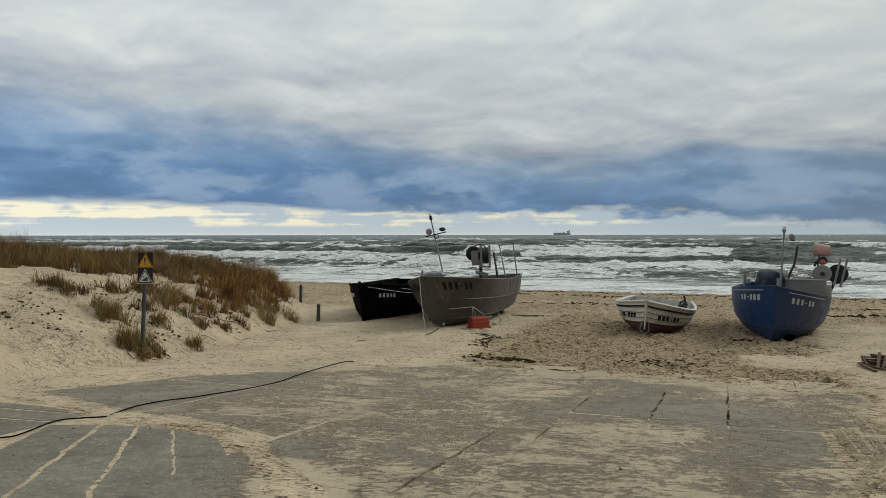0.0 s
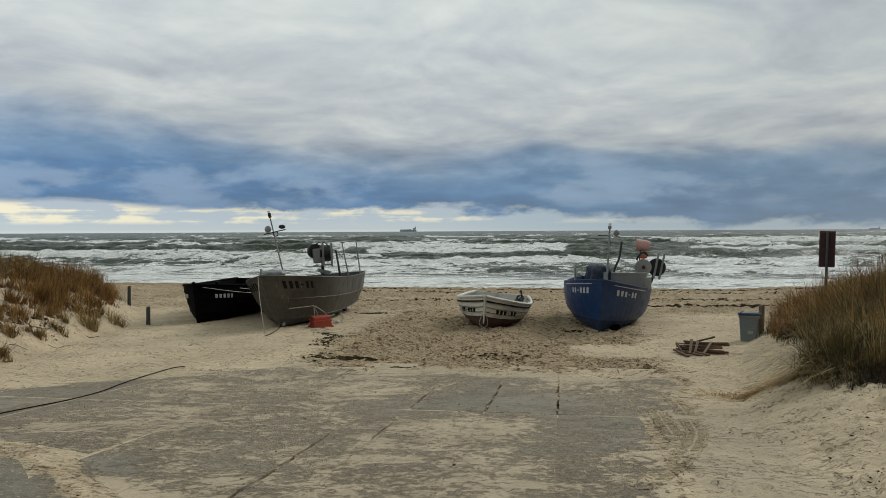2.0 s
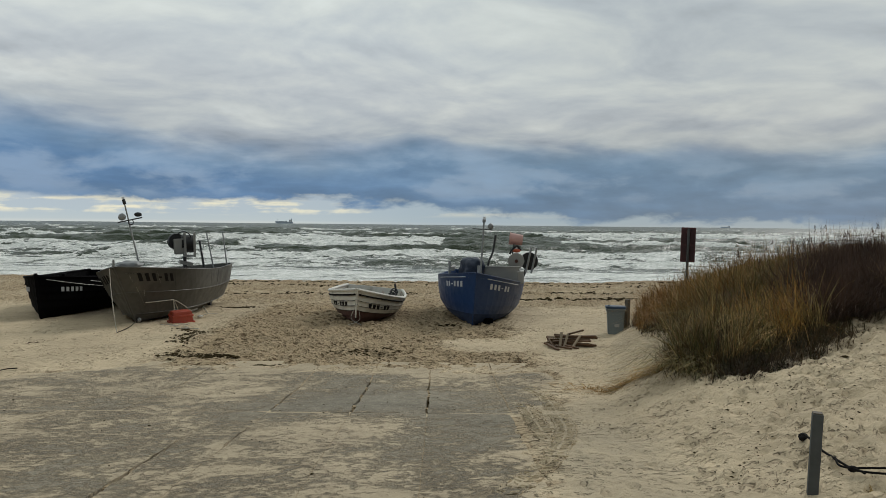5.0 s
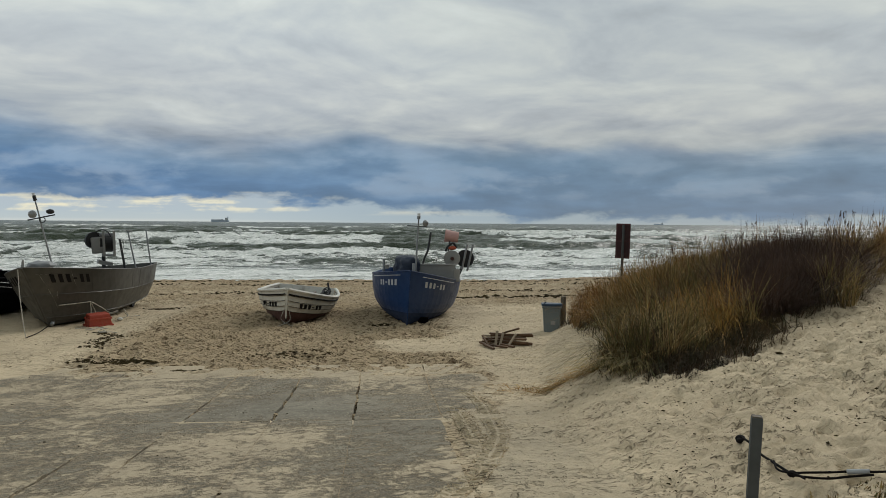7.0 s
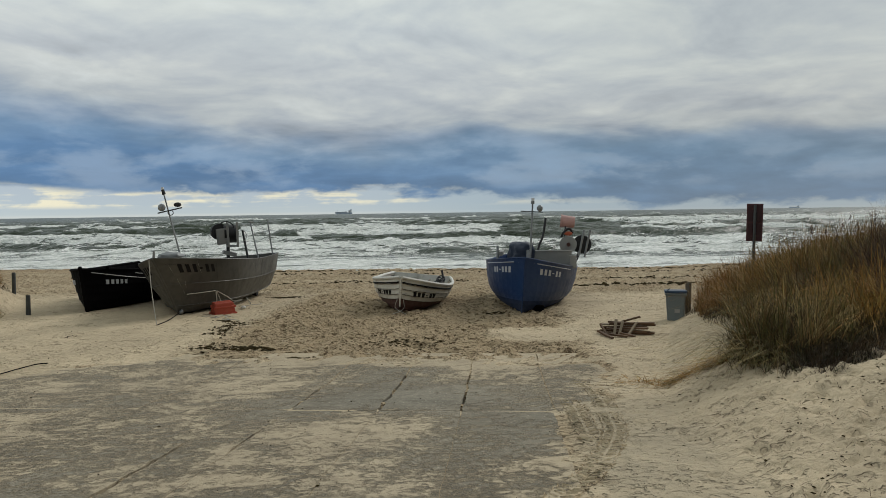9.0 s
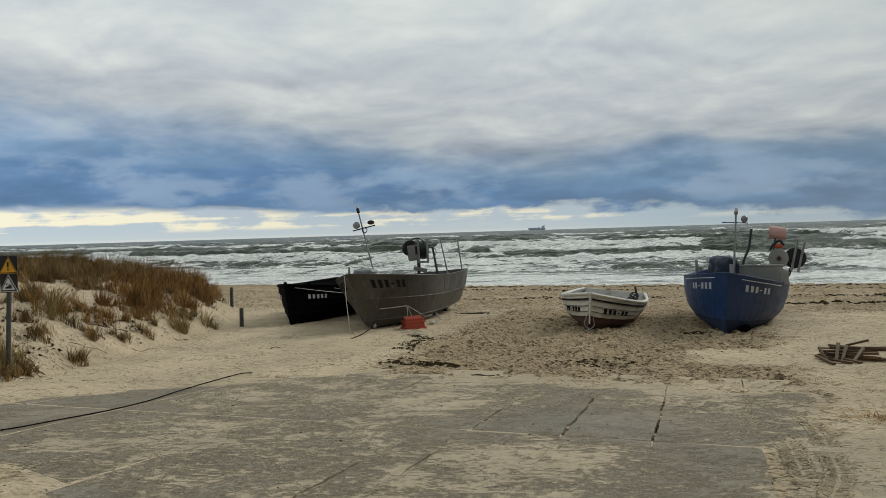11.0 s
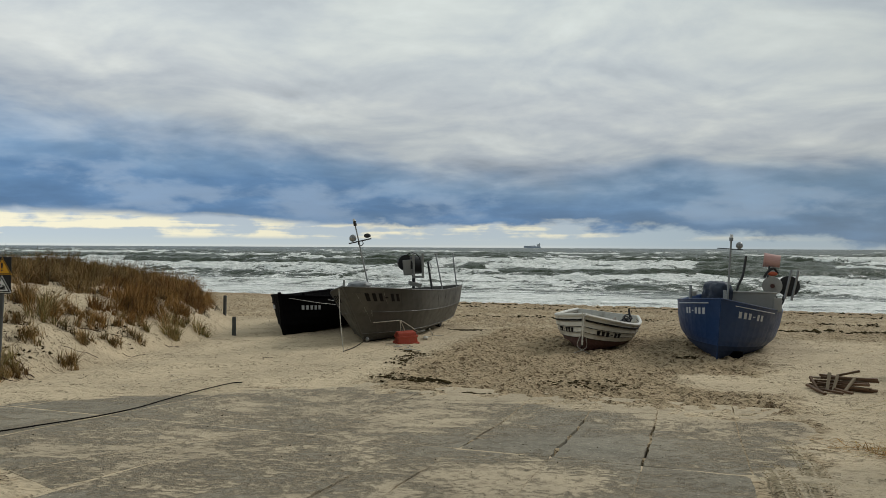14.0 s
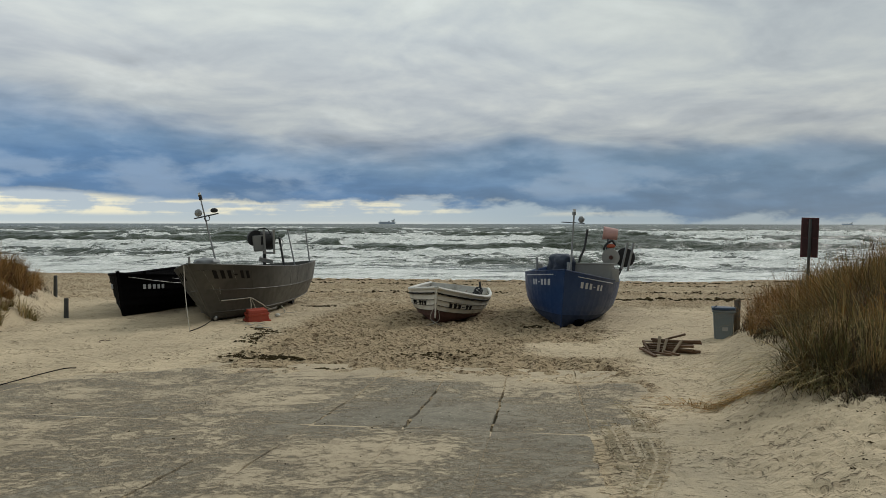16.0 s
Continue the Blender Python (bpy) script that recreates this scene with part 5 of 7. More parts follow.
def gear_grey():
    b = grey
    mast = on_boat("mast", rod(bmesh.new(), (0.415, 18.64, 0.80), (0.00, 18.64, 2.66), 0.020, 0.015), steel_mat, b, "thin leaning steel mast")
    under(mast, "masthead_lamp", rod(bmesh.new(), (0.015, 18.64, 2.60), (-0.010, 18.64, 2.71), 0.038, 0.034), black_mat, b, "black lamp")
    under(mast, "lamp_glass", rod(bmesh.new(), (-0.010, 18.64, 2.705), (-0.022, 18.64, 2.76), 0.034, 0.030), lens_mat, b, "clear lamp glass")
    under(mast, "crossbar", rod(bmesh.new(), (-0.13, 18.60, 2.19), (0.38, 18.66, 2.31), 0.014), dark_steel_mat, b)
    under(mast, "deck_lamp", ball(bmesh.new(), (-0.04, 18.58, 2.315), 0.085, (1, 0.55, 1)), steel_mat, b, "round grey deck lamp")
    under(mast, "deck_lamp", ball(bmesh.new(), (0.29, 18.58, 2.375), 0.085, (1.0, 0.6, 0.62)), black_mat, b, "round black deck lamp")
    under(mast, "ring", tube(bmesh.new(), arc((0.14, 18.60, 2.20), (1, 0, 0), (0, 0, 1), 0.055), 0.011, 6), dark_steel_mat, b)
    hauler = on_boat("net_hauler", rod(bmesh.new(), (1.46, 20.6, 0.80), (1.46, 20.6, 1.40), 0.045, 0.045), dark_steel_mat, b, "net hauler on a steel pedestal")
    bm = bmesh.new()
    box(bm, (0.27, 0.05, 0.40), (1.31, 20.43, 1.60), Euler((0, radians(-6), radians(8))).to_matrix(), 0.04)
    under(hauler, "side_plate", bm, aluminium_pale_mat, b, "grey rounded side plate")
    bm = bmesh.new()
    bmesh.ops.create_cone(bm, cap_ends=True, segments=24, radius1=0.20, radius2=0.20, depth=0.10,
                          matrix=Matrix.Translation((1.24, 20.53, 1.72)) @ Euler((radians(90), 0, radians(14))).to_matrix().to_4x4())
    under(hauler, "cheek", bm, black_mat, b, "round black rubber cheek")
    bm = bmesh.new()
    bmesh.ops.create_cone(bm, cap_ends=True, segments=24, radius1=0.23, radius2=0.23, depth=0.36,
                          matrix=Matrix.Translation((1.48, 20.66, 1.66)) @ Euler((0, radians(90), radians(18))).to_matrix().to_4x4())
    under(hauler, "drum", bm, black_mat, b, "black rubber drum")
    for x, lean in ((1.45, -0.05), (1.68, -0.02)):
        bm = bmesh.new()
        box(bm, (0.055, 0.07, 0.62), (x, 20.40, 1.64), Euler((0, lean, 0)).to_matrix(), 0.008)
        under(hauler, "upright", bm, aluminium_pale_mat, b)
    bm = bmesh.new()
    box(bm, (0.30, 0.06, 0.05), (1.56, 20.40, 1.36), None, 0.008)
    under(hauler, "cross_piece", bm, steel_mat, b)
    under(hauler, "guard_hoop", tube(bmesh.new(), arc((1.42, 20.52, 1.78), (1, 0, 0), (0, 0, 1), 0.19, 0.1, math.pi - 0.1, 14), 0.014, 6), black_mat, b)
    under(hauler, "handle_hoop", tube(bmesh.new(), arc((1.76, 20.55, 1.60), (1, 0.2, 0), (0, 0, 1), 0.155, -1.5, 1.6, 14), 0.009, 6), steel_mat, b)
    bm = bmesh.new()
    box(bm, (0.34, 0.4, 0.10), (1.50, 20.75, 1.16), Euler((0, radians(14), 0)).to_matrix(), 0.02)
    on_boat("engine_cover", bm, aluminium_pale_mat, b, "pale metal cover")
    on_boat("rail_post", rod(bmesh.new(), (1.96, 20.72, 0.95), (1.83, 20.72, 1.75), 0.030, 0.026), dark_steel_mat, b)
    on_boat("rail_post", rod(bmesh.new(), (2.30, 21.63, 0.95), (2.11, 21.63, 1.93), 0.020, 0.018), steel_mat, b)
    on_boat("rail_post", rod(bmesh.new(), (2.85, 23.05, 0.92), (2.72, 23.05, 1.95), 0.020, 0.018), steel_mat, b)
    on_boat("post_cap", rod(bmesh.new(), (2.06, 21.63, 1.94), (2.20, 21.63, 1.925), 0.018, 0.016), aluminium_pale_mat, b)
    # bow fittings seen over the rail
    on_boat("bow_cleat", rod(bmesh.new(), (-0.23, 18.2, 1.15), (-0.22, 18.2, 1.38), 0.035, 0.02), aluminium_pale_mat, b)
    bm = ball(bmesh.new(), (0, 0, 0), 1.0, sub=3)
    for v in bm.verts:
        n = 1 + 0.35 * noise.noise(v.co * 2.2) + 0.18 * noise.noise(v.co * 5.5)
        v.co = Vector((0.12 + v.co.x * 0.26 * n, 18.55 + v.co.y * 0.2 * n, 1.25 + v.co.z * 0.085 * n))
    on_boat("folded_net", bm, grey_paint_mat, b, "grey folded netting", True)
    on_boat("bow_roller", ball(bmesh.new(), (0.30, 18.40, 0.02), 0.05, (0.9, 0.9, 1.1)), steel_mat, b, "small steel bow roller")
    # ropes
    foot = (-0.17, 16.9, -0.04)
    on_boat("bow_rope", tube(bmesh.new(), curve_points([(-0.30, 17.55, 1.22), (-0.27, 17.30, 0.75), (-0.21, 17.0, 0.25), foot], 6), 0.0085, 6), rope_mat, b, "pale bow rope hanging to the sand")
    on_boat("anchor_line", tube(bmesh.new(), curve_points([foot, (0.05, 17.5, -0.03), (0.26, 18.25, 0.02)], 6), 0.009, 6), dark_rope_mat, b, "dark anchor line")
    h = grey_hull
    slack = [h.at(0.945, 0.47, 1, 0.03), h.at(0.90, 0.475, 1, 0.03), h.at(0.82, 0.485, 1, 0.03)]
    loop = [h.at(0.82, 0.485, 1, 0.03), h.at(0.832, 0.30, 1, 0.10), h.at(0.825, 0.06, 1, 0.16), h.at(0.805, 0.02, 1, 0.16), h.at(0.797, 0.28, 1, 0.08), h.at(0.815, 0.47, 1, 0.03)]
    tail = [h.at(0.815, 0.48, 1, 0.03), h.at(0.75, 0.36, 1, 0.03), h.at(0.66, 0.24, 1, 0.03), h.at(0.56, 0.22, 1, 0.03)]
    local = [(slack, "side_rope"), (loop, "rope_loop"), (tail, "side_rope")]
    for pts, name in local:
        part(name, tube(bmesh.new(), curve_points(pts, 7), 0.011, 6), rope_mat, b, "pale mooring rope")
    part("rubbing_bar", tube(bmesh.new(), [h.at(0.74 - 0.02 * k, 0.18, 1, 0.03) for k in range(12)], 0.022, 6), aluminium_pale_mat, b, "pale metal bar")
    for k, (u, v0, v1) in enumerate(((0.965, 0.30, 0.80), (0.80, 0.62, 0.97), (0.50, 0.66, 0.98), (0.40, 0.62, 0.96))):
        bm = bmesh.new()
        for i in range(5):
            a, c = v0 + (v1 - v0) * i / 5, v0 + (v1 - v0) * (i + 1) / 5
            h.patch(bm, u - 0.002 * i, u - 0.002 * i + 0.004, a, c, 1, 0.003)
        part("weld_seam", bm, aluminium_mat, b, "weld seam down the plating")
    scuffs = ((0.966, 0.90, 0.42, 0.0030, 0.020), (0.935, 0.66, 0.56, 0.0045, -0.004), (0.872, 0.98, 0.74, 0.0022, 0.004), (0.52, 0.92, 0.86, 0.003, 0.0))
    for u, v0, v1, wide, slant in scuffs:
        bm = bmesh.new()
        for i in range(12):
            a, c = v0 + (v1 - v0) * i / 12, v0 + (v1 - v0) * (i + 1) / 12
            w = wide * (0.55 + 0.45 * math.sin(1.3 * i + 40 * u)) * math.sin(math.pi * (i + 0.5) / 12) ** 0.5
            h.patch(bm, u - slant * i / 12, u - slant * i / 12 + w, a, c, 1, 0.0025)
        part("scuff", bm, scuff_mat, b, "pale scraped streak in the dull plating")
    for x, y in ((2.25, 22.35), (1.75, 22.75)):
        z = float(ground_height(x, y, False))
        wheel = on_boat("trolley_wheel", rod(bmesh.new(), (x - 0.06, y + 0.02, z + 0.17), (x + 0.06, y - 0.02, z + 0.17), 0.18, 0.18, 18), black_mat, b, "black rubber launching wheel")
        under(wheel, "wheel_leg", rod(bmesh.new(), (x, y, z + 0.17), (x - 0.05, y, z + 0.62), 0.03), dark_steel_mat, b)


def gear_blue():
    b = blue
    mast = on_boat("mast", rod(bmesh.new(), (7.66, 16.12, 0.70), (7.735, 16.08, 2.30), 0.024, 0.018), steel_mat, b, "galvanised mast")
    under(mast, "masthead_lamp", rod(bmesh.new(), (7.734, 16.08, 2.28), (7.738, 16.08, 2.345), 0.040, 0.040), steel_mat, b)
    under(mast, "lamp_glass", rod(bmesh.new(), (7.738, 16.08, 2.345), (7.740, 16.08, 2.41), 0.036, 0.036), lens_mat, b, "clear lamp glass")
    under(mast, "crossbar", rod(bmesh.new(), (7.50, 16.21, 2.13), (7.93, 15.97, 2.10), 0.010), dark_steel_mat, b)
    under(mast, "deck_lamp", ball(bmesh.new(), (7.87, 16.0, 2.185), 0.075, (1, 0.6, 1)), steel_mat, b, "round grey deck lamp")
    on_boat("bent_pole", tube(bmesh.new(), curve_points([(8.16, 16.76, 0.85), (8.20, 16.73, 1.28), (8.29, 16.68, 1.55), (8.35, 16.65, 1.97)], 5), 0.026, 8), dark_steel_mat, b, "dark bent pole")
    # net hauler on the rail
    hauler = on_boat("net_hauler", rod(bmesh.new(), (9.02, 16.72, 0.80), (8.98, 16.72, 1.45), 0.035, 0.035), dark_steel_mat, b, "net hauler with grey discs over the rail")
    bm = bmesh.new()
    bmesh.ops.create_cone(bm, cap_ends=True, segments=28, radius1=0.20, radius2=0.20, depth=0.07,
                          matrix=Matrix.Translation((8.94, 16.66, 1.33)) @ Euler((radians(90), 0, radians(-32))).to_matrix().to_4x4())
    under(hauler, "disc", bm, aluminium_pale_mat, b, "flat pale grey hauler disc")
    bm = bmesh.new()
    bmesh.ops.create_cone(bm, cap_ends=True, segments=28, radius1=0.22, radius2=0.22, depth=0.20,
                          matrix=Matrix.Translation((9.36, 16.74, 1.32)) @ Euler((radians(90), 0, radians(-32))).to_matrix().to_4x4())
    under(hauler, "drum", bm, black_mat, b, "black drum")
    bm = bmesh.new()
    bmesh.ops.create_cone(bm, cap_ends=True, segments=14, radius1=0.055, radius2=0.04, depth=0.12,
                          matrix=Matrix.Translation((8.92, 16.61, 1.33)) @ Euler((radians(90), 0, radians(-32))).to_matrix().to_4x4())
    under(hauler, "hub", bm, brown_bottom_mat, b, "rusty hub")
    for (x0, z0), (x1, z1) in (((9.19, 1.06), (9.30, 1.67)), ((9.34, 1.02), (9.46, 1.66))):
        bm = bmesh.new()
        rod(bm, (x0, 16.60, z0), (x1, 16.54, z1), 0.026, 0.026, 8)
        under(hauler, "guide_bar", bm, steel_mat, b, "grey upright bar")
    for k in range(2):
        pts = [(8.98 + 0.06 * k, 16.68, 1.10), (9.02 + 0.07 * k, 16.66, 0.90), (9.12 + 0.05 * k, 16.66, 0.95), (9.22 + 0.03 * k, 16.68, 1.12)]
        under(hauler, "hydraulic_hose", tube(bmesh.new(), curve_points(pts, 6), 0.016, 6), black_mat, b, "black hose")
    under(hauler, "bucket_stay", rod(bmesh.new(), (8.80, 16.72, 1.05), (8.95, 16.80, 1.75), 0.018), dark_steel_mat, b)
    bm = bmesh.new()
    rings = []
    turn = Euler((0, radians(97), radians(-28))).to_matrix().to_4x4()
    for r, z in ((0.135, -0.165), (0.150, 0.165), (0.157, 0.168), (0.157, 0.150)):
        rings.append((r, z))
    m = Matrix.Translation((9.03, 16.84, 1.865)) @ turn
    prof = [(0.0, 0.165), (0.130, 0.165), (0.150, -0.165), (0.158, -0.168), (0.158, -0.145), (0.148, -0.14), (0.143, -0.15), (0.124, 0.150), (0.0, 0.150)]
    loops = [[bm.verts.new(m @ Vector((r * math.cos(a), r * math.sin(a), z))) for a in [2 * math.pi * k / 24 for k in range(24)]] for r, z in prof[1:-1]]
    for p, q in zip(loops, loops[1:]):
        for k in range(24):
            bm.faces.new((p[k], p[(k + 1) % 24], q[(k + 1) % 24], q[k]))
    bm.faces.new(loops[0])
    bm.faces.new(loops[-1])
    on_boat("bucket", bm, pink_mat, b, "faded pink plastic bucket upturned on the hauler")
    on_boat("float", ball(bmesh.new(), (8.99, 16.74, 1.585), 0.085, (1.35, 0.8, 0.62)), orange_mat, b, "orange float")
    on_boat("rag", tube(bmesh.new(), curve_points([(8.80, 16.74, 1.50), (8.86, 16.72, 1.62), (9.0, 16.72, 1.70), (9.1, 16.72, 1.60)], 6), 0.028, 6), black_mat, b, "black tubing")
    # engine under a tarpaulin
    bm = bmesh.new()
    bmesh.ops.create_icosphere(bm, subdivisions=4, radius=1.0)
    for v in bm.verts:
        n = noise.noise(v.co * 2.3) * 0.16 + noise.noise(v.co * 6.0) * 0.06
        c = Vector((max(-0.82, min(0.82, v.co.x)), max(-0.85, min(0.85, v.co.y)), max(-0.9, min(0.72, v.co.z)))) * (1 + n)
        v.co = Vector((7.78 + c.x * 0.29, 16.78 + c.y * 0.40, 1.14 + c.z * 0.36))
    on_boat("tarpaulin", bm, blue_dark_mat, b, "dark blue tarpaulin bundled over gear", True)
    # coaming and boxes
    for size, at, turn in (((0.95, 0.05, 0.34), (8.40, 16.50, 1.02), -27), ((0.98, 0.09, 0.035), (8.40, 16.50, 1.20), -27), ((0.16, 0.05, 0.30), (8.83, 16.24, 0.95), -27), ((0.08, 0.9, 0.10), (7.45, 17.15, 1.16), -27)):
        bm = bmesh.new()
        box(bm, size, at, Euler((0, 0, radians(turn))).to_matrix(), 0.012)
        on_boat("coaming", bm, aluminium_pale_mat, b, "worn grey bulkhead")
    on_boat("bollard", rod(bmesh.new(), (7.33, 17.12, 0.90), (7.33, 17.12, 1.33), 0.035, 0.028), steel_mat, b)
    on_boat("bollard", rod(bmesh.new(), (7.56, 15.98, 1.05), (7.56, 15.98, 1.27), 0.035, 0.03), grey_paint_mat, b)
    for k, (x, y) in enumerate(((7.55, 15.75), (8.6, 17.4))):
        z = float(ground_height(x, y, False))
        on_boat("keel_block", box(bmesh.new(), (0.5, 0.16, 0.16), (x, y, z + 0.06), Euler((0, 0, radians(-29))).to_matrix(), 0.015), tar_mat, b, "dark timber block under the keel")


gear_grey()
gear_blue()


# ---- things on the sand ----
def ground_at(x, y, lift=0.0):
    return Vector((x, y, float(ground_height(x, y, False)) + lift))


def red_crate():
    e = thing("crate", Matrix.Translation(ground_at(1.18, 18.32, -0.01)) @ Euler((radians(4), radians(-3), radians(12))).to_matrix().to_4x4() @ Matrix.Diagonal((0.80, 0.90, 1.38, 1)),
              "upturned red plastic fish crate beside the grey boat", "crate")
    bm = bmesh.new()
    lo = [bm.verts.new(p) for p in ((-0.30, -0.20, 0), (0.30, -0.20, 0), (0.30, 0.20, 0), (-0.30, 0.20, 0))]
    hi = [bm.verts.new(p) for p in ((-0.255, -0.16, 0.20), (0.255, -0.16, 0.20), (0.255, 0.16, 0.20), (-0.255, 0.16, 0.20))]
    for k in range(4):
        bm.faces.new((lo[k], lo[(k + 1) % 4], hi[(k + 1) % 4], hi[k]))
    bm.faces.new(hi)
    bm.faces.new(lo[::-1])
    bmesh.ops.bevel(bm, geom=list(bm.edges), offset=0.018, segments=2, affect="EDGES", profile=0.5)
    part("body", bm, red_mat, e)
    for z, gx, gy in ((0.02, 0.315, 0.215), (0.13, 0.285, 0.185)):
        bm = bmesh.new()
        for size, at in (((2 * gx, 0.03, 0.03), (0, -gy, z)), ((2 * gx, 0.03, 0.03), (0, gy, z)), ((0.03, 2 * gy, 0.03), (-gx, 0, z)), ((0.03, 2 * gy, 0.03), (gx, 0, z))):
            box(bm, size, at, None, 0.006)
        part("rim", bm, red_mat, e)


def stump(x, y, height):
    e = thing("bollard_post", Matrix.Translation(ground_at(x, y, -0.05)), "short dark timber post at the foot of the dune", "post", "dune posts")
    bm = bmesh.new()
    rod(bm, (0, 0, 0), (0.01, 0, height), 0.052, 0.048, 12)
    part("shaft", bm, post_mat, e)
    part("cap", rod(bmesh.new(), (0.01, 0, height - 0.004), (0.01, 0, height + 0.012), 0.044, 0.034, 12), wood_mat, e, "worn grey end grain")


def warning_sign():
    base = ground_at(-5.31, 13.42, -0.10)
    e = thing("warning_sign", Matrix.Translation(base), "dark post with yellow and white warning triangles, on the dune", "sign")
    top = 1.94 - base.z
    part("post", rod(bmesh.new(), (0, 0, 0), (0.075, 0.02, top - 0.05), 0.036, 0.034, 12), post_mat, e)
    for k, (cz, face, label) in enumerate(((1.795, sign_yellow_mat, "yellow warning triangle on a black plate"), (1.515, sign_white_mat, "white warning triangle on a black plate"))):
        z, x = cz - base.z, 0.085 - 0.006 * k
        plate = part("plate", box(bmesh.new(), (0.255, 0.012, 0.285), (x, -0.03, z), None, 0.008), sign_black_mat, e)

        def triangle(r, y, lift=0.0, thick=0.004):
            bm = bmesh.new()
            pts = [(0, 0.125 * r + lift), (-0.128 * r, -0.120 * r + lift), (0.128 * r, -0.120 * r + lift)]
            a = [bm.verts.new((x + px, y, z + pz)) for px, pz in pts]
            c = [bm.verts.new((x + px, y + thick, z + pz)) for px, pz in pts]
            bm.faces.new(a)
            bm.faces.new(c[::-1])
            for i in range(3):
                bm.faces.new((a[i], c[i], c[(i + 1) % 3], a[(i + 1) % 3]))
            bmesh.ops.bevel(bm, geom=list(bm.edges), offset=0.003, segments=1, affect="EDGES")
            return bm
        if k == 1:
            part("border", triangle(1.09, -0.042), sign_white_mat, plate, "white border")
            part("border", triangle(0.98, -0.047, -0.004), sign_black_mat, plate, "black border")
            part("face", triangle(0.76, -0.052, -0.010), face, plate, label)
        else:
            part("border", triangle(1.09, -0.042), face, plate, "yellow border")
            part("border", triangle(1.02, -0.047, -0.002), sign_black_mat, plate, "black border")
            part("face", triangle(0.88, -0.052, -0.006), face, plate, label)
        y = -0.058
        if k == 0:
            bm = bmesh.new()
            rod(bm, (x, y, z - 0.035), (x, y, z + 0.050), 0.009, 0.015, 10)
            part("symbol_stroke", bm, sign_black_mat, plate)
            part("symbol_dot", ball(bmesh.new(), (x, y, z - 0.066), 0.013), sign_black_mat, plate)
        else:
            for size, at, turn in (((0.105, 0.006, 0.020), (x + 0.005, y, z - 0.070), 0), ((0.085, 0.006, 0.030), (x + 0.012, y, z - 0.050), 24), ((0.030, 0.006, 0.022), (x - 0.020, y, z - 0.012), 40), ((0.022, 0.006, 0.016), (x + 0.022, y, z - 0.018), 20)):
                part("symbol_shape", box(bmesh.new(), size, at, Euler((0, radians(-turn), 0)).to_matrix(), 0.002), sign_black_mat, plate)


def info_sign():
    base = ground_at(10.62, 12.52, -0.10)
    e = thing("information_sign", Matrix.Translation(base) @ Euler((0, radians(1.5), radians(-40))).to_matrix().to_4x4(),
              "maroon information board on a steel post, its back towards the ramp", "sign")
    t, lo = 2.21 - base.z, 1.49 - base.z
    part("post", rod(bmesh.new(), (0, 0, 0), (0, 0, t - 0.02), 0.027, 0.027, 12), post_mat, e, "dark grey steel post")
    board = part("board", box(bmesh.new(), (0.29, 0.03, t - lo), (0, 0.045, (t + lo) / 2), None, 0.006), maroon_mat, e)
    for sx in (-1, 1):
        for k in range(2):
            h = (t - lo) / 2 - 0.045
            part("recess_panel", box(bmesh.new(), (0.085, 0.012, h), (sx * 0.078, 0.026, lo + 0.03 + h / 2 + k * (h + 0.03)), None, 0.004), maroon_dark_mat, board, "darker sunk panel")
    for z in (lo + 0.10, (t + lo) / 2, t - 0.10):
        part("bracket", box(bmesh.new(), (0.10, 0.02, 0.035), (0, -0.012 + 0.03, z), None, 0.004), maroon_mat, e)
    part("timber_post", box(bmesh.new(), (0.07, 0.07, 1.08 - base.z), (-0.09, 0.06, (1.08 - base.z) / 2), None, 0.008), wood_mat, e, "weathered timber stake beside the post")


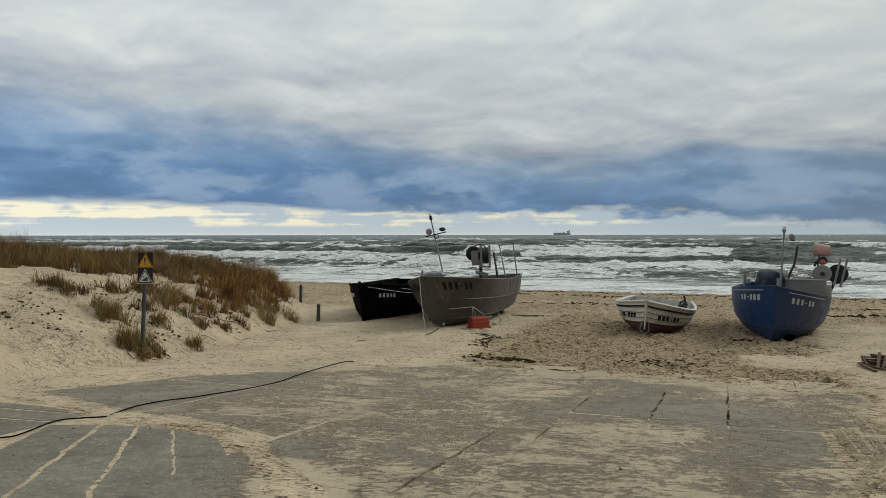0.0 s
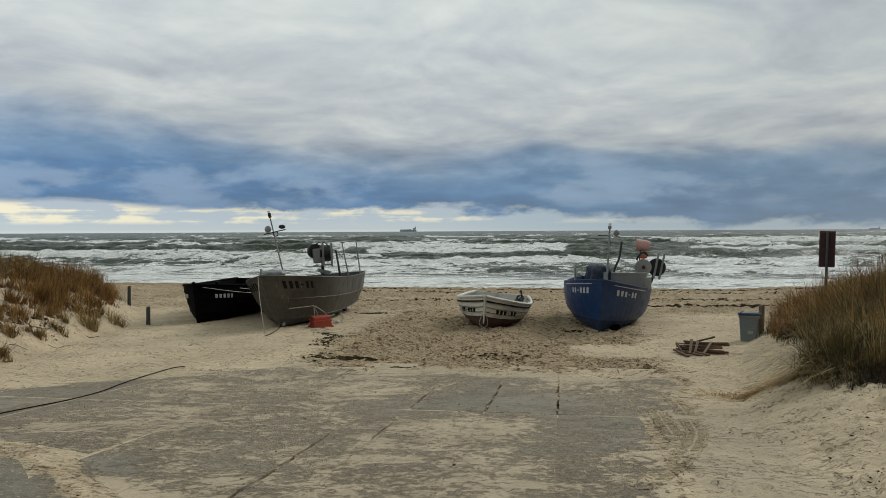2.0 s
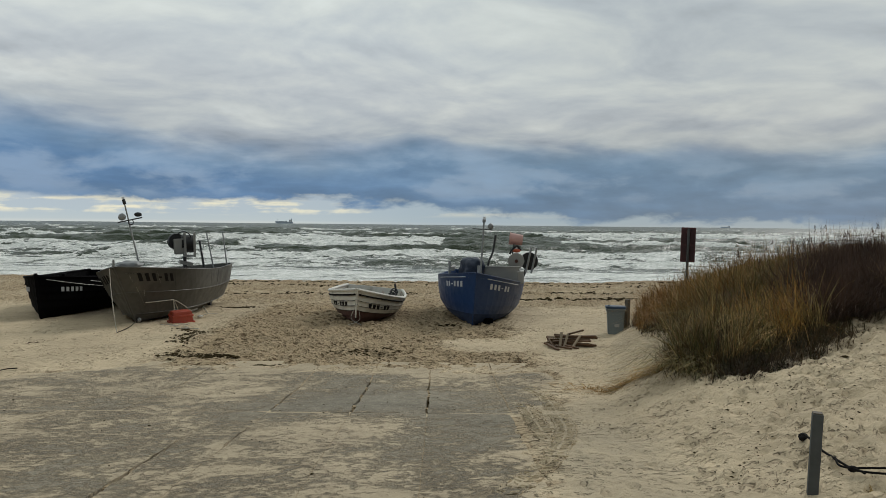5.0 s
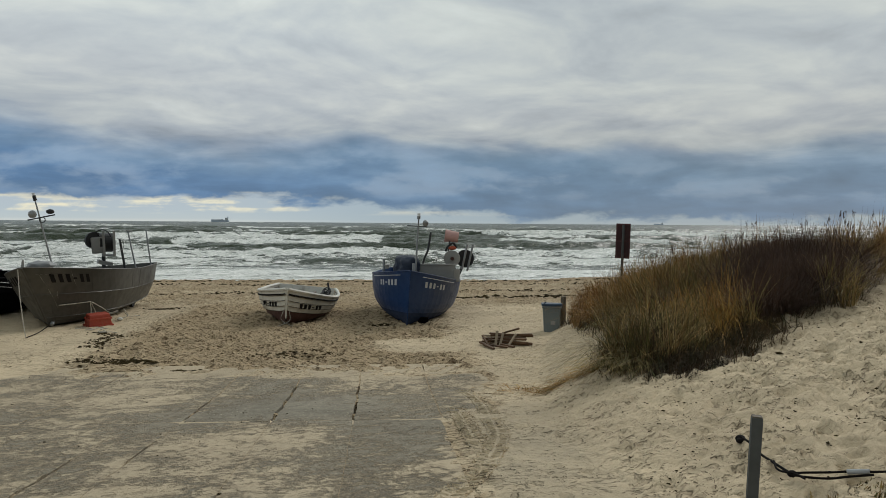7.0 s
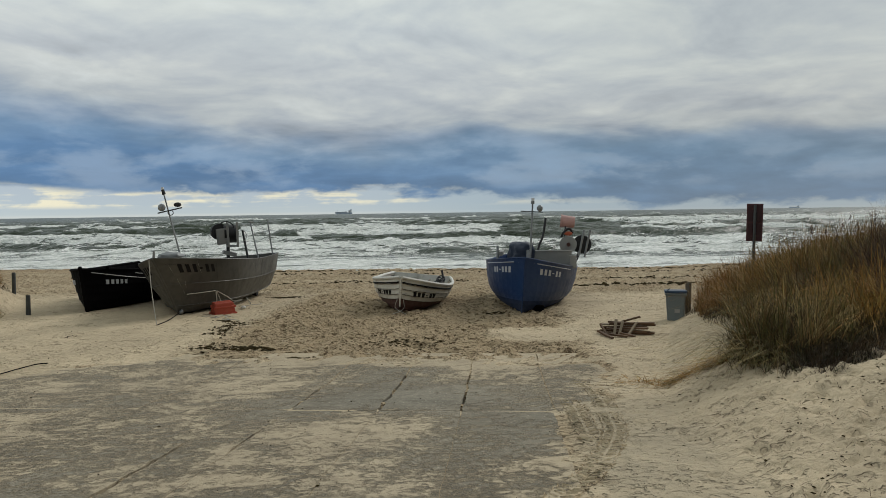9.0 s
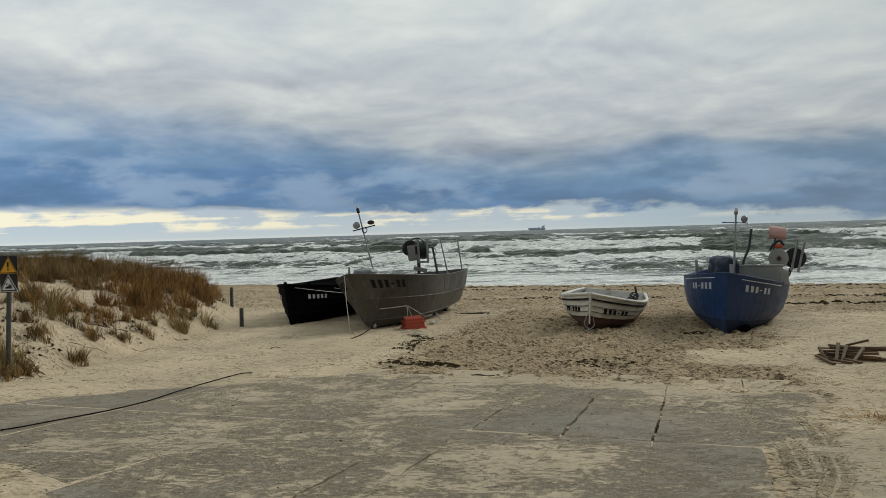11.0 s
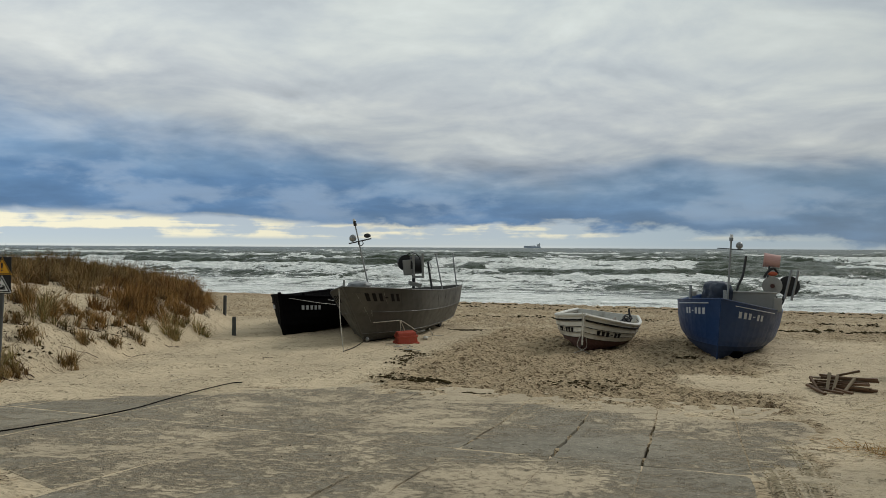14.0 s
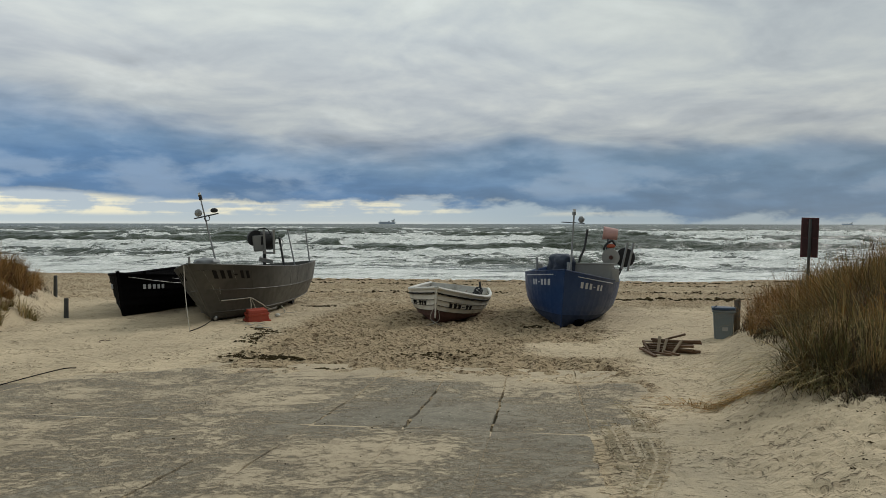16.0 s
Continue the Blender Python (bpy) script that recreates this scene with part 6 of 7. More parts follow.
def waste_bin():
    base = ground_at(9.48, 13.34, -0.06)
    e = thing("waste_bin", Matrix.Translation(base) @ Euler((0, 0, radians(-34))).to_matrix().to_4x4() @ Matrix.Diagonal((0.76, 0.76, 1, 1)), "slate-grey plastic wheelie bin with a blue lid, half sunk in sand", "bin")
    bm = bmesh.new()
    lo = [(-0.20, -0.21), (0.20, -0.21), (0.20, 0.21), (-0.20, 0.21)]
    hi = [(-0.245, -0.26), (0.245, -0.26), (0.245, 0.26), (-0.245, 0.26)]
    a, c = [bm.verts.new((x, y, 0)) for x, y in lo], [bm.verts.new((x, y, 0.58)) for x, y in hi]
    for k in range(4):
        bm.faces.new((a[k], a[(k + 1) % 4], c[(k + 1) % 4], c[k]))
    bm.faces.new(c)
    bm.faces.new(a[::-1])
    bmesh.ops.bevel(bm, geom=[ed for ed in bm.edges if abs(ed.verts[0].co.z - ed.verts[1].co.z) > 0.1], offset=0.04, segments=3, affect="EDGES")
    part("body", bm, bin_mat, e)
    part("rim", box(bmesh.new(), (0.54, 0.57, 0.04), (0, 0, 0.575), None, 0.014), bin_mat, e)
    bm = bmesh.new()
    box(bm, (0.55, 0.58, 0.05), (0, 0, 0.618), Euler((radians(-2), 0, 0)).to_matrix(), 0.02)
    lid = part("lid", bm, bin_lid_mat, e, "blue hinged lid")
    part("lid_handle", tube(bmesh.new(), [(-0.20, -0.30, 0.62), (-0.22, -0.32, 0.66), (-0.16, -0.32, 0.69)], 0.012, 6), bin_lid_mat, lid)
    part("label_panel", box(bmesh.new(), (0.13, 0.006, 0.07), (0.03, -0.243, 0.25), Euler((radians(-5), 0, 0)).to_matrix(), 0.002), aluminium_pale_mat, e, "faint pale label")
    base = ground_at(9.69, 13.22, -0.1)
    p = thing("timber_stake", Matrix.Translation(base), "weathered timber stake beside the waste bin", "post")
    part("shaft", box(bmesh.new(), (0.085, 0.085, 0.68 - base.z), (0, 0, (0.68 - base.z) / 2), Euler((0, radians(1), radians(15))).to_matrix(), 0.01), wood_mat, p)


def wood_pile():
    base = ground_at(7.62, 12.22)
    e = thing("wood_pile", Matrix.Translation(base), "loose heap of weathered planks and slats on the sand", "wood pile")
    r = random.Random(21)
    right, ahead = Vector((0.835, -0.55, 0)), Vector((0.55, 0.835, 0))

    def slat(a, b, width, thick, mat):
        a, b = Vector(a), Vector(b)
        a, b = right * a.x + ahead * a.y + Vector((0, 0, a.z)), right * b.x + ahead * b.y + Vector((0, 0, b.z))
        turn = (b - a).to_track_quat("X", "Z").to_matrix()
        bm = box(bmesh.new(), ((b - a).length, width, thick), (a + b) / 2, turn, 0.004)
        for v in bm.verts:
            v.co += Vector((r.uniform(-1, 1), r.uniform(-1, 1), r.uniform(-1, 1))) * 0.004
        part("plank", bm, mat, e)
    # long slats lying across one another
    for k in range(9):
        z, y = 0.02 + 0.019 * k, r.uniform(-0.16, 0.20)
        x0, x1 = r.uniform(-0.46, -0.28), r.uniform(0.26, 0.50)
        lean = r.uniform(-0.03, 0.03)
        slat((x0, y + r.uniform(-0.08, 0.08), z - lean), (x1, y + r.uniform(-0.08, 0.08), z + lean), r.uniform(0.05, 0.09), r.uniform(0.022, 0.036), plank_pale_mat if k in (6, 9) else plank_mat)
    slat((-0.08, 0.12, 0.19), (0.24, 0.16, 0.28), 0.05, 0.03, plank_mat)
    # short ends propped against the front
    for x, tip, high in ((-0.32, -0.12, 0.17), (-0.20, 0.03, 0.25), (-0.12, 0.06, 0.22), (0.03, 0.14, 0.20), (-0.26, 0.20, 0.09)):
        slat((x, -0.30 + r.uniform(-0.05, 0.05), 0.02), (x + tip, -0.06, high), r.uniform(0.03, 0.05), 0.026, plank_pale_mat if high > 0.19 else plank_mat)
    for x0, y0, x1, y1 in ((-0.40, -0.34, -0.22, -0.62), (-0.10, -0.28, 0.14, -0.40), (-0.48, -0.10, -0.30, -0.34), (-0.30, -0.40, 0.02, -0.46)):
        slat((x0, y0, 0.05), (x1, y1, 0.02), 0.055, 0.03, plank_mat)


def near_post():
    base = ground_at(3.785, 3.745, -0.25)
    e = thing("fence_post", Matrix.Translation(base) @ Euler((radians(1), radians(2), radians(-44))).to_matrix().to_4x4(), "grey weathered timber fence post standing in sand", "post")
    top = 1.05 - base.z
    part("shaft", box(bmesh.new(), (0.064, 0.064, top), (0, 0, top / 2), None, 0.006), post_mat, e)
    part("end_grain", box(bmesh.new(), (0.056, 0.056, 0.01), (0, 0, top + 0.003), None, 0.003), wood_mat, e, "pale chipped end grain")
    r = thing("strap", Matrix.Translation(ground_at(4.2, 3.8)), "dark knotted towing strap lying on the sand", "strap")
    o = ground_at(4.2, 3.8)

    def lay(points, lift):
        return [Vector((x, y, float(ground_height(x, y)) + lift + 0.022)) - o for x, y in points]
    part("line", tube(bmesh.new(), curve_points(lay([(4.60, 4.50), (4.45, 4.27), (4.35, 4.13), (4.24, 3.93), (4.12, 3.71)], 0.020), 6), 0.0085, 7), dark_rope_mat, r)
    part("line", tube(bmesh.new(), curve_points(lay([(4.26, 3.95), (4.15, 3.83), (4.09, 3.66), (4.06, 3.58)], 0.02), 6), 0.0075, 7), dark_rope_mat, r)
    part("loop", tube(bmesh.new(), curve_points(lay([(4.10, 3.70), (4.13, 3.62), (4.20, 3.53), (4.26, 3.43), (4.31, 3.30), (4.42, 3.05), (4.6, 2.8)], 0.03), 6), 0.0075, 7), dark_rope_mat, r)
    part("loop", tube(bmesh.new(), curve_points(lay([(4.10, 3.70), (4.08, 3.58), (4.15, 3.48), (4.23, 3.41), (4.29, 3.30)], 0.02), 6), 0.0075, 7), dark_rope_mat, r)
    for x, y, s in ((4.12, 3.71, 0.028), (4.59, 4.49, 0.034), (4.55, 4.46, 0.026)):
        part("knot", ball(bmesh.new(), ground_at(x, y, 0.05) - o, s, (1.2, 1, 0.8)), dark_rope_mat, r)
    a, c = lay([(4.255, 3.44), (4.30, 3.33)], 0.03)
    part("tape", rod(bmesh.new(), a, c, 0.016, 0.016), grey_paint_mat, r, "grey tape binding")


def cable():
    e = thing("cable", Matrix(), "black rubber cable lying across the concrete", "cable")
    runs = ([(-7.4, 6.35), (-5.3, 6.40), (-4.62, 6.60), (-4.28, 6.77), (-4.18, 6.94), (-4.17, 7.58), (-4.02, 7.75), (-3.84, 7.84), (-3.80, 7.95)],
            [(-3.79, 8.03), (-3.71, 8.51), (-3.53, 8.93), (-3.26, 9.26), (-2.99, 9.71), (-2.69, 10.22), (-2.45, 10.89), (-2.31, 11.64), (-2.05, 12.38), (-1.72, 13.0), (-1.55, 13.05)])
    for k, pts in enumerate(runs):
        ends = len(pts) - 1
        p3 = [(x, y, float(slope(along(x, y))) + 0.018 + (0.02 if y > 12 else 0) - (0.012 if (k == 0 and i == ends) or (k == 1 and i == 0) else 0)) for i, (x, y) in enumerate(pts)]
        part("line", tube(bmesh.new(), curve_points(p3, 8), 0.008, 7), dark_rope_mat, e)


def small_float():
    e = thing("net_float", Matrix.Translation(ground_at(1.67, 19.03)), "small white float on a line beside the crate", "float")
    part("shell", ball(bmesh.new(), (0, 0, 0.04), 0.055, (1.15, 0.9, 0.75)), white_mat, e)
    part("line", tube(bmesh.new(), curve_points([(0.05, 0, 0.06), (0.18, 0.1, 0.10), (0.10, 0.25, 0.24), (0.22, 0.45, 0.05), (0.5, 0.7, 0.02)], 6), 0.008, 6), rope_mat, e, "thin pale line")
    t = thing("rope_tangle", Matrix.Translation(ground_at(1.0, 17.3)), "tangle of pale rope lying on the sand", "rope")
    r = random.Random(8)
    for k in range(4):
        pts, a, x, y = [], r.uniform(0, 6), r.uniform(-0.15, 0.15), r.uniform(-0.25, 0.25)
        for i in range(7):
            g = ground_at(1.0 + x, 17.3 + y, 0.014 + 0.012 * r.random()) - ground_at(1.0, 17.3)
            pts.append(g)
            a += r.uniform(-1.3, 1.3)
            x, y = x + 0.09 * math.cos(a), y + 0.12 * math.sin(a)
        part("strand", tube(bmesh.new(), curve_points(pts, 5), 0.008, 6), rope_mat, t)


small_float()
red_crate()
stump(-2.95, 19.95, 0.50)
stump(-3.98, 24.1, 0.62)
warning_sign()
info_sign()
waste_bin()
wood_pile()
near_post()
cable()


# ---- plants and drift ----
TRACKS = ([(4.95, 9.2), (4.70, 8.36), (4.14, 7.20), (3.76, 6.5), (3.30, 5.92), (2.85, 5.44), (2.2, 4.9)],
          [(4.20, 8.1), (3.96, 7.5), (3.64, 6.8), (3.42, 6.25)])


def tufts():
    spots = [(-6.28, 14.36, 0), (-5.48, 13.50, 0), (-7.59, 14.84, 1), (-7.16, 14.74, 1), (-5.51, 15.72, 0), (-5.36, 14.73, 1), (-4.50, 17.49, 0),
             (-5.30, 17.65, 2), (-4.91, 19.5, 2), (-4.09, 18.98, 0), (-3.61, 19.51, 0), (-5.25, 13.75, 0), (-5.96, 14.05, 0), (-6.7, 15.6, 1), (-5.0, 18.4, 2), (-5.38, 13.30, 0), (-5.52, 13.32, 1), (-5.22, 13.28, 1), (-5.12, 13.62, 1), (-6.95, 14.85, 1), (-7.40, 15.05, 1), (-6.10, 14.20, 0), (-4.9, 15.6, 1), (-4.6, 16.2, 1), (-5.7, 16.3, 0), (-5.1, 16.6, 1),
             (-4.3, 16.9, 1), (-4.75, 14.6, 1), (-5.9, 15.2, 1), (-3.9, 18.2, 0), (-6.3, 16.4, 1), (4.08, 3.30, 3), (4.20, 3.22, 3)]
    for k, (x, y, sort) in enumerate(spots):
        r = np.random.RandomState(60 + k)
        near = np.stack([x + r.randn(7) * 0.11, y + r.randn(7) * 0.11], -1)
        me = tuft_field("grass_tuft", near, 56 if sort == 2 else 44, (0.46, 0.29, 0.62, 0.09)[sort], (0.75, 0.85, 0.40, 0.6)[sort], 0.09, 0.0048, 80 + k)
        label = ("straw-coloured tuft of marram grass on the dune slope", "brown withered tuft on the dune slope", "dense russet tuft of marram grass", "short sparse green tuft beside the strap")[sort]
        tagged(obj("grass_tuft", me, (straw_mat, grass_brown_mat, grass_left_mat, grass_face_mat)[sort]), label, "grass tuft", "tufts on the dune slope")


def shrubs():
    spots = [(8.15, 6.85), (8.9, 6.95), (8.65, 7.5), (9.2, 7.5), (9.8, 7.5), (9.5, 8.05), (10.1, 8.1), (10.7, 8.0), (10.5, 8.6), (11.1, 8.6)]
    TALL = (0.78, 0.86, 1.04, 1.14, 1.10, 1.16, 1.10, 0.98, 1.06, 1.00)
    for k, (x, y) in enumerate(spots):
        r = np.random.RandomState(160 + k)
        near = np.stack([x + r.randn(40) * 0.28, y + np.abs(r.randn(40)) * 0.36 - 0.15], -1)
        me = tuft_field("shrub", near, 115, TALL[k], 0.70, 0.15, 0.0030, 180 + k, clump=0.50, droop=0.36, uneven=0.30)
        tagged(obj("shrub", me, twig_mat), "dark leafless thicket of thin twigs among dune grass", "shrub", "shrubs on the dune")


def thicket_top():
    """Olive and straw blades grown through the back of the thicket."""
    spots = scatter(620, 8.2, 12.5, 7.4, 10.4, lambda x, y: smooth(y - 7.6 - 0.10 * (x - 8.2), 0.0, 0.5), 211)
    for k, mat in enumerate((grass_brown_mat, grass_face_mat)):
        me = tuft_field("dune_grass", spots[k::2], 46, 0.86, 0.62, 0.16, 0.0036, 212 + 4 * k, clump=0.40, droop=0.44, uneven=0.45)
        tagged(obj("dune_grass", me, mat), "tall olive and brown grass grown through the thicket", "grass", kind="stuff")


def reeds():
    """Stalks with a drooping feathery head each."""
    spots = np.concatenate([scatter(75, 8.8, 13.2, 7.8, 10.2, lambda x, y: 0 * x + 1, 221), scatter(110, -17, -5.0, 16.5, 20.5, left_mask, 222)])
    r = np.random.RandomState(223)
    n = len(spots)
    roots = np.column_stack([spots, ground_height(spots[:, 0], spots[:, 1], False) - 0.03])
    tall = np.where(spots[:, 0] > 0, 0.92, 0.72) * (0.78 + 0.36 * r.rand(n))
    v1, f1 = blades(roots, tall, np.full(n, 0.16), np.tile((0.14, -0.04), (n, 1)), 0.0042, 224, 0.20)
    tips = v1.reshape(-1, 7, 3)[:, 6]
    k = np.repeat(np.arange(n), 9)
    heads = tips[k] + np.column_stack([r.randn(len(k)) * 0.010, r.randn(len(k)) * 0.010, -0.09 * r.rand(len(k)) - 0.005])
    v2, f2 = blades(heads, 0.035 + 0.05 * r.rand(len(k)), np.full(len(k), 0.5), np.tile((0.45, -0.1), (len(k), 1)), 0.0048, 225, 0.5)
    faces = f1 + [[i + len(v1) for i in f] for f in f2]
    tagged(obj("reeds", np_mesh("reeds", np.concatenate([v1, v2]), faces, False), twig_mat), "thin stalks with dark feathery heads above the grass", "reeds", kind="stuff")


def seed_stalks():
    spots = np.concatenate([scatter(700, -22, -4, 14, 24, lambda x, y: left_mask(x, y) * 0.5, 31), scatter(900, 6, 20, 7, 18, lambda x, y: right_mask(x, y) * 0.5, 32)])
    me = tuft_field("seed_stalks", spots, 3, 0.92, 0.22, 0.12, 0.0032, 33, uneven=0.5)
    tagged(obj("seed_stalks", me, twig_mat), "thin dark seed stalks standing above the grass", "grass", kind="stuff")


def flat_grass():
    r = np.random.RandomState(44)
    for k, mat in enumerate((grass_gold_mat, straw_mat)):
        t = r.rand(95)
        line = np.stack([5.50 + 0.95 * t, 8.62 - 0.62 * t + r.randn(95) * 0.15 * (1.2 - 0.5 * t)], -1)
        me = tuft_field("dead_grass", line, 6, 0.22, 1.9, 0.10, 0.0046, 45 + 20 * k, wind=(-1.3, 0.75), droop=0.78)
        tagged(obj("dead_grass", me, mat), "flattened mat of dead brown grass on sand", "grass", kind="stuff")
    # roots and rotten stems where the bank has slipped
    n = 1300
    t = r.rand(n)
    bank = np.stack([5.95 + 1.55 * t + r.randn(n) * 0.12, 6.52 + 0.06 * t + r.randn(n) * 0.20], -1)
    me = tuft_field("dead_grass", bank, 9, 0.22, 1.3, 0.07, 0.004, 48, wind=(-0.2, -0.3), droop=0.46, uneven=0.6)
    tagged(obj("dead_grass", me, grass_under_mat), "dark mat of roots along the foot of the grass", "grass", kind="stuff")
    loose = scatter(260, 3.8, 7.5, 3.2, 8.0, lambda x, y: 0.55 * smooth(right_depth(x, y), 0.1, 0.8) * (1 - right_mask(x, y)), 46)
    me = tuft_field("dead_grass", loose, 4, 0.10, 1.6, 0.10, 0.002, 47)
    tagged(obj("dead_grass", me, twig_mat), "sparse withered stems on the bare dune sand", "grass", kind="stuff")
    roots = scatter(2600, -10, -3.2, 12.6, 19.5, lambda x, y: smooth(left_depth(x, y), 0.25, 0.7) * (1 - smooth(left_depth(x, y), 1.6, 3.2)) * (fbm(x * 0.9, y * 0.9, 3, 1) > 0.03), 49)
    me = tuft_field("dead_grass", roots, 5, 0.15, 1.5, 0.12, 0.0035, 50, wind=(0.3, -0.2), droop=0.50)
    tagged(obj("dead_grass", me, twig_mat), "dark roots and withered stems on the dune slope", "grass", kind="stuff")


def crumbs(name, x, y, size, seed, mat, label, flat=0.35, aim=None):
    """Small angular scraps lying on the ground."""
    r = np.random.RandomState(seed)
    n = len(x)
    z = np.maximum(ground_height(x, y), np.where(ramp_edge(x, y) > 0, slope(along(x, y)) + 0.002, -9.0))
    turn = r.rand(n) * 2 * np.pi if aim is None else aim + r.randn(n) * 0.45
    a = size * (0.5 + r.rand(n) * 1.3)
    b = a * (0.30 + 0.45 * r.rand(n))
    ux, uy = np.cos(turn), np.sin(turn)
    c = np.stack([x, y, z + b * flat * 0.5], -1)
    d1, d2 = np.stack([ux * a, uy * a, 0 * a], -1), np.stack([-uy * b, ux * b, 0 * b], -1)
    up = np.stack([r.randn(n) * b * 0.3, r.randn(n) * b * 0.3, b * flat + 0.002], -1)
    verts = np.stack([c + d1, c + d2, c - d1 * 0.8, c - d2, c + up, c - up], 1).reshape(-1, 3)
    base = (np.arange(n) * 6)[:, None]
    faces = np.concatenate([base + f for f in ((0, 1, 4), (1, 2, 4), (2, 3, 4), (3, 0, 4), (1, 0, 5), (2, 1, 5), (3, 2, 5), (0, 3, 5))])
    tagged(obj(name, np_mesh(name, verts, faces, False), mat), label, "drift litter", kind="stuff")


def drift():
    r = np.random.RandomState(71)
    s = scatter(8000, -6, 14, 11, 34, lambda x, y: 0.85 * trampled(x, y) * np.clip(1.4 - along(x, y) / 30, 0.15, 1), 72)
    crumbs("beach_litter", s[:, 0], s[:, 1], 0.014, 73, weed_mat, "scraps of dark weed trodden into the sand")
    s = scatter(14000, -14, 10, 1.5, 17, lambda x, y: (0.10 + 0.30 * smooth(right_depth(x, y), 0, 1)) * np.where(ramp_edge(x, y) > 0, 0.1, 1.0), 74)
    crumbs("beach_litter", s[:, 0], s[:, 1], 0.015, 75, weed_mat, "small dark scraps and stem ends on sand")
    s = scatter(3000, 3.2, 9, 2.6, 9, lambda x, y: 0.55 * smooth(right_depth(x, y), -0.2, 0.9) * (0.35 + 1.0 * (fbm(x * 1.3, y * 1.3, 3, 1) > 0.0)) * (1 - right_mask(x, y)), 86)
    crumbs("beach_litter", s[:, 0], s[:, 1], 0.012, 87, weed_mat, "dark stem ends and scraps strewn over the dune sand", 0.4)
    s = scatter(1300, -14, 9, 3.0, 19, lambda x, y: 0.38 * smooth(np.maximum(left_depth(x, y), right_depth(x, y)), -0.3, 0.6) * (fbm(x * 0.8, y * 0.8, 2, 1) > -0.02), 76)
    crumbs("beach_litter", s[:, 0], s[:, 1], 0.030, 77, weed_mat, "dark withered scraps and root ends on the dune sand", 0.6)
    s = scatter(1500, -9, -3.2, 12.6, 19.5, lambda x, y: smooth(left_depth(x, y), 0.0, 0.5) * (1 - smooth(left_depth(x, y), 1.8, 3.0)) * (fbm(x * 0.9, y * 0.9, 3, 1) > -0.02), 88)
    crumbs("beach_litter", s[:, 0], s[:, 1], 0.030, 89, weed_mat, "dark root ends and clods on the dune slope", 0.8)
    s = scatter(300, -6, 4.5, 3, 13, lambda x, y: 0.5 * (ramp_edge(x, y) > 0.1) * (0.4 + 1.2 * (fbm(x * 1.2, y * 1.2, 3, 1) > 0.02)), 78)
    crumbs("beach_litter", s[:, 0], s[:, 1], 0.008, 79, weed_mat, "small dark crumbs and pebbles on the concrete", 0.7)
    # banks of seaweed
    for k, (x0, y0, x1, y1, n, wide) in enumerate(((0.5, 13.56, 1.45, 13.45, 120, 0.13), (1.0, 13.5, 1.65, 13.2, 200, 0.05), (1.50, 12.50, 2.16, 12.15, 320, 0.035), (3.3, 13.0, 4.4, 12.6, 60, 0.22),
                                                   (0.8, 15.1, 1.2, 16.3, 60, 0.14), (1.1, 17.2, 1.5, 16.4, 50, 0.10), (6.45, 15.8, 6.8, 15.6, 180, 0.06), (2.6, 21.4, 3.3, 21.2, 90, 0.10))):
        t = r.rand(n)
        n, t = n * 3, np.concatenate([t, r.beta(1.4, 1.4, 2 * n)])
        x = x0 + (x1 - x0) * t + r.randn(n) * wide * 0.8
        y = y0 + (y1 - y0) * t + r.randn(n) * wide
        crumbs("seaweed_bank", x, y, 0.030, 90 + k, weed_mat, "dark flat heap of washed-up seaweed on the sand", 0.4, math.atan2(y1 - y0, x1 - x0))
    t = r.rand(1300)
    w = -14 + 34 * t
    line = 27.0 + 1.2 * np.sin(w * 0.21) + r.randn(1300) * 0.22
    x, y = from_ramp(w, line)
    crumbs("wrack_line", x, y, 0.05, 99, weed_mat, "broken line of dark wrack along the beach", 0.5)
    for w0, w1, s0, s1, n in ((1.2, 8.5, 23.7, 25.8, 420), (-12, 16, 37.5, 38.6, 500)):
        t = r.rand(n)
        x, y = from_ramp(w0 + (w1 - w0) * t, s0 + (s1 - s0) * t + 0.25 * np.sin(9 * t) + r.randn(n) * 0.09)
        crumbs("wrack_line", x, y, 0.07, 120 + n, weed_mat, "broken line of dark wrack along the beach", 0.5, -0.4)
    t = r.rand(700)
    w = -12 + 34 * t
    x, y = from_ramp(w, 34.5 + 0.8 * np.sin(w * 0.3) + r.randn(700) * 0.3)
    crumbs("wrack_line", x, y, 0.06, 98, weed_mat, "broken line of dark wrack along the beach", 0.5)


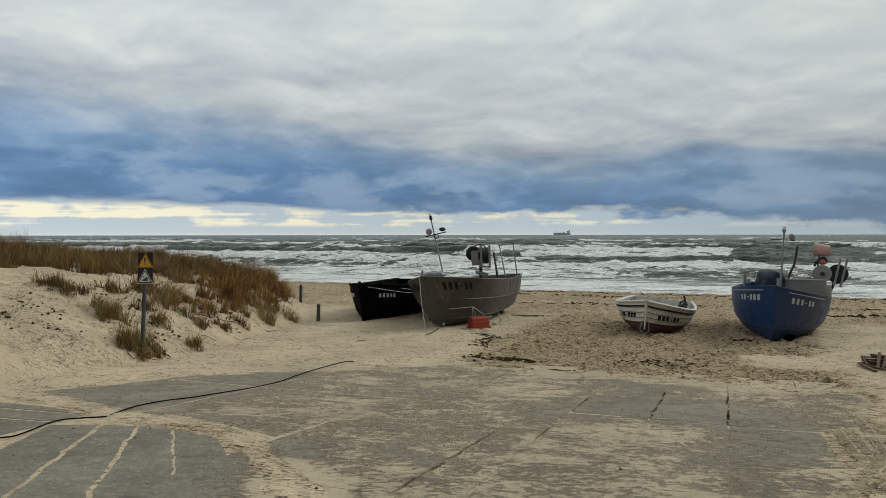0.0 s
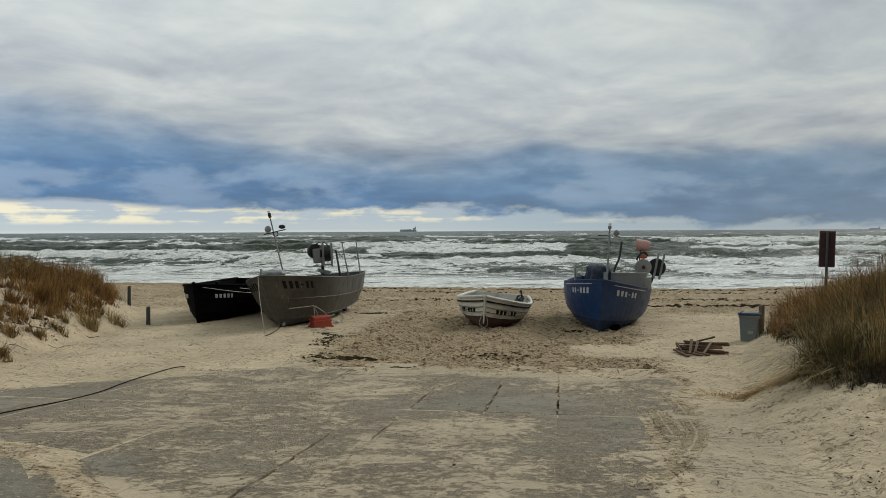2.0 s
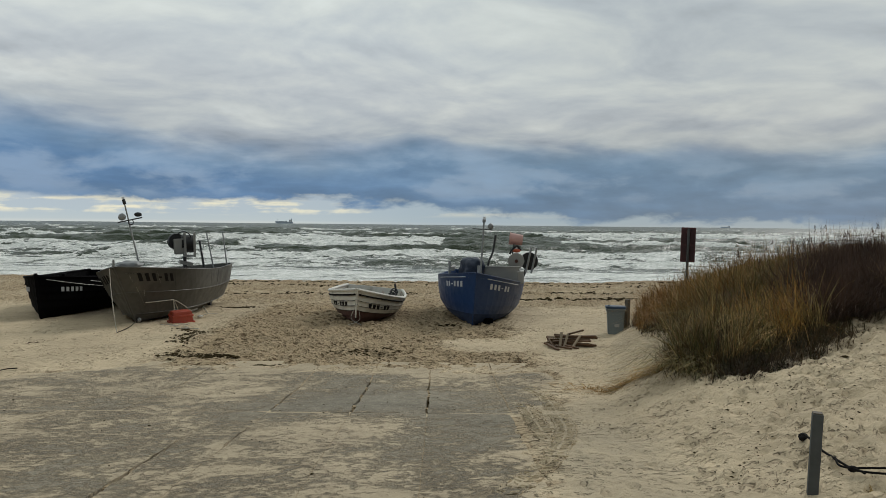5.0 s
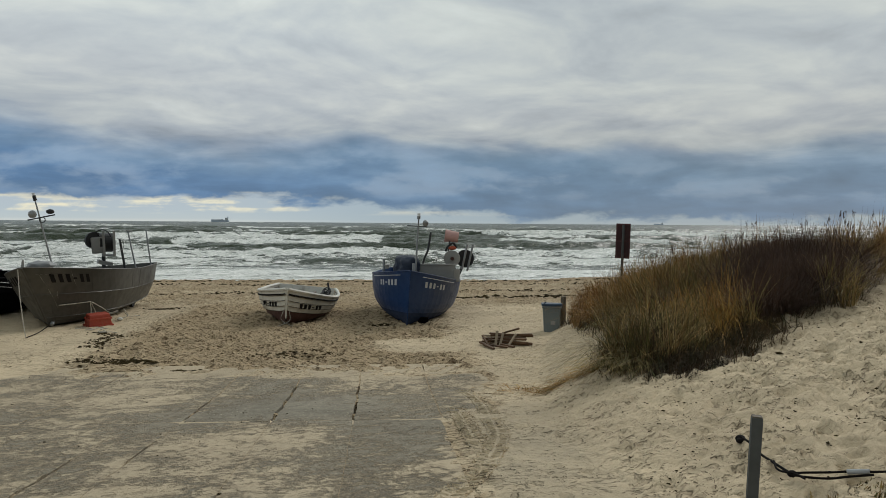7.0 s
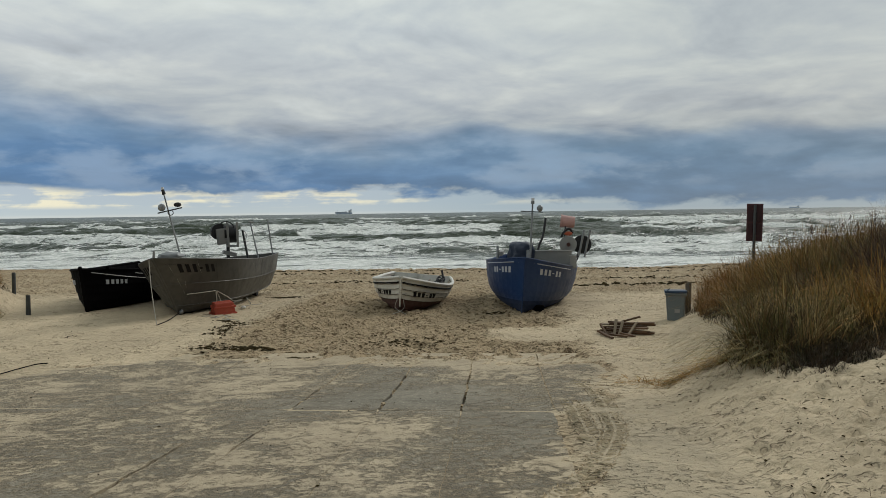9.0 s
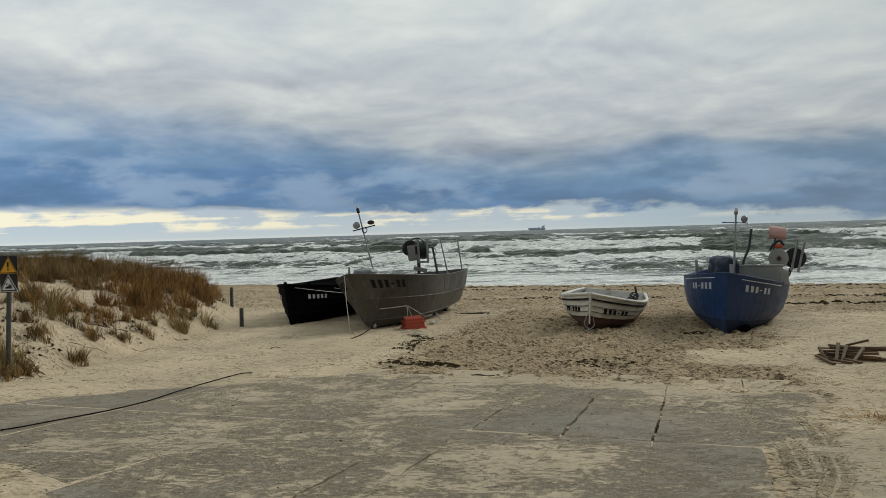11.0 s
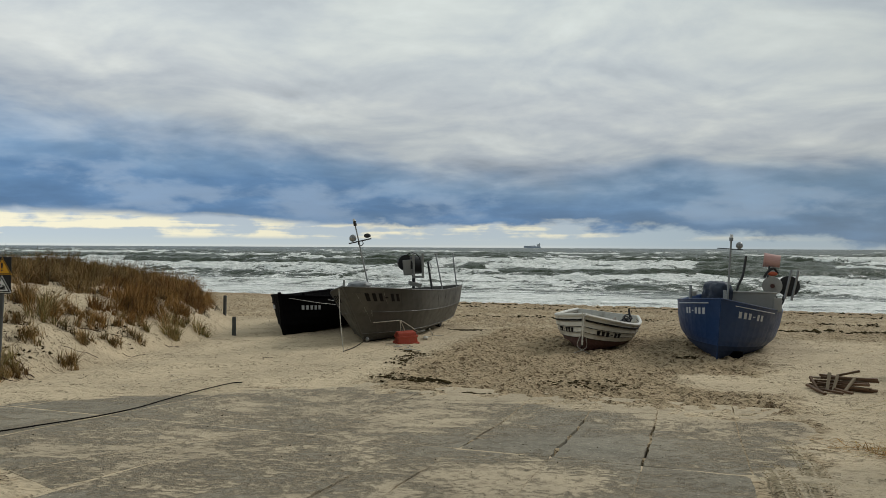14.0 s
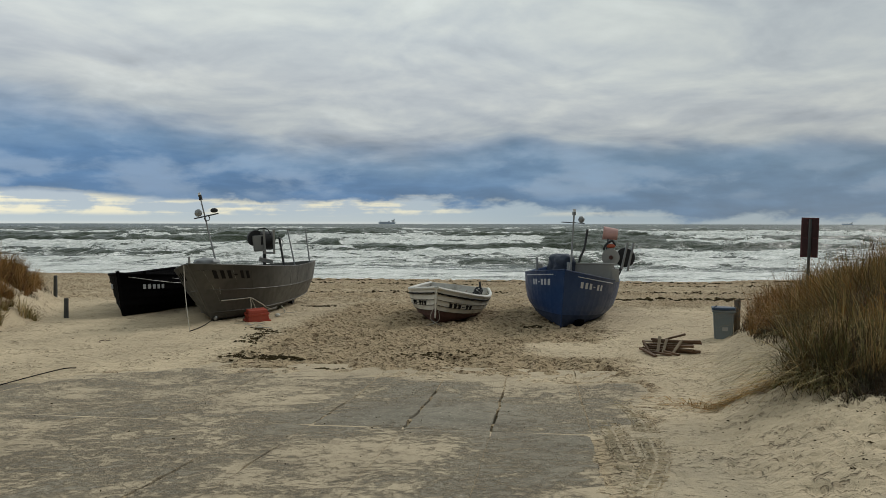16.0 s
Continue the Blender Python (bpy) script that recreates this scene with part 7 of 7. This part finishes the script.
def sticks():
    runs = [((-5.40, 14.05), (-5.18, 13.86), (-5.05, 13.78), (-4.93, 13.70)), ((-5.50, 13.2), (-5.42, 13.02), (-5.30, 12.98)), ((-5.28, 13.12), (-5.14, 13.30), (-5.02, 13.36)),
            ((-4.95, 16.2), (-4.55, 16.6), (-4.22, 17.15)), ((-4.1, 17.3), (-3.85, 17.6), (-3.72, 17.8)), ((-5.35, 15.85), (-5.02, 16.1), (-4.8, 16.4)),
            ((-1.70, 15.75), (-1.60, 15.92), (-1.50, 15.98)), ((-5.05, 13.9), (-4.95, 13.6), (-4.80, 13.45)), ((-5.75, 13.9), (-5.9, 13.6), (-5.85, 13.4)), ((-4.4, 16.0), (-4.2, 16.1), (-4.0, 16.4)), ((-5.0, 14.9), (-4.8, 15.1), (-4.5, 15.3)), ((-5.7, 13.6), (-5.55, 13.35), (-5.62, 13.1))]
    for k, pts in enumerate(runs):
        o = ground_at(*pts[0])
        r = random.Random(40 + k)
        bent = curve_points([(x, y, 0) for x, y in pts], 4)
        p3 = [ground_at(q.x + r.uniform(-0.03, 0.03), q.y + r.uniform(-0.04, 0.04), 0.006 + 0.02 * r.random()) - o for q in bent]
        e = part("stick", tube(bmesh.new(), curve_points(p3, 3), 0.007 if k < 6 else 0.0045, 6), twig_mat)
        e.location = o
        tagged(e, "dark bare root or stick lying on sand", "stick", "sticks on the sand")


def tyre_track(way):
    """Ridges of sand that a tractor tyre has left beside the concrete."""
    line = [Vector((x, y, 0)) for x, y in way]
    r = np.random.RandomState(3)
    pts = curve_points(line, 26)
    verts, faces = [], []
    travelled = 0.0
    for a, b in zip(pts, pts[1:]):
        travelled += (b - a).length
        if travelled < 0.052 or r.rand() < 0.2:
            continue
        travelled = 0.0
        a = a + Vector((r.uniform(-0.012, 0.012), r.uniform(-0.012, 0.012), 0))
        ahead = (b - a).normalized()
        side = Vector((ahead.y, -ahead.x, 0))
        for sign, near, far in ((-1, 0.015, 0.080), (1, 0.015, 0.080), (1, 0.10, 0.112), (-1, 0.10, 0.112)):
            p, q = a + side * sign * near + ahead * 0.02, a + side * sign * far - ahead * (0.02 if far < 0.1 else 0.026)
            if far > 0.1:
                p = a + side * sign * near + ahead * 0.026
                q = a + side * sign * far - ahead * 0.026
            k = len(verts)
            t = ahead * 0.011
            for c, lift in ((p - t, 0), (q - t, 0), (q + t, 0), (p + t, 0), (p, 0.010), (q, 0.010)):
                z = float(ground_height(c.x, c.y, False)) + lift + 0.002
                verts.append((c.x, c.y, z))
            faces += [(k, k + 1, k + 5, k + 4), (k + 2, k + 3, k + 4, k + 5), (k + 3, k, k + 4), (k + 1, k + 2, k + 5)]
    me = np_mesh("tyre_track", verts, faces, False)
    attribute(me, "damp", np.full(len(verts), 0.28))
    tagged(obj("tyre_track", me, sand_mat), "tyre tread pressed into the damp sand beside the concrete", "tyre track", kind="stuff")


tufts()
for way in TRACKS:
    tyre_track(way)
shrubs()
thicket_top()
reeds()
seed_stalks()
flat_grass()
drift()
sticks()


# ---- ships on the horizon ----
def ship(x, y, length, heading, label):
    e = thing("cargo_ship", Matrix.Translation((x, y, SEA_LEVEL - 1.0)) @ Euler((0, 0, radians(heading))).to_matrix().to_4x4(), label, "ship", "ships on the horizon")
    h = length / 80
    bm = bmesh.new()
    ends = [(-40, 0), (-38, 6), (30, 6), (41, 0), (30, -6), (-38, -6)]
    lo = [bm.verts.new((a * h * 0.95, b * h, 0)) for a, b in ends]
    hi = [bm.verts.new((a * h, b * h, (9 if a < 25 else 12) * h)) for a, b in ends]
    for k in range(6):
        bm.faces.new((lo[k], lo[(k + 1) % 6], hi[(k + 1) % 6], hi[k]))
    bm.faces.new(hi)
    part("hull", bm, ship_mat, e)
    part("bridge", box(bmesh.new(), (14 * h, 10 * h, 12 * h), (-28 * h, 0, 14 * h), None, 0.5 * h), ship_pale_mat, e, "pale superstructure")
    part("funnel", box(bmesh.new(), (5 * h, 4 * h, 6 * h), (-33 * h, 0, 22 * h), None, 0.4 * h), ship_mat, e)
    for k, (a, z) in enumerate(((-8, 5), (6, 4), (19, 3.4))):
        part("cargo", box(bmesh.new(), (11 * h, 9 * h, z * h), (a * h, 0, (9 + z / 2) * h), None, 0.3 * h), ship_pale_mat, e, "pale deck cargo")
    part("ship_mast", rod(bmesh.new(), (31 * h, 0, 10 * h), (31 * h, 0, 22 * h), 0.5 * h, 0.3 * h), ship_mat, e)


ship(727, 3425, 79, 172, "grey cargo ship far out on the horizon")
ship(2455, 2490, 40, 138, "faint cargo ship far out on the horizon")
